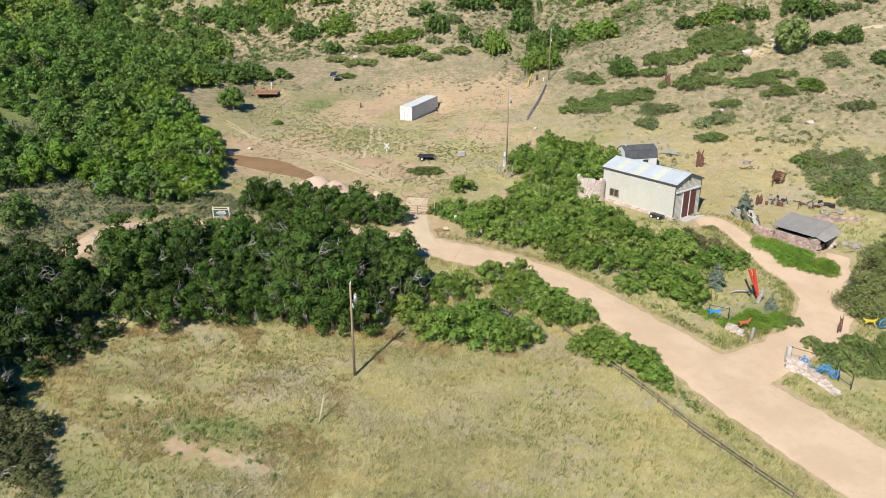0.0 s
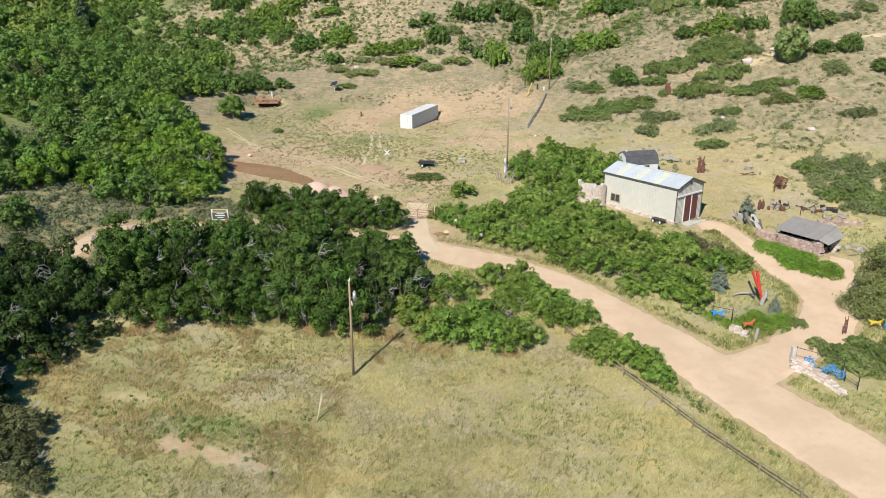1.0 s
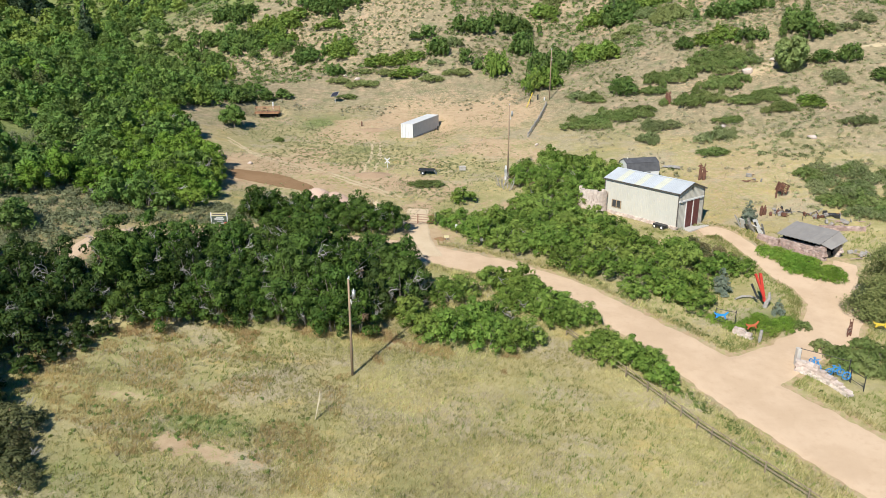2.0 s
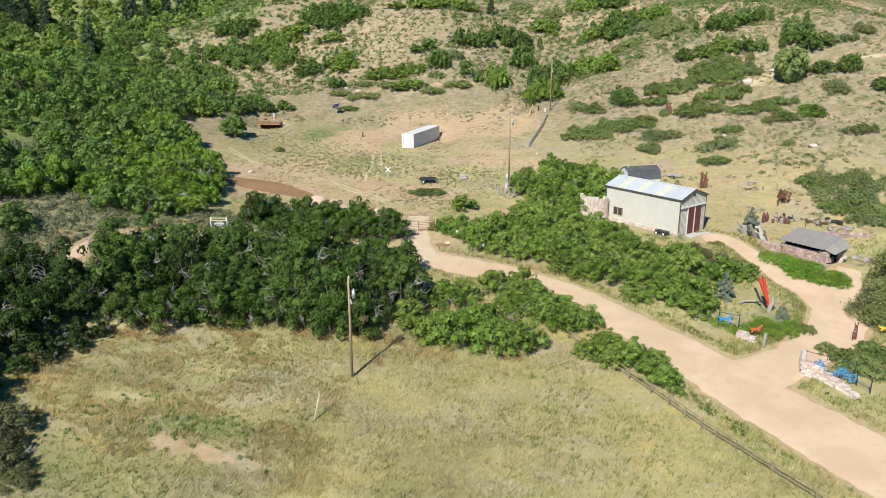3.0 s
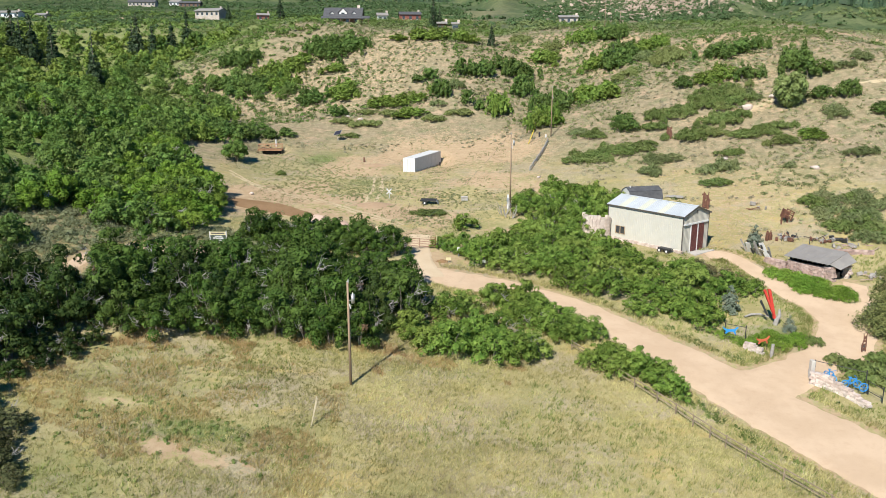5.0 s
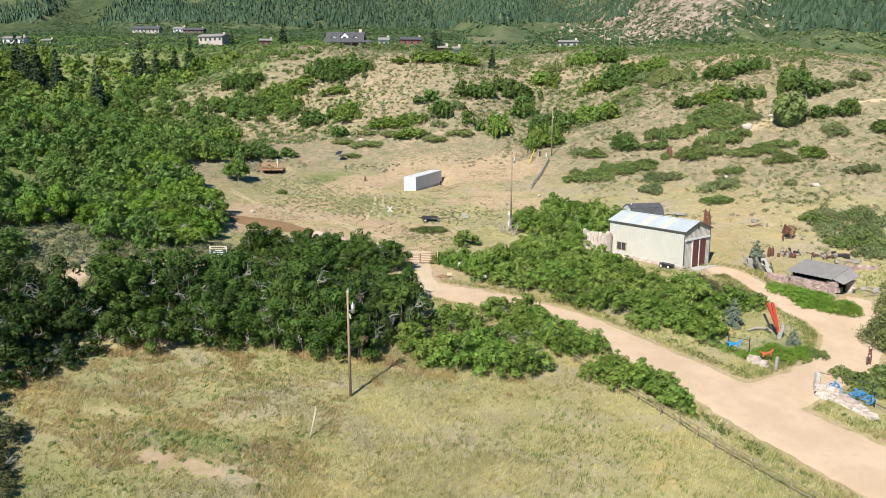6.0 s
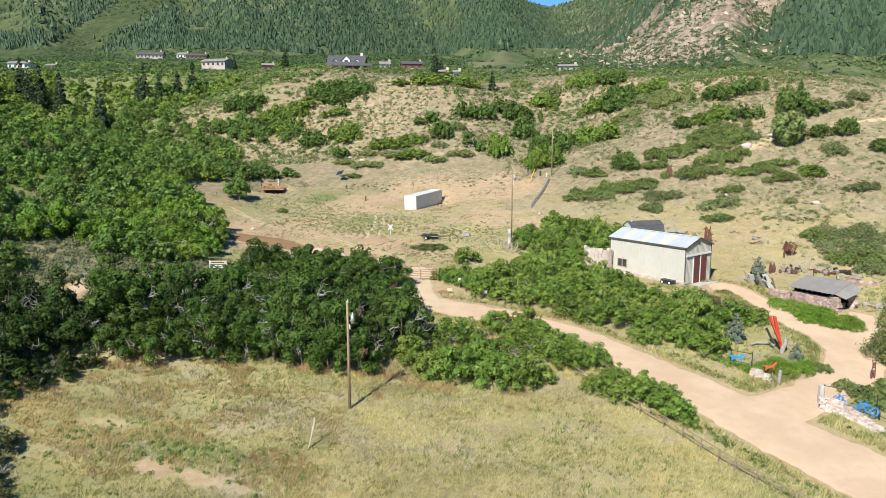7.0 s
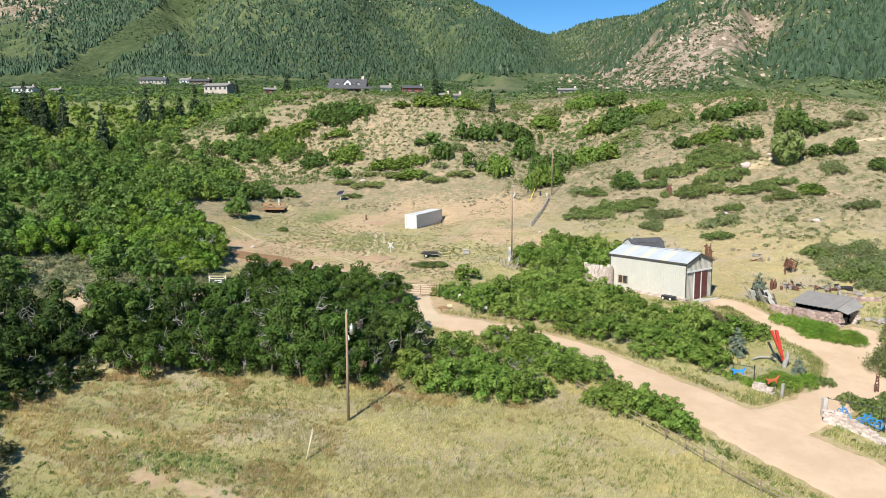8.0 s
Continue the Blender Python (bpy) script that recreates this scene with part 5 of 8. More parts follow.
# ---- small barn with a gambrel roof ----
def build_barn():
    # own x along the ridge
    length, width = 5.2, 3.2
    turn = 14
    b = thing("storage_barn", upright(29.9, 109.6, turn, 4.75), "small white wooden storage barn with dark gambrel shingle roof", "shed")
    half = [(-width / 2, 0), (-width / 2, 1.5), (-width * 0.36, 2.75), (0, 3.3), (width * 0.36, 2.75), (width / 2, 1.5), (width / 2, 0)]
    for x, name in ((-length / 2, "end_wall"), (length / 2 - 0.08, "end_wall")):
        part(name, slab(bmesh.new(), [(x, y, z) for y, z in half], (0.08, 0, 0)), WHITE, b, "white painted boards")
    for y in (-width / 2, width / 2 - 0.08):
        part("side_wall", boxed(-length / 2 + 0.08, length / 2 - 0.08, y, y + 0.08, 0, 1.5), WHITE, b)
    for (y0, z0), (y1, z1) in zip(half[1:5], half[2:6]):
        out = Vector((0, -(z1 - z0), y1 - y0)).normalized() * 0.07
        part("roof_slope", slab(bmesh.new(), [(-length / 2 - 0.12, y0, z0 + 0.02), (-length / 2 - 0.12, y1, z1 + 0.02), (length / 2 + 0.12, y1, z1 + 0.02), (length / 2 + 0.12, y0, z0 + 0.02)], out), SHINGLE, b, "dark grey shingles")
    win = part("window", boxed(0.3, 1.1, -width / 2 - 0.02, -width / 2 - 0.004, 0.6, 1.3), GLASS, b)
    for a0, a1, c0, c1 in ((0.24, 0.3, 0.54, 1.36), (1.1, 1.16, 0.54, 1.36), (0.3, 1.1, 0.54, 0.6), (0.3, 1.1, 1.3, 1.36)):
        part("frame", boxed(a0, a1, -width / 2 - 0.04, -width / 2 - 0.003, c0, c1), BLACK, win)
    part("vent", rod(bmesh.new(), (-length / 2 + 0.5, -0.2, 3.2), (-length / 2 + 0.5, -0.2, 3.5), 0.09), WHITE, b)
    part("plinth", boxed(-length / 2, length / 2, -width / 2, width / 2, -1.5, 0.0), FENCE_WOOD, b)


build_barn()
stack = thing("board_stack", upright(36.6, 114.2, -25), "stack of bleached boards lying in the grass", "boards")
rng = np.random.default_rng(8)
for k in range(6):
    part("board", boxed(-1.4 + 0.1 * k, 1.4 - 0.08 * k, -0.12, 0.12, 0, 0.06), DEADWOOD, stack, "", Matrix.Translation((0.1 * rng.normal(), -0.5 + 0.22 * k, 0.1 + 0.05 * (k % 3))) @ Matrix.Rotation(rng.normal() * 0.06, 4, "Z"))


# ---- shipping container ----
def build_container():
    L, W, H = 12.19, 2.44, 2.6
    turn = math.degrees(math.atan2(0.923, 0.385))
    c = thing("shipping_container", upright(-5.75, 134.0, turn, 7.0) @ Matrix.Rotation(radians(-1.2), 4, "Y"), "long white corrugated steel shipping container in the meadow", "container")
    for y0, y1, sign in ((0, 0.06, 1), (W - 0.06, W, -1)):
        bm = ribbed(bmesh.new(), 0.12, L - 0.12, 0.16, H - 0.1, 0, 0.28, -0.035)
        m = Matrix.Translation((0, y0 if sign > 0 else W, 0)) @ Matrix.Diagonal((1, sign, 1, 1))
        bmesh.ops.transform(bm, matrix=m, verts=bm.verts)
        part("side_panel", bm, WHITE, c, "corrugated white steel side")
    part("roof_panel", boxed(0.05, L - 0.05, 0.05, W - 0.05, H - 0.06, H - 0.02), WHITE, c)
    part("floor_pan", boxed(0.05, L - 0.05, 0.05, W - 0.05, 0.1, 0.2), TRIM, c)
    part("end_panel", boxed(L - 0.08, L - 0.03, 0.1, W - 0.1, 0.15, H - 0.1), WHITE, c)
    for y in (0, W - 0.1):
        for z in (0.0, H - 0.11):
            part("side_rail", boxed(0.1, L - 0.1, y, y + 0.1, z, z + 0.11), WHITE, c)
        for x in (0, L - 0.12):
            part("corner_post", boxed(x, x + 0.12, y, y + 0.1, -0.02, H), WHITE, c)
    for x in (0, L - 0.1):
        for z in (0.0, H - 0.1):
            part("end_rail", boxed(x, x + 0.1, 0.1, W - 0.1, z, z + 0.1), WHITE, c)
    for y in (0.11, W / 2 + 0.01):
        leaf = part("door_leaf", boxed(0.02, 0.07, y, y + W / 2 - 0.12, 0.11, H - 0.11), WHITE, c, "white steel door leaf")
        for k in (0.25, 0.75):
            yy = y + (W / 2 - 0.12) * k
            part("lock_rod", rod(bmesh.new(), (-0.02, yy, 0.15), (-0.02, yy, H - 0.15), 0.018), GALV, leaf)


build_container()


# ---- open shed with a stone front ----
def build_shed():
    # own x along the front eave, own y to the back
    turn = math.degrees(math.atan2(-0.82, 0.57))
    L, D = 5.2, 3.6
    s = thing("open_shed", upright(42.2, 87.0, turn, 0.9), "low open shed with grey tin roof and rubble stone front", "shed")
    part("front_wall", stones(bmesh.new(), np.random.default_rng(4), L - 0.2, 1.5, 0.45, 0.24, 0.045), RED_STONE, s, "rubble wall of pink and white stones", Matrix.Translation((0, 0.45, -0.1)))
    # inner walls carry the shed's deep shade in their colour
    part("back_wall", boxed(0, L, D - 0.3, D, -0.2, 2.55), DARKNESS, s)
    part("end_wall", boxed(0, 0.2, 0.7, D - 0.3, -0.2, 2.1), DARKNESS, s)
    for k in range(9):
        x = 0.2 + k * (L - 0.4) / 8
        r = part("rafter", slab(bmesh.new(), [(x, -0.12, 1.86), (x, -0.12, 2.0), (x, D, 2.78), (x, D, 2.64)], (0.09, 0, 0)), FENCE_WOOD, s)
        part("rafter_end", boxed(x - 0.01, x + 0.1, -0.145, -0.122, 1.84, 2.02), WHITE, r, "white rafter end")
    for k in range(7):
        x0, x1 = -0.25 + k * (L + 0.4) / 7, -0.25 + (k + 1) * (L + 0.4) / 7 - 0.01
        part("roof_sheet", slab(bmesh.new(), [(x0, -0.35, 1.98), (x1, -0.35, 1.98), (x1, D + 0.2, 2.9), (x0, D + 0.2, 2.9)], (0, 0, 0.05)), TIN, s)
    part("awning", slab(bmesh.new(), [(L + 0.13, -0.1, 1.96), (L + 1.25, 0.3, 1.5), (L + 1.5, D - 0.3, 2.1), (L + 0.13, D + 0.2, 2.84)], (0, 0, 0.05)), TIN, s, "sloping grey tin awning")
    part("front_pier", stones(bmesh.new(), np.random.default_rng(5), 0.9, 1.75, 0.55, 0.24, 0.045), RED_STONE, s, "", Matrix.Translation((L - 0.45, 0.35, -0.1)))
    part("back_pier", stones(bmesh.new(), np.random.default_rng(6), 0.5, 1.6, 0.5, 0.24, 0.045), PALE_STONE, s, "", Matrix.Translation((L + 0.35, D - 0.5, -0.15)))
    part("workbench", boxed(L - 0.2, L + 0.3, 1.2, 2.2, -0.1, 0.75), BLACK, s, "dark bench in the opening")
    low = thing("stone_wall", upright(40.6, 89.3, turn, 1.05), "low rubble retaining wall of pink stones beside the driveway", "wall")
    part("wall_section", stones(bmesh.new(), np.random.default_rng(7), 2.7, 1.0, 0.4, 0.22, 0.045), RED_STONE, low)


build_shed()
back_wall = thing("stone_wall", upright(49.3, 91.2, -8), "low red and pink stone wall behind the shed", "wall")
part("wall_section", stones(bmesh.new(), np.random.default_rng(9), 5.5, 0.55, 0.4, 0.22, 0.045), RED_STONE, back_wall)


# ---- utility poles and cables ----
def build_pole(x, y, h, label, can=True):
    p = thing("utility_pole", upright(x, y), label, "utility pole", "utility poles")
    part("pole", rod(bmesh.new(), (0, 0, -0.5), (0, 0, h), 0.115, 0.08, 12), POLE_WOOD, p, flat=False)
    part("pole_cap", rod(bmesh.new(), (0, 0, h), (0, 0, h + 0.03), 0.105, 0.09, 12), GALV, p)
    part("top_insulator", rod(bmesh.new(), (0.06, 0, h - 0.12), (0.06, 0, h + 0.22), 0.05, 0.03, 8), WHITE, p)
    for k, z in enumerate((h - 1.6, h - 2.1)):
        part("bracket", rod(bmesh.new(), (0, 0, z), (0.38 - 0.1 * k, -0.05, z + 0.12), 0.025), GALV, p)
    if can:
        t = part("transformer", rod(bmesh.new(), (0.4, -0.06, h - 1.75), (0.4, -0.06, h - 1.05), 0.15, 0.15, 12), GALV, p, "grey transformer can", flat=False)
        part("bushing", rod(bmesh.new(), (0.4, -0.06, h - 1.05), (0.4, -0.06, h - 0.85), 0.05, 0.03), WHITE, t)
        part("lid", rod(bmesh.new(), (0.4, -0.06, h - 1.055), (0.4, -0.06, h - 1.02), 0.165, 0.16, 12), GALV, t)
    part("fuse_holder", rod(bmesh.new(), (0.2, -0.1, h - 2.2), (0.14, -0.12, h - 1.8), 0.05), WHITE, p)
    part("ground_wire", rod(bmesh.new(), (0.13, -0.1, 0), (0.1, -0.06, h - 1.5), 0.012), WIRE, p)
    return x, y, ground_z(x, y) + h + 0.2


def build_cable(a, b, sag, label="thin overhead power cable between wooden poles"):
    pts = []
    for k in range(25):
        t = k / 24
        p = Vector(a).lerp(Vector(b), t)
        p.z -= sag * 4 * t * (1 - t)
        pts.append(p)
    v, f = tubes([(pts, [0.014] * 25)], 4)
    tagged(new("power_cable", mesh_from("power_cable", v, f, WIRE)), label, "cable", "power cables")


pole_a = build_pole(-7.75, 55.3, 8.8, "tall brown wooden utility pole at the edge of the field")
pole_b = build_pole(10.0, 111.6, 11.4, "tall wooden utility pole standing beside the meadow")
pole_c = build_pole(21.4, 149.3, 9.8, "wooden utility pole at the foot of the hill", False)
pole_d = build_pole(47.5, 227.0, 7.5, "distant wooden utility pole on the ridge", False)
pole_e = build_pole(60.0, 262.0, 8.0, "distant wooden utility pole beyond the ridge", False)
build_cable(pole_a, pole_b, 1.2)
build_cable(pole_b, pole_c, 0.9)
build_cable(pole_c, pole_d, 1.5)
build_cable(pole_d, pole_e, 0.7)
meter = thing("meter_post", upright(9.6, 110.7), "pale service post at the foot of the pole", "post")
part("post", boxed(-0.14, 0.14, -0.1, 0.1, -0.2, 2.3), WHITE, meter)
part("meter_box", boxed(-0.2, 0.2, -0.22, -0.1, 1.2, 1.8), GALV, meter)


bar = thing("yellow_bar", upright(16.6, 147.0, 62), "bright yellow steel bar propped over the grass", "bar")
part("bar", rod(bmesh.new(), (0, 0, 0.1), (2.9, 0, 2.7), 0.09, 0.09, 8), YELLOW, bar)
part("prop", rod(bmesh.new(), (2.0, 0, -0.2), (2.0, 0, 1.85), 0.05, 0.05, 6), RUST, bar)
for x, y, h, mat, label in ((19.2, 150.6, 1.3, BLACK, "short dark post beside the utility pole"), (20.4, 149.4, 0.8, WHITE, "short white post beside the utility pole"), (-16.2, 143.4, 1.2, RUST, "dark rusty stump in the spoil"), (-1.2, 143.6, 1.0, BLACK, "small dark box behind the container")):
    stub = thing("marker_post", upright(x, y), label, "post")
    part("post", box(bmesh.new(), -0.13, 0.13, -0.11, 0.11, -0.2, h * 0.8, 0.03), mat, stub)
for x, y, turn, n in ((8.8, 108.6, 20, 9), (9.6, 106.8, 80, 7)):
    snag = thing("dead_brush", upright(x, y, turn), "bleached dead branches piled at the foot of the pole", "branches")
    twig_rng = np.random.default_rng(n)
    for k in range(n):
        a, b = twig_rng.random() * 6.283, 1.2 + twig_rng.random()
        pts = [(0.5 * math.cos(a), 0.5 * math.sin(a), -0.1), (0.9 * math.cos(a), 0.9 * math.sin(a), 0.55 * b), (1.2 * math.cos(a + 0.4), 1.2 * math.sin(a + 0.4), b)]
        child(new("branch", mesh_from("branch", *tubes([(pts, (0.06, 0.045, 0.02))], 4), DEADWOOD)), snag)


# ---- fences, gate and signs ----
def build_rail_fence(points, label, rails=2, height=1.0, mat=None, thick=0.055):
    line = curve_through([(x, y, 0) for x, y in points], 2.4)
    mat = mat or FENCE_WOOD
    f = thing("rail_fence", upright(*points[0]), label, "fence")
    base = f.matrix_world.translation
    rng = np.random.default_rng(len(points) + 40)
    tops = []
    for x, y, _ in line:
        p = Vector((x, y, ground_z(x, y))) - base
        part("fence_post", rod(bmesh.new(), p - Vector((0, 0, 0.3)), p + Vector((0.03 * rng.normal(), 0.03 * rng.normal(), height)), thick * 1.35, thick * 1.2, 7), mat, f)
        tops.append(p)
    for a, b in zip(tops, tops[1:]):
        for k in range(rails):
            z = Vector((0.06, -0.06, height * (0.9 - 0.42 * k) + rng.normal() * 0.03))
            part("rail", rod(bmesh.new(), a + z, b + z, thick, thick * 0.9, 6), mat, f)


build_rail_fence([(11.9, 64.1), (16.2, 57.6), (18.6, 53.8), (20.3, 50.8), (22.1, 48.2), (25.7, 43.0), (29.5, 37)], "weathered two-rail wooden fence along the dirt road", 2, 1.0, None, 0.048)
build_rail_fence([(15.2, 131), (18.7, 140.8), (20.3, 146)], "old grey log fence climbing the meadow edge", 2, 0.9, DEADWOOD, 0.08)


def build_gate():
    g = thing("metal_gate", upright(-5.6, 91.0, 12), "closed rusty tubular steel field gate across the lane", "gate")
    for x in (0, 2.2, 2.3, 4.4):
        part("stile", rod(bmesh.new(), (x, 0, 0.2), (x, 0, 1.45), 0.035), RUST_GATE, g)
    for x0 in (0, 2.3):
        for k in range(6):
            part("bar", rod(bmesh.new(), (x0, 0, 0.25 + k * 0.23), (x0 + 2.1, 0, 0.25 + k * 0.23), 0.024), RUST_GATE, g)
    part("gate_post", rod(bmesh.new(), (4.55, 0, -0.3), (4.55, 0, 1.75), 0.06), PALE_YELLOW, g, "yellow-brown steel gate post")
    part("gate_post", rod(bmesh.new(), (-0.15, 0, -0.3), (-0.15, 0, 1.75), 0.08), RUST_GATE, g)


build_gate()


def small_sign(x, y, w, h, z, mat, label, post=GALV, turn=0):
    s = thing("road_sign", upright(x, y, turn), label, "sign")
    part("post", rod(bmesh.new(), (0, 0.03, -0.2), (0, 0.03, z + h * 0.5), 0.03), post, s)
    part("sign_plate", boxed(-w / 2, w / 2, -0.015, 0.0, z, z + h, 0.003), mat, s)


small_sign(1.6, 88.9, 0.3, 0.5, 0.8, WHITE, "small white upright marker sign beside the shrubs")
small_sign(0.35, 86.6, 0.6, 0.36, 0.3, PALE_YELLOW, "small pale yellow notice low on the verge")
small_sign(4.7, 86.0, 0.45, 0.4, 0.35, WHITE, "small white square notice by the roadside")


def build_sale_sign():
    s = thing("notice_board", upright(-25.95, 80.6, -2, 4.6), "white-framed property notice board with a yellow header", "sign")
    for x in (-0.98, 0.9):
        part("post", boxed(x, x + 0.1, -0.05, 0.05, -0.5, 2.75), WHITE, s)
    part("header_panel", boxed(-0.88, 0.9, -0.04, 0.0, 2.35, 2.72), PALE_YELLOW, s, "faded yellow header panel")
    part("lower_panel", boxed(-0.88, 0.9, -0.04, 0.0, 1.55, 2.33), NOTICE_GREEN, s, "dark green panel with white lines")
    for k, (a, b, z, h) in enumerate(((-0.75, 0.75, 2.46, 0.16), (-0.35, 0.5, 2.15, 0.1), (-0.55, 0.6, 1.92, 0.13), (-0.3, 0.4, 1.7, 0.08))):
        part("line_of_writing", boxed(a, b, -0.048, -0.0405, z, z + h), WHITE if k else TRIM, s)
    part("cross_rail", boxed(-0.88, 0.9, -0.03, 0.02, 1.45, 1.53), WHITE, s)
    part("info_box", boxed(0.62, 0.85, -0.16, -0.042, 1.4, 1.62), RED, s, "small red leaflet box")


build_sale_sign()
stick = thing("leaning_stake", upright(-9.95, 48.9), "two pale wooden stakes leaning together in the grass", "stake")
part("stake", rod(bmesh.new(), (0, 0, -0.2), (0.5, 0.7, 2.0), 0.04, 0.035, 6), PALE_WOOD, stick)
part("stake", rod(bmesh.new(), (0.02, 0.06, -0.2), (0.42, 0.9, 2.1), 0.035, 0.035, 6), PALE_WOOD, stick)


# ---- things in the meadow ----
def build_crossing():
    c = thing("crossing_sign", upright(-9.3, 117.6), "white crossed-boards sign on a short post", "sign")
    part("post", rod(bmesh.new(), (0, 0.04, -0.2), (0, 0.04, 1.5), 0.05), WHITE, c)
    for s, y in ((1, -0.03), (-1, -0.06)):
        part("crossboard", boxed(-0.6, 0.6, y, y + 0.025, -0.09, 0.09), WHITE, c, "", Matrix.Translation((0, 0, 1.25)) @ Matrix.Rotation(radians(48 * s), 4, "Y"))


build_crossing()


def wheel(parent, x, y, r, w=0.2):
    t = part("wheel", rod(bmesh.new(), (x, y, r), (x, y + w, r), r, r, 16), RUBBER, parent, "black tyre on a pale rim")
    part("rim", rod(bmesh.new(), (x, y - 0.01, r), (x, y + 0.01, r), r * 0.55, r * 0.55, 12), WHITE, t)


def build_trailer():
    t = thing("flat_trailer", upright(-2.7, 114.3, -6) @ Matrix.Scale(0.8, 4), "black flatbed trailer with white wheels parked in the grass", "trailer")
    part("deck", boxed(-1.7, 1.5, -0.9, 0.9, 0.72, 0.82, 0.01), BLACK, t)
    for y in (-0.9, 0.84):
        part("side_rail", boxed(-1.7, 1.5, y, y + 0.06, 0.82, 0.98), BLACK, t)
    part("tongue", rod(bmesh.new(), (1.5, 0, 0.7), (2.7, 0, 0.55), 0.05), BLACK, t)
    part("ramp", slab(bmesh.new(), [(1.5, -0.8, 0.75), (1.95, -0.8, 0.05), (1.95, 0.8, 0.05), (1.5, 0.8, 0.75)], (0.05, 0, 0.03)), GALV, t, "raised pale ramp")
    wheel(t, -0.75, -1.08, 0.34), wheel(t, -0.75, 0.9, 0.34)
    for y in (-1.1, 0.9):
        part("mudguard", slab(bmesh.new(), [(-1.2, y, 0.62), (-0.95, y, 0.76), (-0.55, y, 0.76), (-0.3, y, 0.62)], (0, 0.22, 0)), BLACK, t)


build_trailer()
tank = thing("concrete_box", upright(3.0, 115.6, 20), "small pale concrete well box in the grass", "box")
part("body", boxed(-0.45, 0.45, -0.35, 0.35, -0.1, 0.62, 0.03), CONCRETE, tank)
part("lid", boxed(-0.5, 0.5, -0.4, 0.4, 0.625, 0.7, 0.02), CONCRETE, tank)


def build_bridge():
    b = thing("footbridge", upright(-36.3, 150.4, 2, 9.75), "short orange-brown timber footbridge over a ditch", "bridge")
    for k in range(18):
        part("deck_board", boxed(-2.4 + k * 0.27, -2.15 + k * 0.27, -0.8, 0.8, 0.0, 0.06), PLANK, b)
    for y in (-0.75, 0.6):
        part("beam", boxed(-2.5, 2.5, y, y + 0.15, -0.3, -0.01), PLANK, b)
    for y in (-0.85, 0.79):
        for k in range(5):
            x = -2.35 + k * 1.17
            part("rail_post", boxed(x - 0.05, x + 0.05, y, y + 0.06, -0.2, 1.0), PLANK, b)
        for z in (0.45, 0.95):
            part("handrail", boxed(-2.45, 2.45, y - 0.03, y + 0.09, z, z + 0.08), PLANK, b)
    # added black block painted as the shade of the opening below the deck
    part("shade_block", boxed(-1.6, 2.0, 0.2, 0.5, -1.2, -0.3), DARKNESS, b)


build_bridge()
pipe = thing("vent_pipe", upright(-35.6, 152.6), "white vertical vent pipe beside the footbridge", "pipe")
part("pipe", rod(bmesh.new(), (0, 0, -0.2), (0, 0, 1.2), 0.15, 0.15, 12), WHITE, pipe)
part("cap", rod(bmesh.new(), (0, 0, 1.2), (0, 0, 1.3), 0.19, 0.14, 12), WHITE, pipe)


def build_solar():
    s = thing("solar_panel", upright(-23.5, 158.6, -20), "tilted dark solar panel on a white post", "solar panel")
    part("post", rod(bmesh.new(), (0, 0, -0.2), (0, 0, 1.5), 0.06), WHITE, s)
    tilt = Matrix.Translation((0, 0, 1.7)) @ Matrix.Rotation(radians(38), 4, "X") @ Matrix.Rotation(radians(-14), 4, "Y")
    frame_part = part("panel", boxed(-0.85, 0.85, -0.6, 0.6, -0.02, 0.03), PANEL, s, "", tilt)
    for a, b, c, d in ((-0.89, -0.85, -0.64, 0.64), (0.85, 0.89, -0.64, 0.64), (-0.85, 0.85, -0.64, -0.6), (-0.85, 0.85, 0.6, 0.64)):
        part("frame", boxed(a, b, c, d, -0.03, 0.04), GALV, frame_part)


build_solar()


def heap(name, x, y, rx, ry, h, mat, label, seed):
    n = 28
    r, a = np.meshgrid(np.linspace(0, 1, 10), np.linspace(0, 2 * np.pi, n, endpoint=False))
    r, a = r.ravel(), a.ravel()
    px, py = rx * r * np.cos(a), ry * r * np.sin(a)
    lump = 0.8 + 0.5 * fbm(px * 0.9 + seed, py * 0.9, 3, 5)
    z = h * np.clip(1 - r ** 1.3, 0, 1) * lump + land(x + px, y + py) - 0.08
    faces = [(i * 10 + j, i * 10 + j + 1, ((i + 1) % n) * 10 + j + 1, ((i + 1) % n) * 10 + j) for i in range(n) for j in range(9)]
    return tagged(new(name, mesh_from(name, np.column_stack([x + px, y + py, z]), faces, mat, True)), label, "heap")


heap("dirt_heap", -18.3, 101.5, 3.0, 2.2, 1.55, GRAVEL, "smooth heap of pink gravel by the pond edge", 3)
heap("dirt_heap", -15.2, 99.6, 2.6, 2.2, 1.55, GRAVEL, "second heap of pink gravel", 7)
heap("sand_heap", -12.0, 96.4, 2.2, 1.8, 1.9, SAND, "pale yellow heap of sand behind the oaks", 9)
heap("sand_heap", -9.2, 95.8, 1.7, 1.5, 1.6, SAND, "small pale heap of sand", 12)
heap("dirt_mound", -0.4, 86.9, 1.0, 0.7, 0.35, MUD, "small red-brown mound of clay by the lane", 21)
heap("dirt_mound", -11.5, 114, 3.6, 2.0, 0.5, MOUND, "low bare mound of pinkish soil", 15)
heap("dirt_mound", -14.0, 140.5, 3.5, 1.6, 0.35, MOUND, "reddish spoil mound beside the container", 18)
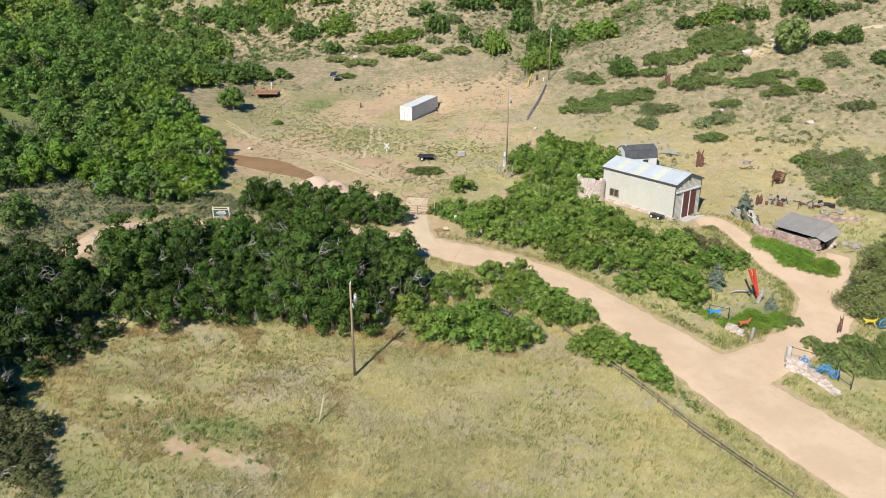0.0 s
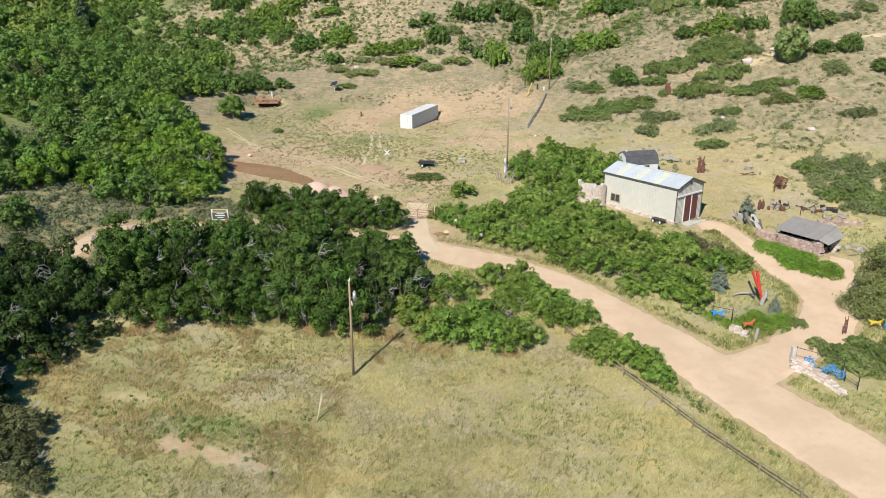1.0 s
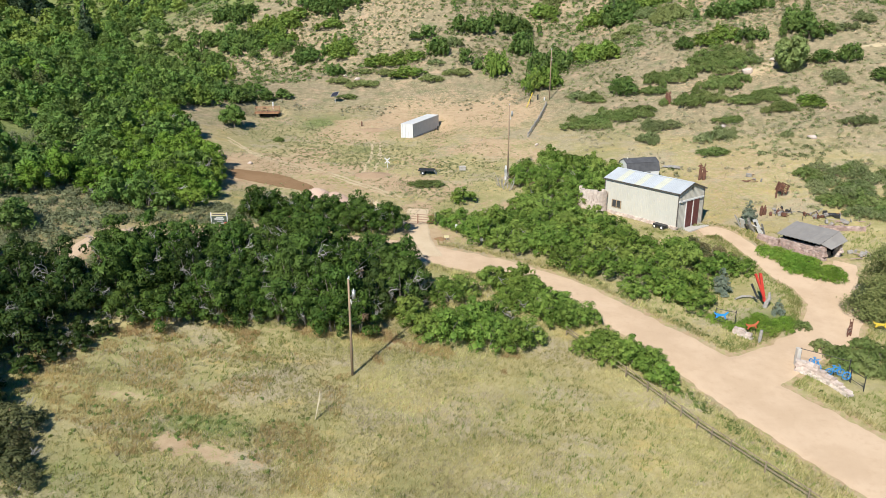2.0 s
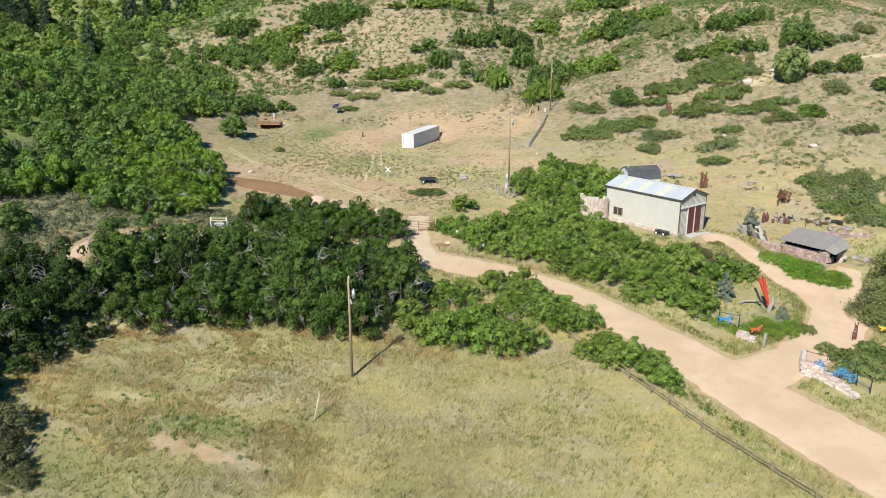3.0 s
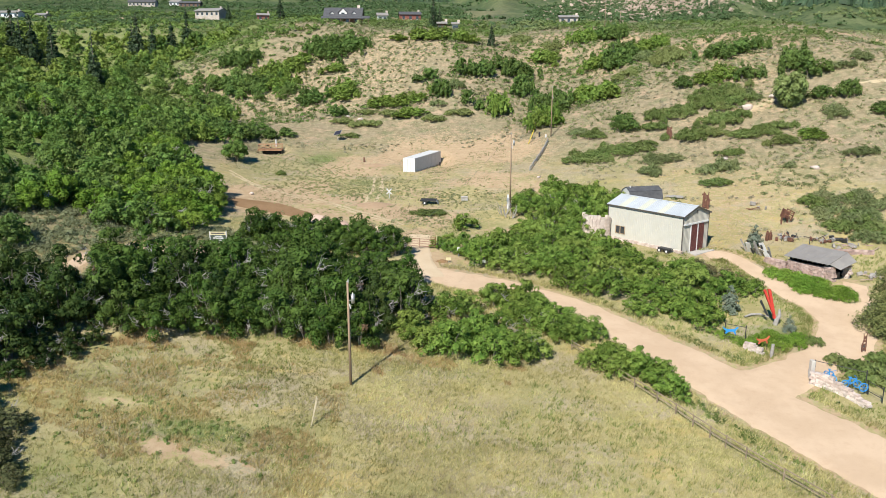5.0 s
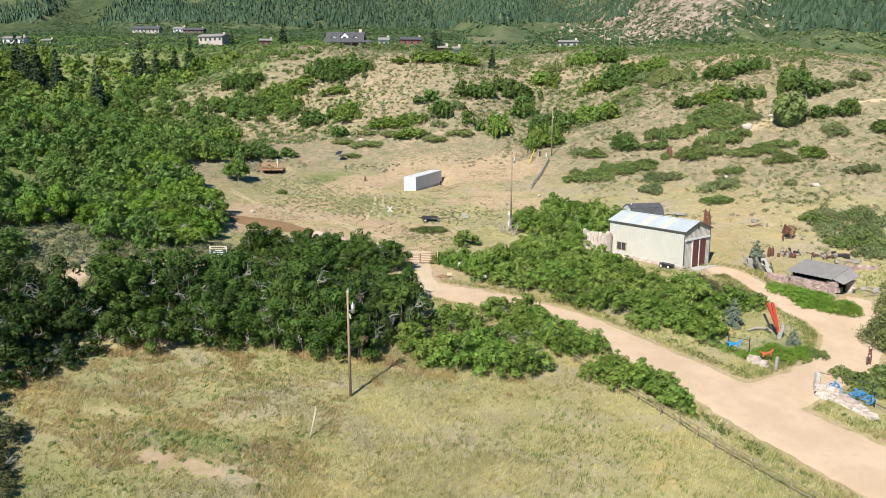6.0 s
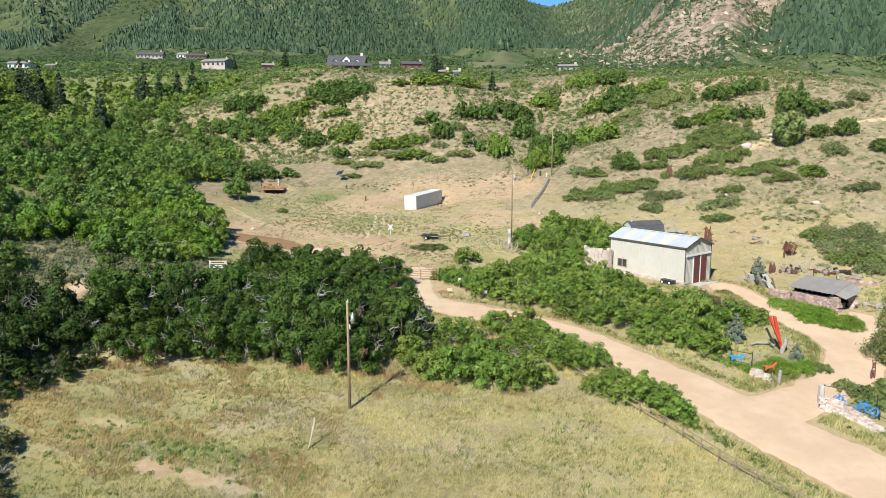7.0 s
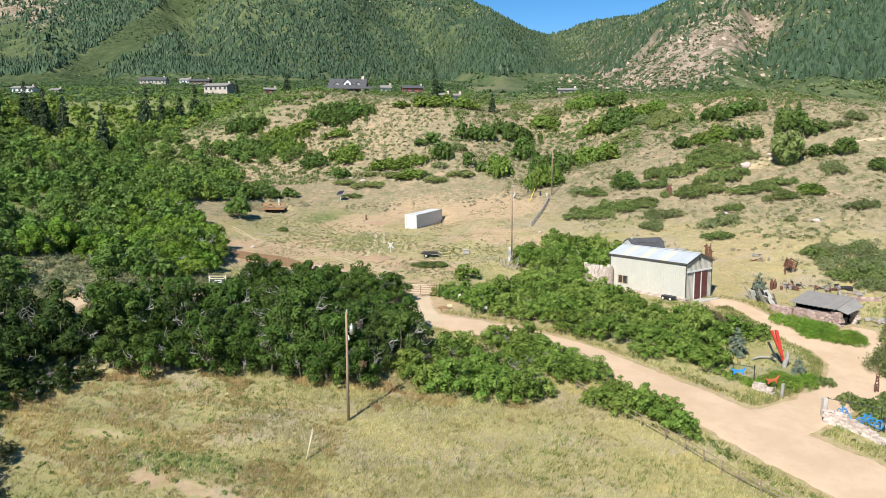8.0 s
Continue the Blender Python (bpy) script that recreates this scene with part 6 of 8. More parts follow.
tagged(strip("pond", [(-34, 110.6, 1.2), (-31, 109.9, 2.9), (-27, 109.2, 3.2), (-22.8, 107, 2.4), (-19.6, 104.2, 1.2)], MUD, 0.05, 0.5), "shallow muddy pond of red-brown water", "pond", kind="structure")
for a, line in enumerate(([(-13.2, 133.6, 0.3), (-12.6, 123, 0.34), (-13.4, 113, 0.3)], [(-11.7, 132.3, 0.3), (-11.1, 122, 0.34), (-12.0, 112.4, 0.3)],
                          [(-38.6, 128.6, 0.22), (-30.4, 121.0, 0.25), (-22.1, 117.2, 0.25), (-14, 110.8, 0.3), (-6, 102.6, 0.3)],
                          [(-38.0, 127.0, 0.22), (-29.8, 119.6, 0.25), (-21.6, 115.7, 0.25), (-13.6, 109.2, 0.3), (-6.6, 101.8, 0.3)],
                          [(47, 141, 0.4), (56, 142, 0.55), (63, 144, 0.6), (74, 143, 0.5), (86, 141, 0.5)])):
    tagged(strip("track", line, TRACK, 0.04, 0.5, 0.5, 6), "worn bare wheel track in the dry grass", "track", kind="structure")


# ---- garden sculptures and the entrance ----
def ring_mesh(bm, centre, radius, thick, axis="y", sides=16):
    c = Vector(centre)
    for k in range(sides):
        a, b = 2 * math.pi * k / sides, 2 * math.pi * (k + 1) / sides
        def spot(t):
            return c + (Vector((math.cos(t), 0, math.sin(t))) if axis == "y" else Vector((0, math.cos(t), math.sin(t)))) * radius
        rod(bm, spot(a), spot(b + 0.05), thick, thick, 5)
    return bm


def build_red_sculpture():
    s = thing("garden_sculpture", upright(33.9, 71.4), "tall red twin-plank sculpture on a grey trunk", "sculpture")
    part("red_plank", slab(bmesh.new(), [(-0.12, 0.1, 1.2), (0.06, 0.1, 1.1), (-0.98, 0.3, 3.75), (-1.2, 0.3, 3.65)], (0.03, -0.16, 0)), RED, s, "long leaning bright red plank")
    part("red_plank", slab(bmesh.new(), [(0.1, 0.25, 0.6), (0.36, 0.25, 0.6), (-0.38, 0.5, 3.7), (-0.68, 0.5, 3.75)], (0.03, -0.16, 0)), RED, s, "steeper bright red plank")
    v, f = tubes([([(0.25, 0, -0.2), (0.4, 0, 0.5), (0.7, 0.1, 1.0), (0.72, 0.3, 1.6)], (0.26, 0.24, 0.19, 0.1))], 8)
    child(new("trunk", mesh_from("trunk", v, f, LOG, True)), s)
    part("dark_back", slab(bmesh.new(), [(-0.55, 0.3, 0.9), (-0.3, 0.3, 0.8), (-1.1, 0.5, 2.5), (-1.32, 0.5, 2.4)], (0.02, 0.12, 0)), BLACK, s)


build_red_sculpture()


def build_bike(x, y, turn, mat, label, lift=0.5, size=1.0, wheels=2):
    b = thing("bicycle_sculpture" if wheels == 2 else "wheel_sculpture", upright(x, y, turn) @ Matrix.Scale(size, 4), label, "sculpture", "painted metal sculptures")
    for k in range(wheels):
        w = part("wheel", ring_mesh(bmesh.new(), (k * 1.05, 0, lift + 0.33), 0.33, 0.045), mat, b)
        for a in range(3):
            t = a * 1.047
            part("spoke", rod(bmesh.new(), (k * 1.05 - 0.3 * math.cos(t), 0, lift + 0.33 - 0.3 * math.sin(t)), (k * 1.05 + 0.3 * math.cos(t), 0, lift + 0.33 + 0.3 * math.sin(t)), 0.015), mat, w)
    if wheels == 2:
        for p, q in (((0, 0, lift + 0.33), (0.35, 0, lift + 0.8)), ((0.35, 0, lift + 0.8), (0.9, 0, lift + 0.85)), ((0.9, 0, lift + 0.85), (1.05, 0, lift + 0.33)), ((0.45, 0, lift + 0.3), (0.9, 0, lift + 0.8)), ((0.45, 0, lift + 0.3), (0.33, 0, lift + 0.95))):
            part("tube", rod(bmesh.new(), p, q, 0.045), mat, b)
        part("saddle", boxed(0.2, 0.48, -0.09, 0.09, lift + 0.93, lift + 1.0, 0.02), mat, b)
        part("handlebar", rod(bmesh.new(), (0.85, -0.25, lift + 1.0), (0.85, 0.25, lift + 1.05), 0.03), mat, b)
    part("stake", rod(bmesh.new(), (0.45, 0.05, -0.2), (0.45, 0.05, lift + 0.3), 0.025), BLACK, b)
    return b


def build_animal(x, y, turn, mat, label, lift=0.7):
    """A plain leaping shape cut from sheet steel."""
    a = thing("sheet_metal_sculpture", upright(x, y, turn), label, "sculpture", "painted metal sculptures")
    body = [(-0.7, 0.35), (-0.45, 0.15), (0.0, 0.1), (0.4, 0.18), (0.62, 0.42), (0.78, 0.4), (0.66, 0.18), (0.5, -0.02), (0.62, -0.35), (0.5, -0.35), (0.34, -0.1), (-0.1, -0.14), (-0.3, -0.38), (-0.42, -0.36), (-0.32, -0.08), (-0.55, 0.05)]
    part("silhouette", slab(bmesh.new(), [(u, 0, lift + v) for u, v in body], (0, 0.05, 0)), mat, a)
    for u in (-0.36, 0.56):
        part("stake", rod(bmesh.new(), (u, 0.025, -0.15), (u, 0.025, lift - 0.3), 0.02), BLACK, a)


def build_frame(x, y, turn, w, h, label):
    f = thing("fence_panel", upright(x, y, turn), label, "fence panel", "entrance panels")
    for u in (0, w):
        part("post", rod(bmesh.new(), (u, 0, -0.2), (u, 0, h + 0.1), 0.045), BLACK, f)
    for z in (0.35, h):
        part("bar", rod(bmesh.new(), (0, 0, z), (w, 0, z - 0.1), 0.03), BLACK, f)


def curved_wall(x, y, heading, bendiness, n, heights, label, seed):
    w = thing("stone_wall", upright(x, y), label, "wall")
    base, p, a = w.matrix_world.translation, Vector((x, y, 0)), heading
    for k in range(n):
        z = ground_z(p.x, p.y) - base.z - 0.1
        h = heights[0] + (heights[1] - heights[0]) * k / max(1, n - 1)
        part("wall_section", stones(bmesh.new(), np.random.default_rng(seed + k), 0.85, h, 0.45, 0.2, 0.04), PALE_STONE, w, "", Matrix.Translation((p.x - x, p.y - y, z)) @ Matrix.Rotation(radians(a), 4, "Z"))
        p += Vector((math.cos(radians(a)), math.sin(radians(a)), 0)) * 0.8
        a += bendiness
    return w


curved_wall(32.2, 59.4, -38, -7, 6, (1.2, 0.45), "curved rubble entrance wall of pale pink stones", 50)
curved_wall(28.9, 65.9, -42, -2, 2, (0.7, 0.45), "low rubble wall of pale stones at the entrance island", 60)
pier = thing("gate_pier", upright(32.6, 60.3), "white-capped stone entrance pier", "pier")
part("pier", boxed(-0.18, 0.18, -0.25, 0.25, -0.2, 1.75, 0.04), CONCRETE, pier)
log_a = thing("log_post", upright(30.7, 64.2), "short grey log post ending the low wall", "post")
part("log", rod(bmesh.new(), (0, 0, -0.2), (0.1, 0, 1.3), 0.17, 0.15, 10), LOG, log_a)
build_frame(32.8, 60.2, -36, 4.0, 1.75, "black steel frame panel behind the entrance wall")
build_frame(36.2, 57.7, -72, 1.5, 1.2, "lower black steel frame panel stepping down the wall")
build_frame(27.6, 67.8, -25, 1.9, 1.6, "black steel frame panel on the entrance island")
build_bike(33.5, 59.5, -80, BLUE, "bright blue metal bicycle shape on the entrance panel", 0.55, 0.95)
build_bike(34.5, 58.2, -5, BLUE, "bright blue metal bicycle shape above the stone wall", 0.4, 0.95)
build_bike(35.7, 57.5, 0, BLUE, "bright blue metal wheel shape beside the wall", 0.35, 1.1, 1)
build_animal(28.0, 67.6, -20, BLUE, "bright blue leaping sheet-metal shape above the weeds", 1.0)
build_animal(30.4, 65.6, 10, ORANGE, "orange leaping sheet-metal shape on the island", 1.0)
build_animal(43.7, 66.6, -15, YELLOW, "yellow sheet-metal shape beside the pine", 0.8)
build_bike(44.9, 66.2, 10, BLUE, "large blue ring sculpture beside the pine", 0.2, 1.4, 1)
build_bike(45.4, 66.0, 30, RED, "red ring sculpture beside the pine", 0.5, 0.8, 1)


def build_totem(x, y, h, label, seed, pieces=7, fat=1.25):
    t = thing("rust_sculpture", upright(x, y, seed * 9 - 20) @ Matrix.Diagonal((fat, fat, 1, 1)), label, "sculpture", "rusted sculptures")
    rng = np.random.default_rng(seed)
    if fat > 1:
        part("blade", slab(bmesh.new(), [(-0.42, 0.03, -0.1), (-0.1, 0.03, -0.1), (-0.04, 0.03, h * 0.45), (-0.2, 0.03, h * 0.98), (-0.4, 0.03, h * 0.7)], (0.05, 0.2, 0)), RUST, t)
        part("blade", slab(bmesh.new(), [(0.08, -0.1, -0.1), (0.38, -0.1, -0.1), (0.44, -0.1, h * 0.5), (0.2, -0.1, h * 0.84), (0.06, -0.1, h * 0.4)], (-0.04, 0.22, 0)), RUST, t)
    for s in (-1, 1):
        v, f = tubes([([(0.25 * s, 0, -0.2), (0.32 * s, 0.05, h * 0.35), (0.18 * s, 0, h * 0.7), (0.3 * s, 0.05, h)], (0.1, 0.09, 0.08, 0.05))], 6)
        child(new("upright", mesh_from("upright", v, f, RUST)), t)
    for k in range(pieces):
        z = h * (0.12 + 0.8 * k / pieces)
        part("plate", slab(bmesh.new(), [(-0.3, 0, z), (0.3, 0, z + 0.1 * rng.normal()), (0.22, 0.06, z + h * 0.11), (-0.22, 0, z + h * 0.1)], (0.02, 0.06, 0)), RUST, t, "", Matrix.Rotation(rng.normal() * 0.25, 4, "Y") if k % 3 == 0 else None)


build_totem(42.1, 138.2, 2.3, "rusted twin-blade steel sculpture on the slope", 1)
build_totem(39.6, 109.1, 2.6, "rusted steel totem sculpture in dry grass", 2)
build_totem(40.2, 65.6, 1.9, "dark red rusted figure sculpture by the driveway", 4, 4, 0.7)
build_totem(44.0, 96.4, 1.4, "red rusted scrap sculpture above the shed", 6, 4)


def build_leaning_rack(x, y):
    """A slatted rusty box frame that leans over on two short legs."""
    t = thing("leaning_rack", upright(x, y, 24), "rusted slatted steel rack leaning on the slope", "sculpture", "rusted sculptures")
    lean = Matrix.Translation((0, 0, 0.75)) @ Matrix.Rotation(radians(24), 4, "Y")
    for cx in (-0.75, 0.75):
        for cy in (-0.35, 0.35):
            part("corner_bar", boxed(cx - 0.06, cx + 0.06, cy - 0.06, cy + 0.06, -0.1, 1.25), RUST, t, "", lean)
    for k in range(5):
        z = 0.02 + 0.27 * k
        part("slat", boxed(-0.82, 0.82, -0.44, -0.41, z, z + 0.15), RUST_GATE if k % 2 else RUST, t, "", lean)
    part("back_sheet", boxed(-0.8, 0.8, 0.38, 0.41, 0.0, 1.2), RUST, t, "", lean)
    for cx in (-0.75, 0.35):
        part("leg", boxed(cx - 0.07, cx + 0.07, -0.1, 0.1, -0.2, 1.0), RUST, t)


build_leaning_rack(48.5, 101.8)


def build_junk(x, y, n, spread, mat_list, label, seed):
    j = thing("scrap_pile", upright(x, y), label, "scrap", "scrap piles")
    rng = np.random.default_rng(seed)
    for k in range(n):
        px, py = rng.normal() * spread, rng.normal() * spread * 0.5
        z = ground_z(x + px, y + py) - j.matrix_world.translation.z
        mat = mat_list[k % len(mat_list)]
        m = Matrix.Translation((px, py, z + 0.12)) @ Euler((rng.normal() * 0.3, rng.normal() * 0.3, rng.random() * 6)).to_matrix().to_4x4()
        w = 0.12 + 0.3 * rng.random()
        if k % 2 == 0:
            part("rod", rod(bmesh.new(), (-w * 3, 0, 0.1), (w * 3, 0, 0.2), 0.05), mat, j, "", m)
        else:
            part("lump", boxed(-w, w, -w * 0.5, w * 0.5, -0.1, 0.2 + 0.3 * rng.random(), 0.06), mat, j, "", m)


build_junk(46.5, 96.5, 22, 1.2, (RUST, BLACK, LOG), "pile of rusty scrap metal and logs", 1)
build_junk(50.5, 95.0, 24, 1.4, (RUST, LOG, BLACK), "low pile of dark logs and scrap", 2)
build_junk(53.5, 92.5, 14, 1.0, (RED_STONE, LOG), "scattered stones and logs behind the shed", 3)
build_junk(52.0, 84.0, 14, 1.3, (RED_STONE, DEADWOOD), "pile of pale stones and boards beside the shed", 4)
build_junk(33.5, 107.2, 4, 0.6, (DEADWOOD, BLACK), "loose boards beside the storage barn", 5)
build_junk(45.5, 107.5, 7, 1.6, (RUST, LOG), "low rusty debris lying on the slope", 6)
lean = thing("leaning_boards", upright(40.6, 91.4, -55), "bundle of pale boards leaning by the retaining wall", "boards")
for k in range(11):
    part("board", boxed(-0.13 - 0.2 * (k % 4 == 1), 0.13 + 0.2 * (k % 4 == 1), -0.03, 0.03, -0.1, 2.1 - 0.25 * (k % 3)), (DEADWOOD, WHITE, LOG, BLACK)[k % 4], lean, "", Matrix.Translation((-1.6 + 0.32 * k, 0.25 * (k % 3), 0)) @ Matrix.Rotation(0.3 + 0.25 * (k % 3), 4, "X") @ Matrix.Rotation(0.4 * (k % 3 - 1), 4, "Y"))
wreck = thing("garden_cart", upright(28.6, 91.9, -52), "small dark utility cart parked against the garage", "cart")
part("bed", boxed(-0.9, 0.9, -0.4, 0.4, 0.35, 0.6, 0.03), BLACK, wreck)
wheel(wreck, -0.55, -0.55, 0.28, 0.14), wheel(wreck, 0.55, -0.55, 0.28, 0.14)
part("handle", rod(bmesh.new(), (0.9, 0, 0.5), (1.4, 0, 0.9), 0.03), GALV, wreck)
for k, (x, y, s) in enumerate(((43, 148, 0.6), (58.5, 143.5, 1.2), (64, 145.5, 0.7), (-20, 171, 0.7), (-23, 173, 0.6), (16.3, 126.5, 0.4), (48.5, 126.5, 0.6), (60, 118, 0.7), (6, 70, 0.5), (-31.5, 116, 0.5))):
    bm = bmesh.new()
    bmesh.ops.create_icosphere(bm, subdivisions=2, radius=s)
    for v in bm.verts:
        v.co = Vector((v.co.x * 1.3, v.co.y, v.co.z * 0.7)) * (0.8 + 0.45 * noise.noise(v.co * 1.7 + Vector((k * 3.1, 0, 0))))
    rock = thing("boulder", upright(x, y, k * 50), "pale weathered boulder lying in dry grass", "rock", "boulders")
    part("stone", bm, PALE_STONE, rock, "", Matrix.Translation((0, 0, s * 0.2)), False)


# ---- conifers ----
def conifer_meshes(seed, h, r, count, leaf, mat, power=0.85, ragged=0.35, base=0.06):
    rng = np.random.default_rng(seed)
    boughs = int(26 + h * 5)
    bt = np.sort(rng.random(boughs)) ** 1.15
    ba = np.arange(boughs) * 2.4 + rng.normal(size=boughs) * 0.3
    br = r * (1 - bt) ** power * (0.75 + 0.45 * rng.random(boughs)) + 0.08 * r
    weight = br ** 1.5
    k = rng.choice(boughs, count, p=weight / weight.sum())
    s = rng.random(count) ** 0.6
    wide = 0.28 * br[k] * (0.4 + s * 0.6)
    out = br[k] * s
    a = ba[k]
    side = rng.normal(size=count) * wide * 0.6
    z = h * (base + (1 - base) * bt[k]) - 0.18 * out + rng.normal(size=count) * (0.10 * br[k] + 0.04)
    pos = np.column_stack([out * np.cos(a) - side * np.sin(a), out * np.sin(a) + side * np.cos(a), np.maximum(z, 0.05)])
    normal = np.column_stack([np.cos(a) * 0.5, np.sin(a) * 0.5, np.full(count, 0.8)]) + rng.normal(size=(count, 3)) * ragged
    v = leaf_sprays(pos, normal, leaf, rng)
    made = [("crown", mesh_from("crown", v, sprays(len(v)), mat))]
    tv, tf = tubes([([(0, 0, -0.3), (0, 0, h * 0.5), (0, 0, h * 0.97)], (0.035 * h, 0.02 * h, 0.004 * h))], 7)
    made.append(("trunk", mesh_from("trunk", tv, tf, BARK)))
    return made


rng_tree = np.random.default_rng(5)
PINE_BIG = conifer_meshes(1, 8.8, 3.7, 30000, 0.15, PINE, 0.55, 0.5, 0.08)
plant("pine_tree", PINE_BIG, 46.0, 70.0, 1.0, "bushy olive-green pine standing by the driveway", "tree", "", rng_tree)
SPRUCE_SMALL = [conifer_meshes(3 + k, 2.2, 0.95, 2600, 0.12, SPRUCE, 0.8) for k in range(2)]
for x, y, s in ((30.6, 74.6, 1.35), (35.0, 70.0, 0.8), (41.3, 94.6, 1.35), (44.2, 58.6, 1.05)):
    plant("blue_spruce", SPRUCE_SMALL[int(s * 10) % 2], x, y, s, "small blue-grey spruce with dense needles", "tree", "small spruces", rng_tree)
OLIVE_FIR = conifer_meshes(19, 12.5, 4.2, 4200, 0.42, PINE, 0.8, 0.4)
FIR_FAR = [conifer_meshes(6 + k, 12.5, 2.5, 2400, 0.5, CONIFER, 0.9, 0.35) for k in range(3)]
for k, (x, y, s, t) in enumerate(((-111, 270, 0.85, 1.0), (-106, 271, 0.75, 0.8), (-114, 273, 0.8, 0.8), (-99, 271, 0.9, 0.62), (-94, 273, 0.85, 0.66), (-95, 201, 0.75, 1.1), (-98, 206, 0.6, 0.9), (-147, 266, 1.0, 0.95), (-152, 268, 0.9, 1.0), (-142, 270, 0.9, 0.9), (-157, 272, 0.9, 1.0), (-138, 262, 0.8, 0.8),
                                  (-162, 262, 0.9, 0.9), (-168, 268, 1.0, 1.0), (-176, 280, 1.0, 1.0), (-84, 384, 0.75, 0.8), (-5, 290, 0.65, 0.95), (-2.5, 291, 0.55, 0.8), (12.5, 208, 0.4, 0.8), (42.4, 191, 0.35, 0.8), (-128, 372, 0.5, 0.8), (-108, 376, 0.55, 0.8))):
    plant("fir_tree", FIR_FAR[k % 3], x, y, s * 1.2, "tall dark fir standing above the oak scrub", "tree", "dark firs", rng_tree, t * 1.25)
for k, (x, y, s) in enumerate(((-67.5, 124, 0.5), (-70.5, 122, 0.42), (-64, 127, 0.4))):
    plant("fir_tree", OLIVE_FIR, x, y, s, "olive-green young fir among the oaks", "tree", "olive firs", rng_tree, 0.85)
rj = np.random.default_rng(12)
juniper_lobes = []
for k in range(34):
    a, t = k * 2.4 + rj.random() * 0.6, (k + 0.5) / 34
    r = 2.0 * math.sin(math.pi * min(1.0, 0.12 + 0.95 * t)) ** 0.7 * (0.75 + 0.2 * rj.random())
    juniper_lobes.append((r * math.cos(a), r * math.sin(a), 0.5 + 3.6 * (1 - t), 0.62, 0.62, 0.7))
juniper_lobes += [(0, 0, 1.4, 1.5, 1.5, 1.4), (0, 0, 2.8, 1.1, 1.1, 1.2)]
jv = lobed_cloud(rj, juniper_lobes, 9000, 0.2, 0.4, 0.25)
juniper = plant("juniper_tree", [("crown", mesh_from("crown", jv, sprays(len(jv)), JUNIPER)), ("trunk", OAK_NEAR[0][1][1])], 65.0, 140.4, 1.42, "dense rounded pale olive juniper on the slope", "tree", "", rng_tree)
for k, (x, y, s, m) in enumerate(((30.2, 66.9, 0.55, 2), (32.2, 66.2, 0.6, 0), (34.1, 66.4, 0.5, 1), (36.2, 67.2, 0.5, 2), (32.6, 68.8, 0.5, 0), (34.4, 67.6, 0.55, 1), (28.8, 67.2, 0.45, 2), (36.4, 63.2, 0.6, 0), (37.2, 60.2, 0.7, 1), (29.4, 66.4, 0.5, 0), (31.5, 67.6, 0.6, 1), (33, 67.4, 0.55, 2), (35.2, 68.2, 0.5, 0), (27.8, 68.4, 0.5, 1), (37.3, 61.8, 0.7, 2), (38.6, 59.4, 0.7, 1), (42, 59, 0.8, 0), (44.5, 63.6, 0.8, 1), (40.5, 63.4, 0.7, 2), (38.5, 60.6, 0.8, 0), (41, 61.2, 0.8, 1), (43.5, 61.5, 0.9, 2), (40, 58.8, 0.6, 1), (46, 62, 0.9, 0), (38, 62.5, 0.5, 2))):
    plant("low_shrub", LOW_SHRUB[m] if x > 36 else BED_SHRUB[m % 2], x, y, s, "low green shrub in the planted bed", "shrub", "bed shrubs", rng_tree, 1.2)


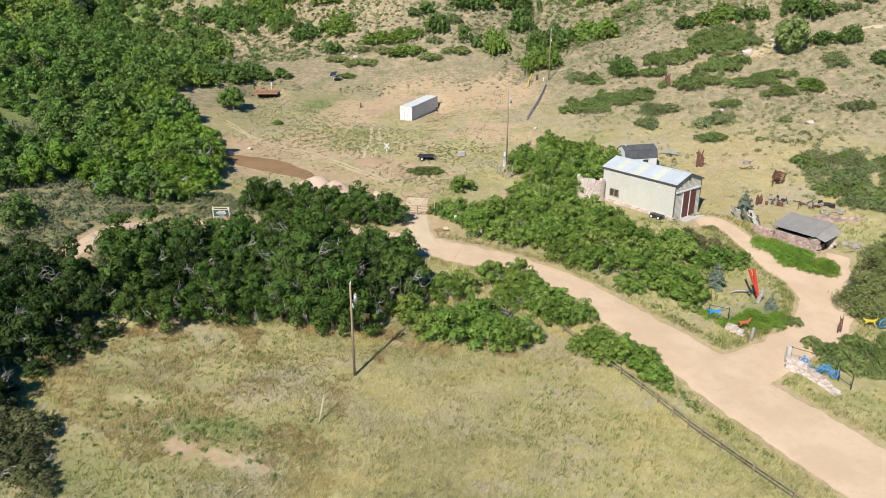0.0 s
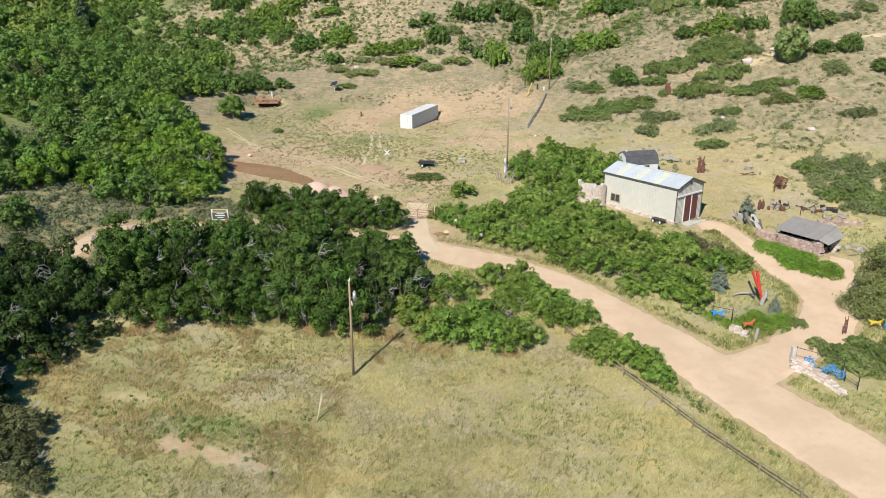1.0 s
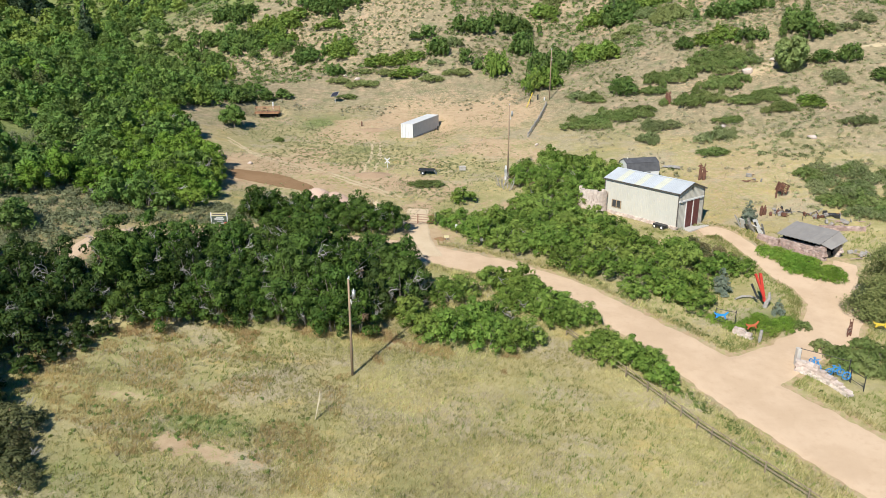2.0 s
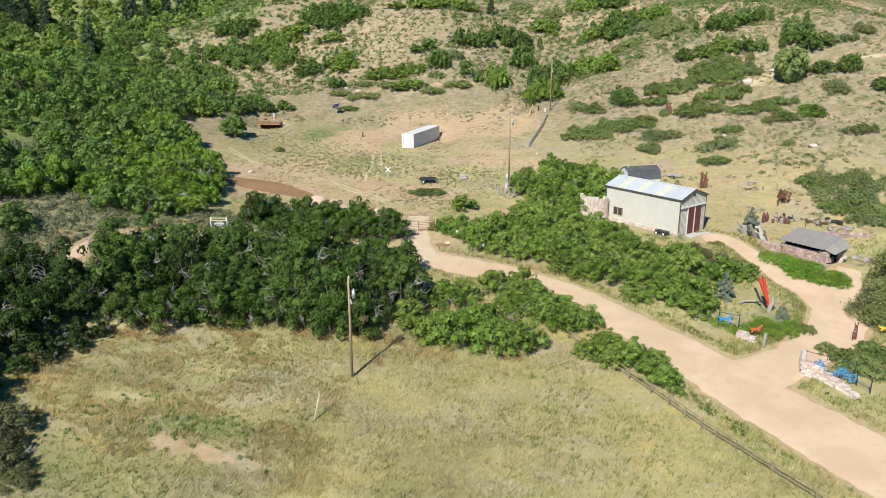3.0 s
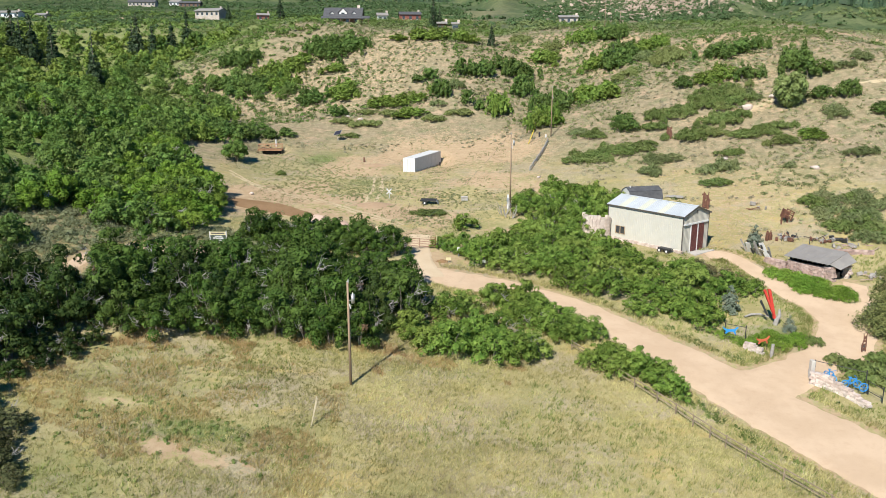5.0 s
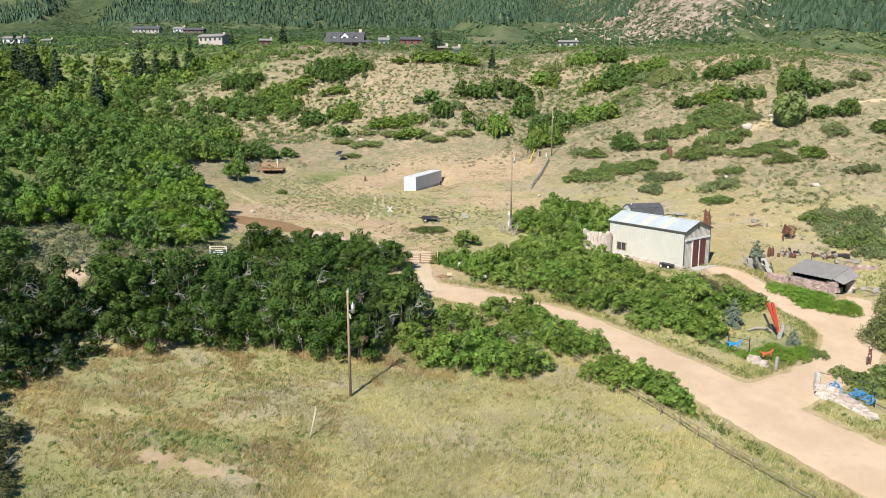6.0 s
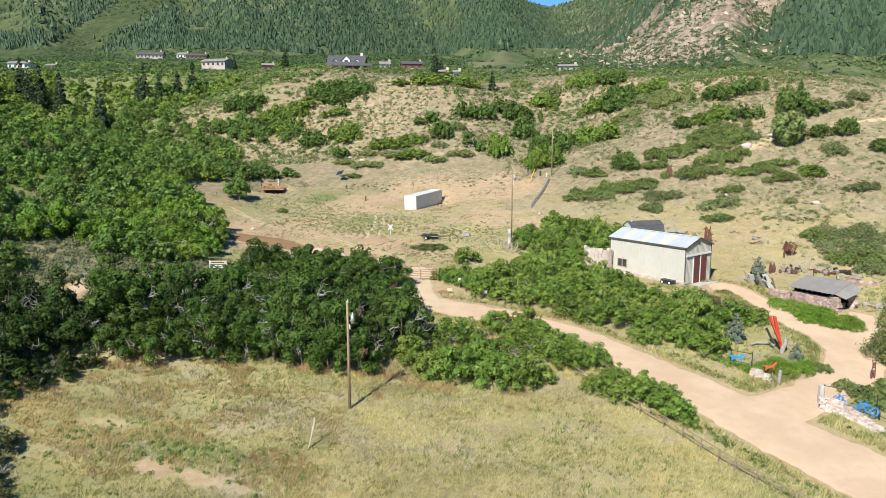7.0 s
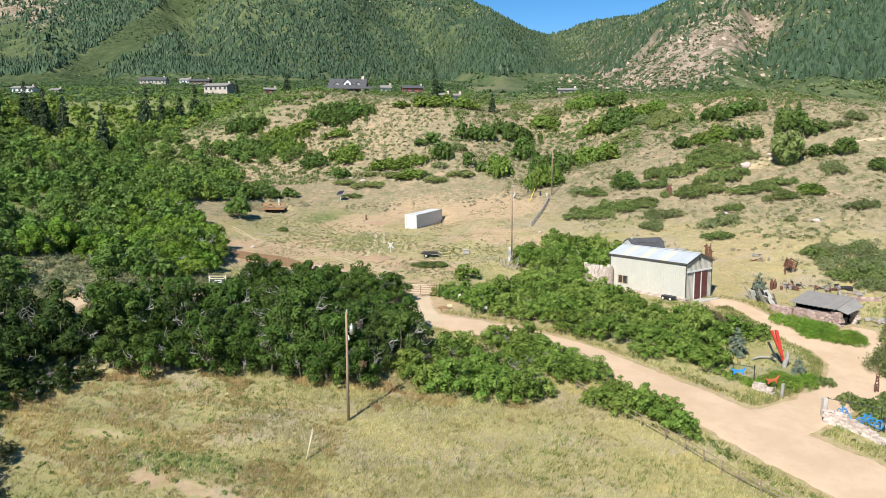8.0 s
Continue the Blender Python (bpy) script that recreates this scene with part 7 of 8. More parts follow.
# ---- far houses ----
def build_house(x, y, w, d, wall_h, roof_h, wall_mat, roof_mat, label, turn=0, dormers=0, porch=False, z=None):
    h = thing("house", upright(x, y, turn, z), label, "house", "houses on the ridge")
    part("wall", boxed(-w / 2, w / 2, -d / 2, d / 2, -2, wall_h), wall_mat, h)
    for s in (-1, 1):
        bm = slab(bmesh.new(), [(-w / 2 - 0.5, s * (d / 2 + 0.6), wall_h - 0.1), (w / 2 + 0.5, s * (d / 2 + 0.6), wall_h - 0.1), (w / 2 + 0.5, 0, wall_h + roof_h), (-w / 2 - 0.5, 0, wall_h + roof_h)], (0, 0, 0.2))
        part("roof", bm, roof_mat, h)
    for x0 in (-w / 2, w / 2 - 0.15):
        part("gable", slab(bmesh.new(), [(x0, -d / 2, wall_h), (x0, d / 2, wall_h), (x0, 0, wall_h + roof_h - 0.1)], (0.15, 0, 0)), wall_mat, h)
    n = max(2, int(w / 2.6))
    for k in range(n):
        u = -w / 2 + (k + 0.5) * w / n
        win = part("window", boxed(u - 0.55, u + 0.55, -d / 2 - 0.08, -d / 2 - 0.01, wall_h - 2.0, wall_h - 0.7), GLASS, h)
        part("sill", boxed(u - 0.65, u + 0.65, -d / 2 - 0.14, -d / 2 - 0.005, wall_h - 2.14, wall_h - 2.01), WHITE, win)
    for k in range(dormers):
        u = (k - (dormers - 1) / 2) * w / (dormers + 0.3)
        big = 1.6 if k == dormers // 2 else 1.0
        do = part("dormer", slab(bmesh.new(), [(u - 0.8 * big, -d * 0.42, wall_h + 0.2), (u + 0.8 * big, -d * 0.42, wall_h + 0.2), (u + 0.8 * big, -d * 0.42, wall_h + 0.9 * big), (u, -d * 0.42, wall_h + 1.7 * big), (u - 0.8 * big, -d * 0.42, wall_h + 0.9 * big)], (0, d * 0.3, 0)), WHITE, h, "white gabled dormer")
        part("pane", boxed(u - 0.35 * big, u + 0.35 * big, -d * 0.42 - 0.06, -d * 0.42 - 0.01, wall_h + 0.45, wall_h + 0.45 + 0.6 * big), GLASS, do)
        for s in (-1, 1):
            part("dormer_roof", slab(bmesh.new(), [(u + s * 1.0 * big, -d * 0.45, wall_h + 0.8 * big), (u, -d * 0.45, wall_h + 1.8 * big), (u, -d * 0.1, wall_h + 1.8 * big), (u + s * 1.0 * big, -d * 0.1, wall_h + 0.8 * big)], (0, 0, 0.12)), roof_mat, do)
    if porch:
        part("porch_roof", slab(bmesh.new(), [(-w / 2 - 1, -d / 2 - 2.2, wall_h - 0.7), (w / 2 + 3, -d / 2 - 2.2, wall_h - 0.7), (w / 2 + 3, -d / 2, wall_h + 0.1), (-w / 2 - 1, -d / 2, wall_h + 0.1)], (0, 0, 0.18)), roof_mat, h)
        for k in range(6):
            u = -w / 2 - 0.7 + k * (w + 3.2) / 5
            part("porch_post", boxed(u - 0.12, u + 0.12, -d / 2 - 2.0, -d / 2 - 1.8, -2, wall_h - 0.7), wall_mat, h)
    part("chimney", boxed(w * 0.38, w * 0.38 + 0.9, -0.4, 0.5, wall_h, wall_h + roof_h + 1.0), PALE_STONE, h)


BROWN = plain("brown_house_wood", (0.16, 0.085, 0.055), (0.22, 0.12, 0.08), 1, 0.8)
REDWOOD = plain("red_house_wood", (0.24, 0.07, 0.05), (0.3, 0.1, 0.07), 1, 0.8)
STUCCO = plain("pale_stone_house", (0.5, 0.42, 0.35), (0.6, 0.52, 0.45), 0.8, 0.9)
build_house(-34.5, 256, 12.0, 9, 3.9, 3.1, BROWN, SHINGLE, "dark-roofed house with white dormers and a porch", 2, 3, True, ground_z(-34.5, 256) - 1.1)
build_house(-118, 381, 13, 9, 3.9, 1.5, STUCCO, TIN, "pale stone house with a low grey-green roof", -12)
build_house(-17, 352, 9.4, 7, 3.0, 1.3, REDWOOD, SHINGLE, "red-brown wooden house with a dark roof", 8)
build_house(-225, 564, 19, 9, 2.6, 2.4, STUCCO, SHINGLE, "long grey house on the far bench", 6)
build_house(-206, 580, 8, 7, 2.8, 1.6, WHITE, TIN, "white house among far oaks", -5)
build_house(-189, 562, 15, 8, 2.6, 1.6, BROWN, SHINGLE, "low brown wooden house among far oaks", 4)
build_house(-229, 398, 11, 6, 2.2, 1.0, WHITE, TIN, "white far trailer home on the bench", 0)
build_house(-212, 398, 5, 5, 2.0, 0.8, STUCCO, TIN, "small pale outbuilding on the bench", 0)
build_house(-90, 372, 5.5, 4.5, 2.4, 0.9, REDWOOD, TIN, "small brown shed near the crest", 15)
build_house(-26, 307, 3.8, 4, 2.2, 1.0, WHITE, TIN, "small white outbuilding on the ridge", 10)
build_house(-1.8, 290, 3.2, 3, 2.0, 0.7, BROWN, TIN, "low brown outbuilding behind the trees", 5)
build_house(3.4, 292, 2.2, 2, 1.8, 0.6, WHITE, TIN, "tiny white outbuilding behind the trees", 5)
build_house(54, 336, 8, 5, 2.0, 0.8, STUCCO, TIN, "pale low outbuilding beyond the ridge", -5)

drift = thing("driftwood", upright(31.6, 72.9), "long bleached driftwood branch lying on the island", "log")
v, f = tubes([([(0, 0, 0.15), (0.8, 0.35, 0.3), (1.7, 0.3, 0.35), (2.5, -0.2, 0.2)], (0.09, 0.12, 0.1, 0.05))], 7)
child(new("branch", mesh_from("branch", v, f, DEADWOOD)), drift)


# ---- what nobody could count: grass, sage, far woods ----
def tufts(name, mat, x, y, high, wide, thin, blades, seed, label, category):
    rng = np.random.default_rng(seed)
    n = len(x)
    z = land(x, y)
    x, y, z = (np.repeat(a, blades) for a in (x, y, z))
    m = n * blades
    a = rng.random(m) * 6.283
    h = np.repeat(high * (0.55 + 0.9 * rng.random(n)), blades) * (0.7 + 0.5 * rng.random(m))
    foot = np.column_stack([x + rng.normal(size=m) * wide * 0.8, y + rng.normal(size=m) * wide * 0.8, z - 0.02])
    side = np.column_stack([np.cos(a), np.sin(a), np.zeros(m)]) * (thin * (0.6 + 0.8 * rng.random(m)))[:, None]
    lean = np.column_stack([0.25 + rng.normal(size=m) * 0.4, rng.normal(size=m) * 0.4, np.ones(m)]) * h[:, None]
    v = np.stack([foot - side, foot + side, foot + lean], 1).reshape(-1, 3)
    return tagged(new(name, mesh_from(name, v, sprays(3 * m), mat)), label, category, kind="stuff")


def clear_of_ways(x, y, spare=0.1):
    ok = np.ones(len(x), bool)
    for line in (ROAD_LINE, DRIVE_LINE, SHED_LINE, GATE_LINE):
        ok &= near_way(x, y, line, spare) < 0.6
    return ok


rng = np.random.default_rng(101)
x, y = rng.uniform(-40, 31, 42000), rng.uniform(36, 67, 42000)
drift = fbm(x / 9 + 3, y / 5, 4, 41) - 0.12 + 0.4 * smooth(-20, 6, x)
keep = clear_of_ways(x, y) & (drift > 0.47 + 0.4 * (rng.random(len(x)) - 0.5)) & (bare_spots(x, y) < 0.42)
tufts("dry_grass", STRAW, x[keep], y[keep], 0.22, 0.14, 0.02, 5, 1, "knee-high dry straw-coloured grass of the field", "grass")
x, y = rng.uniform(-40, 31, 26000), rng.uniform(36, 67, 26000)
keep = clear_of_ways(x, y) & (fbm(x / 8 + 53, y / 4, 4, 42) + 0.1 * patch(x, y, -17, 56, 11, 5) > 0.5) & (bare_spots(x, y) < 0.42)
tufts("seeding_grass", DRY_HEADS, x[keep], y[keep], 0.2, 0.15, 0.024, 4, 12, "purplish grey seeding grass of the field", "grass")
x, y = rng.uniform(-40, 31, 34000), rng.uniform(36, 67, 34000)
keep = clear_of_ways(x, y) & (fbm(x / 7 + 73, y / 4, 4, 44) + 0.06 * smooth(0, -20, x) - 0.07 * smooth(-4, 10, x) > 0.48 + 0.3 * (rng.random(len(x)) - 0.5)) & (bare_spots(x, y) < 0.4)
tufts("olive_grass", OLIVE, x[keep], y[keep], 0.19, 0.15, 0.024, 5, 13, "olive green grass growing through the dry field", "grass")
x, y = rng.uniform(-31, 9, 9000), rng.uniform(57, 64.5, 9000)
keep = clear_of_ways(x, y) & (fbm(x / 3 + 83, y / 2, 3, 48) > 0.5 + 0.05 * np.abs(y - 61))
tufts("russet_weeds", RUSSET, x[keep], y[keep], 0.3, 0.14, 0.03, 4, 15, "russet weeds along the foot of the hedge", "grass")
x, y = rng.uniform(-34, -8, 11000), rng.uniform(41, 57, 11000)
keep = (fbm(x / 4 + 103, y / 2.5, 3, 52) > 0.53) & (bare_spots(x, y) < 0.5)
tufts("russet_weeds", RUSSET, x[keep], y[keep], 0.24, 0.14, 0.028, 4, 17, "ochre weeds scattered over the field", "grass")
x, y = rng.uniform(-6, 14, 4200), rng.uniform(65, 80, 4200)
keep = clear_of_ways(x, y) & (fbm(x / 2 + 63, y / 2, 3, 46) > 0.4)
tufts("dry_grass", STRAW, x[keep], y[keep], 0.45, 0.12, 0.03, 4, 14, "dry grass between the oak shrubs", "grass")
x, y = rng.uniform(-40, 31, 7000), rng.uniform(36, 66, 7000)
keep = clear_of_ways(x, y) & (fbm(x / 5 + 13, y / 5, 3, 43) > 0.53) & (bare_spots(x, y) < 0.45)
tufts("weeds", WEED, x[keep], y[keep], 0.3, 0.13, 0.035, 4, 2, "green weeds growing through the dry field", "grass")
x, y = rng.uniform(-46, 75, 24000), rng.uniform(84, 168, 24000)
keep = clear_of_ways(x, y) & (fbm(x / 6 + 23, y / 6, 4, 45) > np.where((x < 16) & (y > 95), 0.56, 0.42))
tufts("dry_grass", DRY_HEADS, x[keep], y[keep], 0.24, 0.22, 0.035, 4, 3, "sparse dry grass of meadow and slope", "grass")
x, y = rng.uniform(22, 62, 9000), rng.uniform(44, 92, 9000)
keep = clear_of_ways(x, y) & (fbm(x / 3 + 33, y / 3, 3, 47) > 0.42)
tufts("weeds", WEED, x[keep], y[keep], 0.3, 0.15, 0.035, 5, 4, "green verge weeds beside the driveway", "grass")
x, y = rng.uniform(-44, 12, 9000), rng.uniform(96, 160, 9000)
keep = fbm(x / 9 + 43, y / 9, 4, 49) > 0.55
tufts("weeds", SAGE, x[keep], y[keep], 0.2, 0.3, 0.04, 5, 5, "grey-green low weeds scattered over the bare meadow", "grass")
# verge grass along the road and the driveway
for line, seed, mat, high, label in ((ROAD_LINE[2:13], 6, STRAW, 0.42, "tall dry grass along the road verge"), (DRIVE_LINE, 7, OLIVE, 0.34, "olive grass along the driveway edge"), (DRIVE_LINE, 8, WEED, 0.3, "green weeds along the driveway edge"), (ROAD_LINE[2:13], 9, OLIVE, 0.32, "olive grass along the road verge")):
    c = np.repeat(curve_through(line, 0.16), 4, axis=0)
    side = np.sign(rng.normal(size=len(c)))
    way = np.gradient(c[::4, :2], axis=0)
    way = np.repeat(way / np.linalg.norm(way, axis=1)[:, None], 4, axis=0)
    off = side * (c[:, 2] + 0.1 + np.abs(rng.normal(size=len(c))) * 0.8)
    x, y = c[:, 0] + way[:, 1] * off, c[:, 1] - way[:, 0] * off
    keep = clear_of_ways(x, y, -0.45)
    tufts("verge_grass", mat, x[keep], y[keep], high, 0.16, 0.028, 5, seed, label, "grass")


def clumps(name, mat, x, y, radius, high, leaves, leaf, seed, label, category):
    rng = np.random.default_rng(seed)
    n = len(x)
    s = 0.55 + 0.9 * rng.random(n) ** 1.5
    d = rng.normal(size=(n, leaves, 3))
    d[..., 2] = np.abs(d[..., 2]) + 0.2
    d /= np.linalg.norm(d, axis=2)[..., None]
    deep = np.arange(leaves) % 4 == 0
    r = (0.6 + 0.4 * rng.random((n, leaves)))[..., None] * np.where(deep, 0.7, 1.0)[None, :, None]
    pos = d * r * np.array([radius, radius, high]) * s[:, None, None]
    pos += np.stack([x, y, np.where(y > 240, sheet_z(x, y), land(x, y))], 1)[:, None, :]
    v = leaf_sprays(pos.reshape(-1, 3), (d + rng.normal(size=d.shape) * 0.2).reshape(-1, 3), np.tile(np.where(deep, 1.8 * leaf, leaf), n), rng)
    return tagged(new(name, mesh_from(name, v, sprays(len(v)), mat)), label, category, kind="stuff")


x, y = rng.uniform(8, 33, 6000), rng.uniform(38, 78, 6000)
keep = clear_of_ways(x, y, 0.0) & (near_way(x, y, ROAD_LINE, 0.9) > 0.3) & (fbm(x / 2 + 93, y / 2, 3, 50) > 0.5)
clumps("verge_weeds", SUMAC, x[keep], y[keep], 0.28, 0.3, 16, 0.13, 16, "leafy green weeds along the road edge", "weeds")
x, y = rng.normal(-18, 5.0, 130), rng.normal(46.6, 1.9, 130)
keep = bare_spots(x, y) < 0.6
clumps("green_weeds", SUMAC, x[keep], y[keep], 0.26, 0.2, 22, 0.11, 15, "dark green weeds round the bare spots", "weeds")


def off_foot(x, y):
    """Clear of the open grass at the foot of the hill."""
    return np.hypot((x + 16) / 30, (y - 164) / 8) > 1


def off_wood(x, y):
    return ~inside(WOOD_LEFT, x, y) & ~inside(HEDGE_ROAD, x, y)


x, y = rng.uniform(-75, 130, 10500), rng.uniform(160, 260, 10500)
keep = (fbm(x / 14 + 61, y / 14, 4, 51) > 0.36) & off_wood(x, y) & off_foot(x, y)
clumps("sagebrush", SAGE, x[keep], y[keep], 0.6, 0.55, 20, 0.24, 1, "grey-green sagebrush dotting the dry hills", "shrubs")
x, y = rng.uniform(24, 105, 3000), rng.uniform(97, 172, 3000)
keep = (fbm(x / 11 + 71, y / 11, 4, 53) > 0.56 - 0.12 * smooth(45, 75, x)) & (np.hypot((x - 32) / 9, (y - 97) / 9) > 1)
clumps("sagebrush", SAGE, x[keep], y[keep], 0.55, 0.46, 40, 0.14, 2, "small grey sagebrush over the dry slope", "shrubs")
x, y = rng.uniform(-75, 130, 6500), rng.uniform(150, 262, 6500)
keep = (fbm(x / 12 + 131, y / 12, 4, 77) > 0.38) & off_wood(x, y) & off_foot(x, y)
clumps("dry_brush", BRUSH, x[keep], y[keep], 0.6, 0.5, 15, 0.23, 12, "pinkish grey dry brush over the hills", "shrubs")
x, y = rng.uniform(24, 105, 1700), rng.uniform(97, 172, 1700)
keep = (fbm(x / 9 + 141, y / 9, 4, 79) > 0.48) & (np.hypot((x - 32) / 9, (y - 97) / 9) > 1)
clumps("dry_brush", BRUSH, x[keep], y[keep], 0.5, 0.4, 34, 0.13, 13, "pinkish grey dry brush on the slope", "shrubs")
x, y = rng.uniform(-44, 16, 260), rng.uniform(173, 200, 260)
keep = fbm(x / 8 + 81, y / 8, 3, 55) > 0.5
clumps("low_scrub", SUMAC, x[keep], y[keep], 0.7, 0.5, 24, 0.24, 3, "low green scrub at the foot of the hill", "shrubs")
x, y = rng.uniform(-75, 120, 2600), rng.uniform(216, 330, 2600)
keep = (fbm(x / 24 + 91, y / 24, 4, 57) > 0.5 - 0.06 * smooth(0, -40, x)) & off_wood(x, y)
clumps("oak_scrub", OAK_HILL, x[keep], y[keep], 1.6, 1.6, 44, 0.4, 4, "patches of green oak scrub behind the crest", "shrubs")
x, y = rng.uniform(-64, -23, 1900), rng.uniform(64, 93, 1900)
keep = clear_of_ways(x, y, 0.3) & (~inside(WOOD_LEFT, x, y) | (y + 0.35 * (x + 40) < 86))
clumps("sagebrush", GREY_SAGE, x[keep], y[keep], 0.95, 0.8, 50, 0.16, 5, "grey sagebrush between hedge and wood", "shrubs")
x, y = rng.normal(-59, 4.0, 150), rng.normal(99.5, 3.0, 150)
clumps("sagebrush", GREY_SAGE, x, y, 0.8, 0.8, 50, 0.18, 25, "grey sagebrush in an opening of the wood", "shrubs")
x, y = rng.uniform(-260, -60, 1500), rng.uniform(268, 470, 1500)
keep = (fbm(x / 25 + 171, y / 25, 4, 85) > 0.46) & (np.hypot((x + 167) / 22, (y - 385) / 24) > 1) & (np.hypot((x + 118) / 12, (y - 370) / 16) > 1)
clumps("oak_scrub", OAK_HILL, x[keep], y[keep], 2.6, 2.3, 26, 0.7, 33, "green oak scrub over the far bench", "shrubs")
x, y = rng.uniform(-560, 480, 10500), rng.uniform(290, 860, 10500)
keep = fbm(x / 40 + 101, y / 40, 4, 59) > 0.46
clumps("oak_scrub", SLOPE_OAK, x[keep], y[keep], 2.4, 1.8, 16, 0.95, 6, "far green oak scrub on the bench below the mountains", "shrubs")


x, y = rng.uniform(-44, 18, 1200), rng.uniform(95, 160, 1200)
keep = fbm(x / 5 + 111, y / 5, 3, 73) > 0.45
clumps("meadow_weeds", SAGE, x[keep], y[keep], 0.3, 0.13, 14, 0.11, 8, "small grey-green weeds speckling the bare meadow", "weeds")
for k, (cx, cy, rx, ry, n) in enumerate(((-21, 124, 5, 3, 300), (-12, 121, 4, 3, 260), (-25, 133, 5, 4, 260), (-17, 130, 7, 3, 260), (1, 117, 3.5, 2.5, 200), (-3, 106, 4, 2.5, 160), (-28, 141, 4, 3, 120))):
    x, y = rng.normal(cx, rx, n), rng.normal(cy, ry, n)
    clumps("meadow_weeds", SAGE, x, y, 0.34, 0.2, 14, 0.12, 60 + k, "patch of grey-green weeds in the bare meadow", "weeds")
x, y = rng.uniform(-75, 110, 3600), rng.uniform(163, 226, 3600)
keep = (fbm(x / 13 + 151, y / 10, 4, 81) + 0.07 * smooth(-15, -45, x) + 0.05 * patch(x, y, 30, 195, 12, 22) > 0.49) & off_wood(x, y) & off_foot(x, y)
clumps("hill_scrub", OAK_HILL, x[keep], y[keep], 1.0, 0.85, 26, 0.27, 31, "small green scrub scattered over the hills", "shrubs")
x, y = rng.uniform(30, 105, 1500), rng.uniform(112, 172, 1500)
keep = fbm(x / 9 + 161, y / 7, 4, 83) > 0.56
clumps("hill_scrub", OLIVE_BUSH, x[keep], y[keep], 0.75, 0.65, 48, 0.15, 32, "small olive scrub scattered over the slope", "shrubs")
x, y = rng.uniform(-110, 190, 2600), rng.uniform(232, 345, 2600)
keep = (fbm(x / 22 + 121, y / 22, 4, 75) > 0.42) & (np.hypot(x + 34, y - 252) > 13)
clumps("oak_scrub", OLIVE_BUSH, x[keep], y[keep], 2.0, 1.7, 30, 0.55, 9, "green scrub over the back of the hill", "shrubs")


# ---- mountain woods and rocks ----
def mountain_spots(n, seed):
    rng = np.random.default_rng(seed)
    b = rng.uniform(-37, 37, n)
    r = 370 + 3250 * rng.random(n) ** 1.65
    x, y = r * np.sin(np.radians(b)), r * np.cos(np.radians(b))
    z = sheet_z(x, y)
    rise = np.degrees(np.arctan2(z - 21, r))
    return b, r, x, y, z, rise, rng


def forest_cover(b, rise, x, y):
    """How densely the firs stand: open on the grassy spur and the rocky slope."""
    c = 0.6 + 0.3 * smooth(2, -6, b) + 1.1 * (fbm(b * 0.22 + 9, rise * 0.35 + 3, 4, 61) - 0.3)
    line = -28.8 + (rise - 5.2) * 1.47
    c = c + 0.55 * smooth(0.3, -0.8, b - line) - 1.2 * smooth(-0.6, 0.4, b - line) * smooth(4.4, 2.2, b - line) + 0.45 * smooth(-16, -8, b - line) * smooth(0.5, -0.5, b - line)
    c = c - 0.75 * rocky(b, rise)
    return c - 0.9 * smooth(6.2, 5.0, rise) * (0.35 + 0.65 * smooth(4, -2, b)) * (1 - 0.8 * smooth(0.3, -0.8, b - line)) - 0.22 * smooth(9, 13, b) + 0.3 * smooth(21, 25, b) + 0.4 * np.exp(-((b - 11) / 3) ** 2)


def firs(n, seed, west=90):
    b, r, x, y, z, rise, rng = mountain_spots(n, seed)
    keep = (forest_cover(b, rise, x, y) > rng.random(n)) & (mountain(x, y) > 6) & (b < west)
    x, y, z, r = x[keep], y[keep], z[keep], r[keep]
    m, k = len(x), 3
    h = (2.7 + 4.4 * np.clip(r / 1800, 0, 1.4)) * (0.6 + 0.8 * rng.random(m))
    wide = h * (0.3 + 0.16 * rng.random(m))
    a = np.arange(k) * 2 * np.pi / k + rng.random((m, 1)) * 6
    rad = wide[:, None] * (0.75 + 0.5 * rng.random((m, k)))
    ring = np.stack([x[:, None] + rad * np.cos(a), y[:, None] + rad * np.sin(a), z[:, None] + h[:, None] * 0.25 * rng.random((m, k)) - 0.5], 2)
    tip = np.column_stack([x + rng.normal(size=m) * 0.3, y, z + h])[:, None, :]
    v = np.concatenate([ring, tip], 1).reshape(-1, 3)
    f = np.array([(i, (i + 1) % k, k) for i in range(k)])
    f = (f[None] + (np.arange(m) * (k + 1))[:, None, None]).reshape(-1, 3)
    tagged(new("fir_forest", mesh_from("fir_forest", v, f, FIR)), "dark fir forest covering the mountain slopes", "forest", kind="stuff")


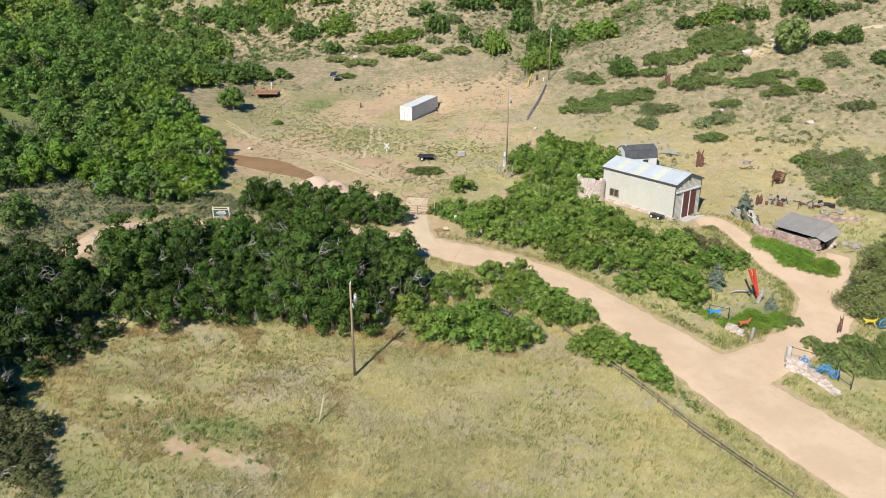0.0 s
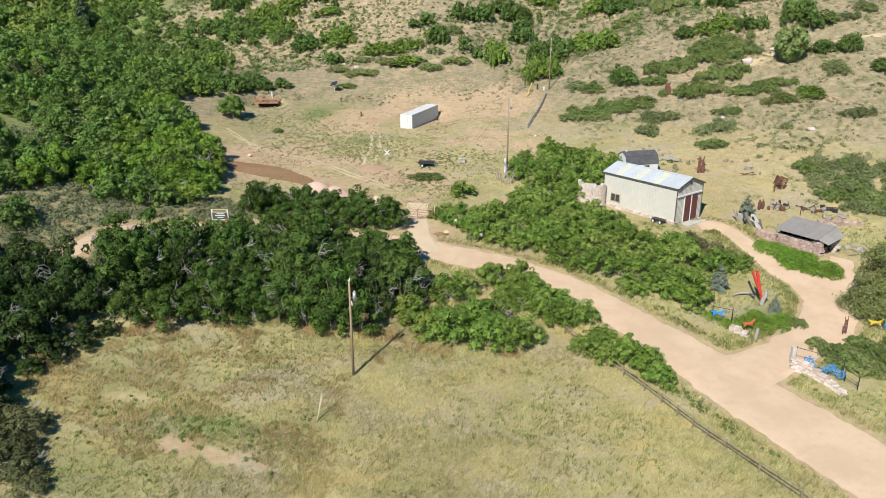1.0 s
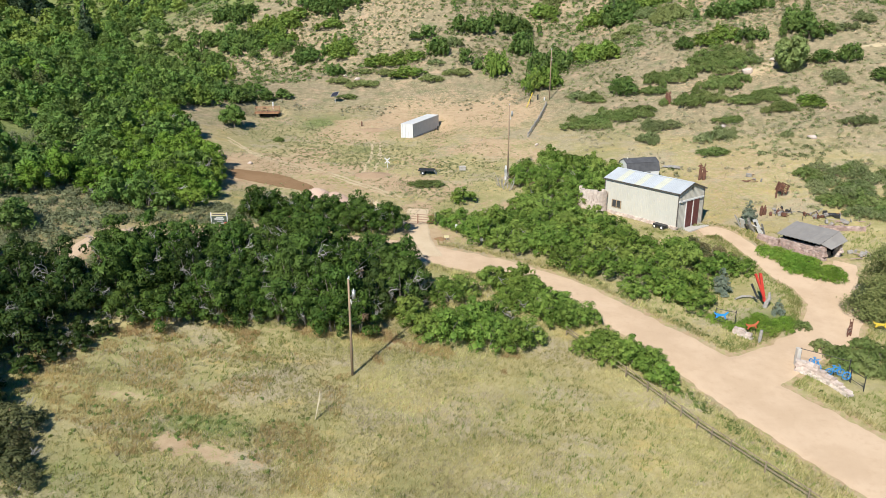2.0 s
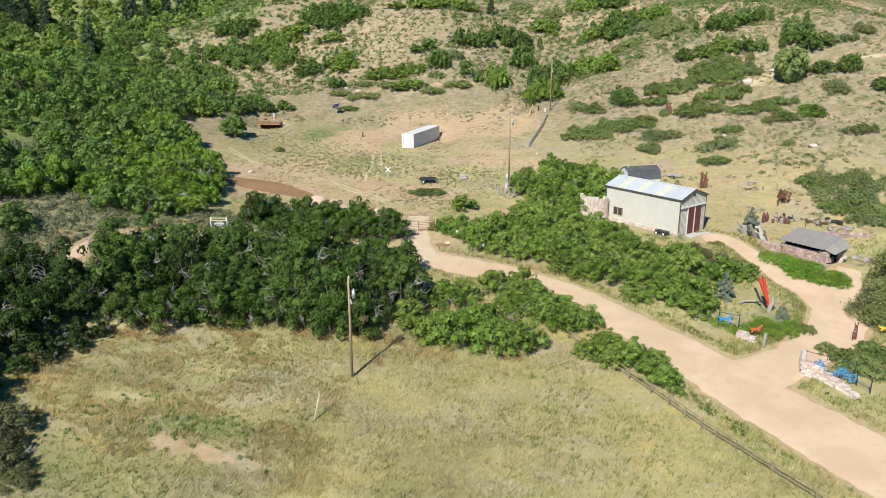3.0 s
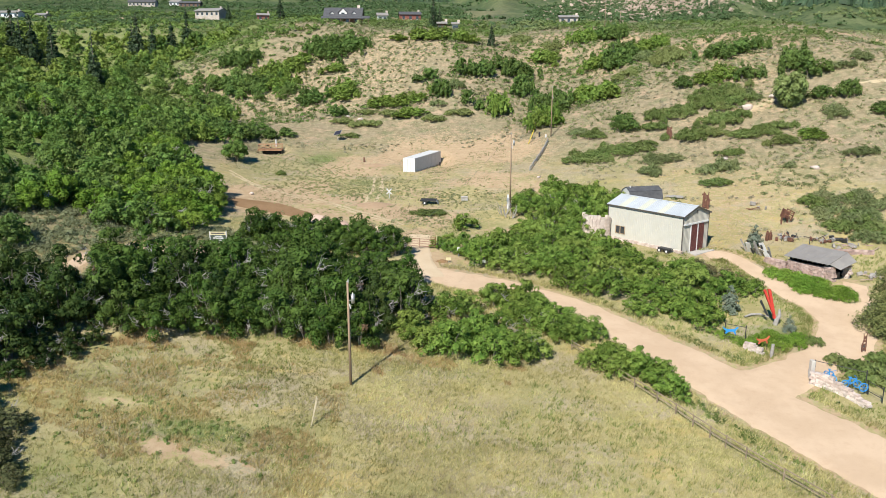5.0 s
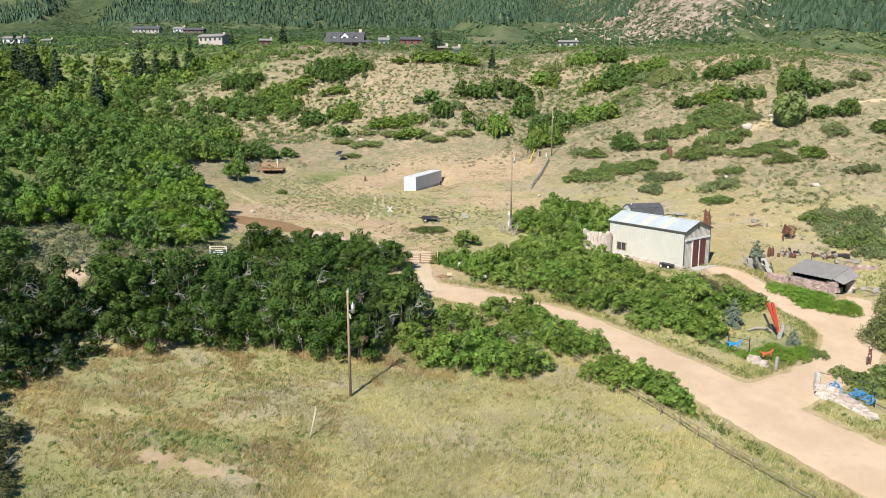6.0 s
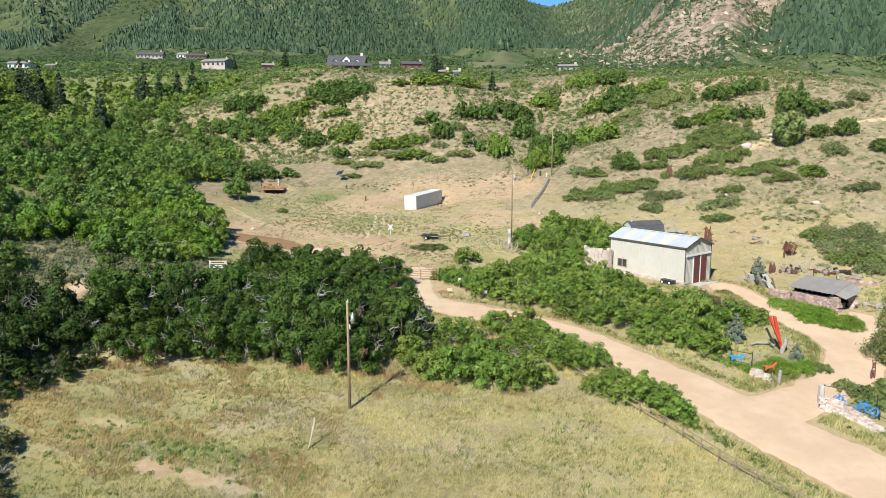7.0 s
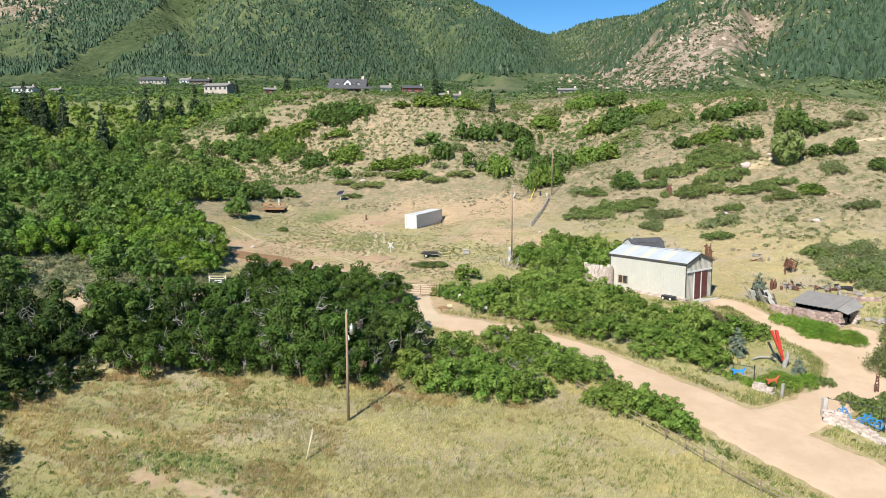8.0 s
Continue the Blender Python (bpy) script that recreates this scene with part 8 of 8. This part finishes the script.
firs(130000, 3)
firs(110000, 4, -20)
b, r, x, y, z, rise, rng = mountain_spots(70000, 5)
keep = (forest_cover(b, rise, x, y) < 0.6) & (fbm(x / 90 + 7, y / 90, 3, 63) > 0.4) & (rise > 2.6) & (r < 3700)
close_slope, near_slope, far_slope = keep & (r < 750), keep & (r >= 750) & (r < 1500), keep & (r >= 1500)
clumps("mountain_scrub", SLOPE_OAK, x[close_slope], y[close_slope], 1.7, 1.4, 16, 0.55, 28, "green scrub on the lower mountain slopes", "shrubs")
clumps("mountain_scrub", SLOPE_OAK, x[near_slope], y[near_slope], 2.2, 1.7, 6, 1.4, 7, "green scrub on the open mountain slopes", "shrubs")
clumps("mountain_scrub", SLOPE_OAK, x[far_slope], y[far_slope], 5.0, 3.6, 5, 3.4, 18, "green scrub on the high mountain slopes", "shrubs")


def crags(n, seed):
    b, r, x, y, z, rise, rng = mountain_spots(n, seed)
    place = 0.5 * rocky(b, rise)
    place = place + 0.25 * smooth(9, 11, rise) * (fbm(b * 0.5, rise * 0.6, 3, 65) > 0.56)
    keep = place * (0.3 + 1.4 * fbm(x / 70, y / 70, 3, 67)) > rng.random(n)
    x, y, z = x[keep], y[keep], z[keep]
    m = len(x)
    s = (0.55 + 2.2 * rng.random(m) ** 4) * (0.7 + 0.6 * np.clip(np.hypot(x, y) / 1500, 0, 1.5))
    shape = np.array([(1, 0, 0), (0.3, 0.9, 0), (-0.8, 0.6, 0), (-0.8, -0.6, 0), (0.3, -0.9, 0), (0.4, 0.1, 0.8), (-0.4, 0.1, 1.0)])
    face = np.array([(0, 1, 5), (1, 2, 6), (1, 6, 5), (2, 3, 6), (3, 4, 6), (4, 5, 6), (4, 0, 5)])
    v = shape[None] * s[:, None, None] * (0.7 + 0.6 * rng.random((m, 7, 3))) + np.stack([x, y, z - 0.3 * s], 1)[:, None, :]
    f = (face[None] + (np.arange(m) * 7)[:, None, None]).reshape(-1, 3)
    tagged(new("rock_outcrops", mesh_from("rock_outcrops", v.reshape(-1, 3), f, CRAG)), "pink granite outcrops scattered over the mountainside", "rocks", kind="stuff")


CRAG = plain("pink_granite", (0.36, 0.27, 0.2), (0.5, 0.4, 0.32), 0.1, 0.95, vary=0.5, fine=1.5)
crags(70000, 9)
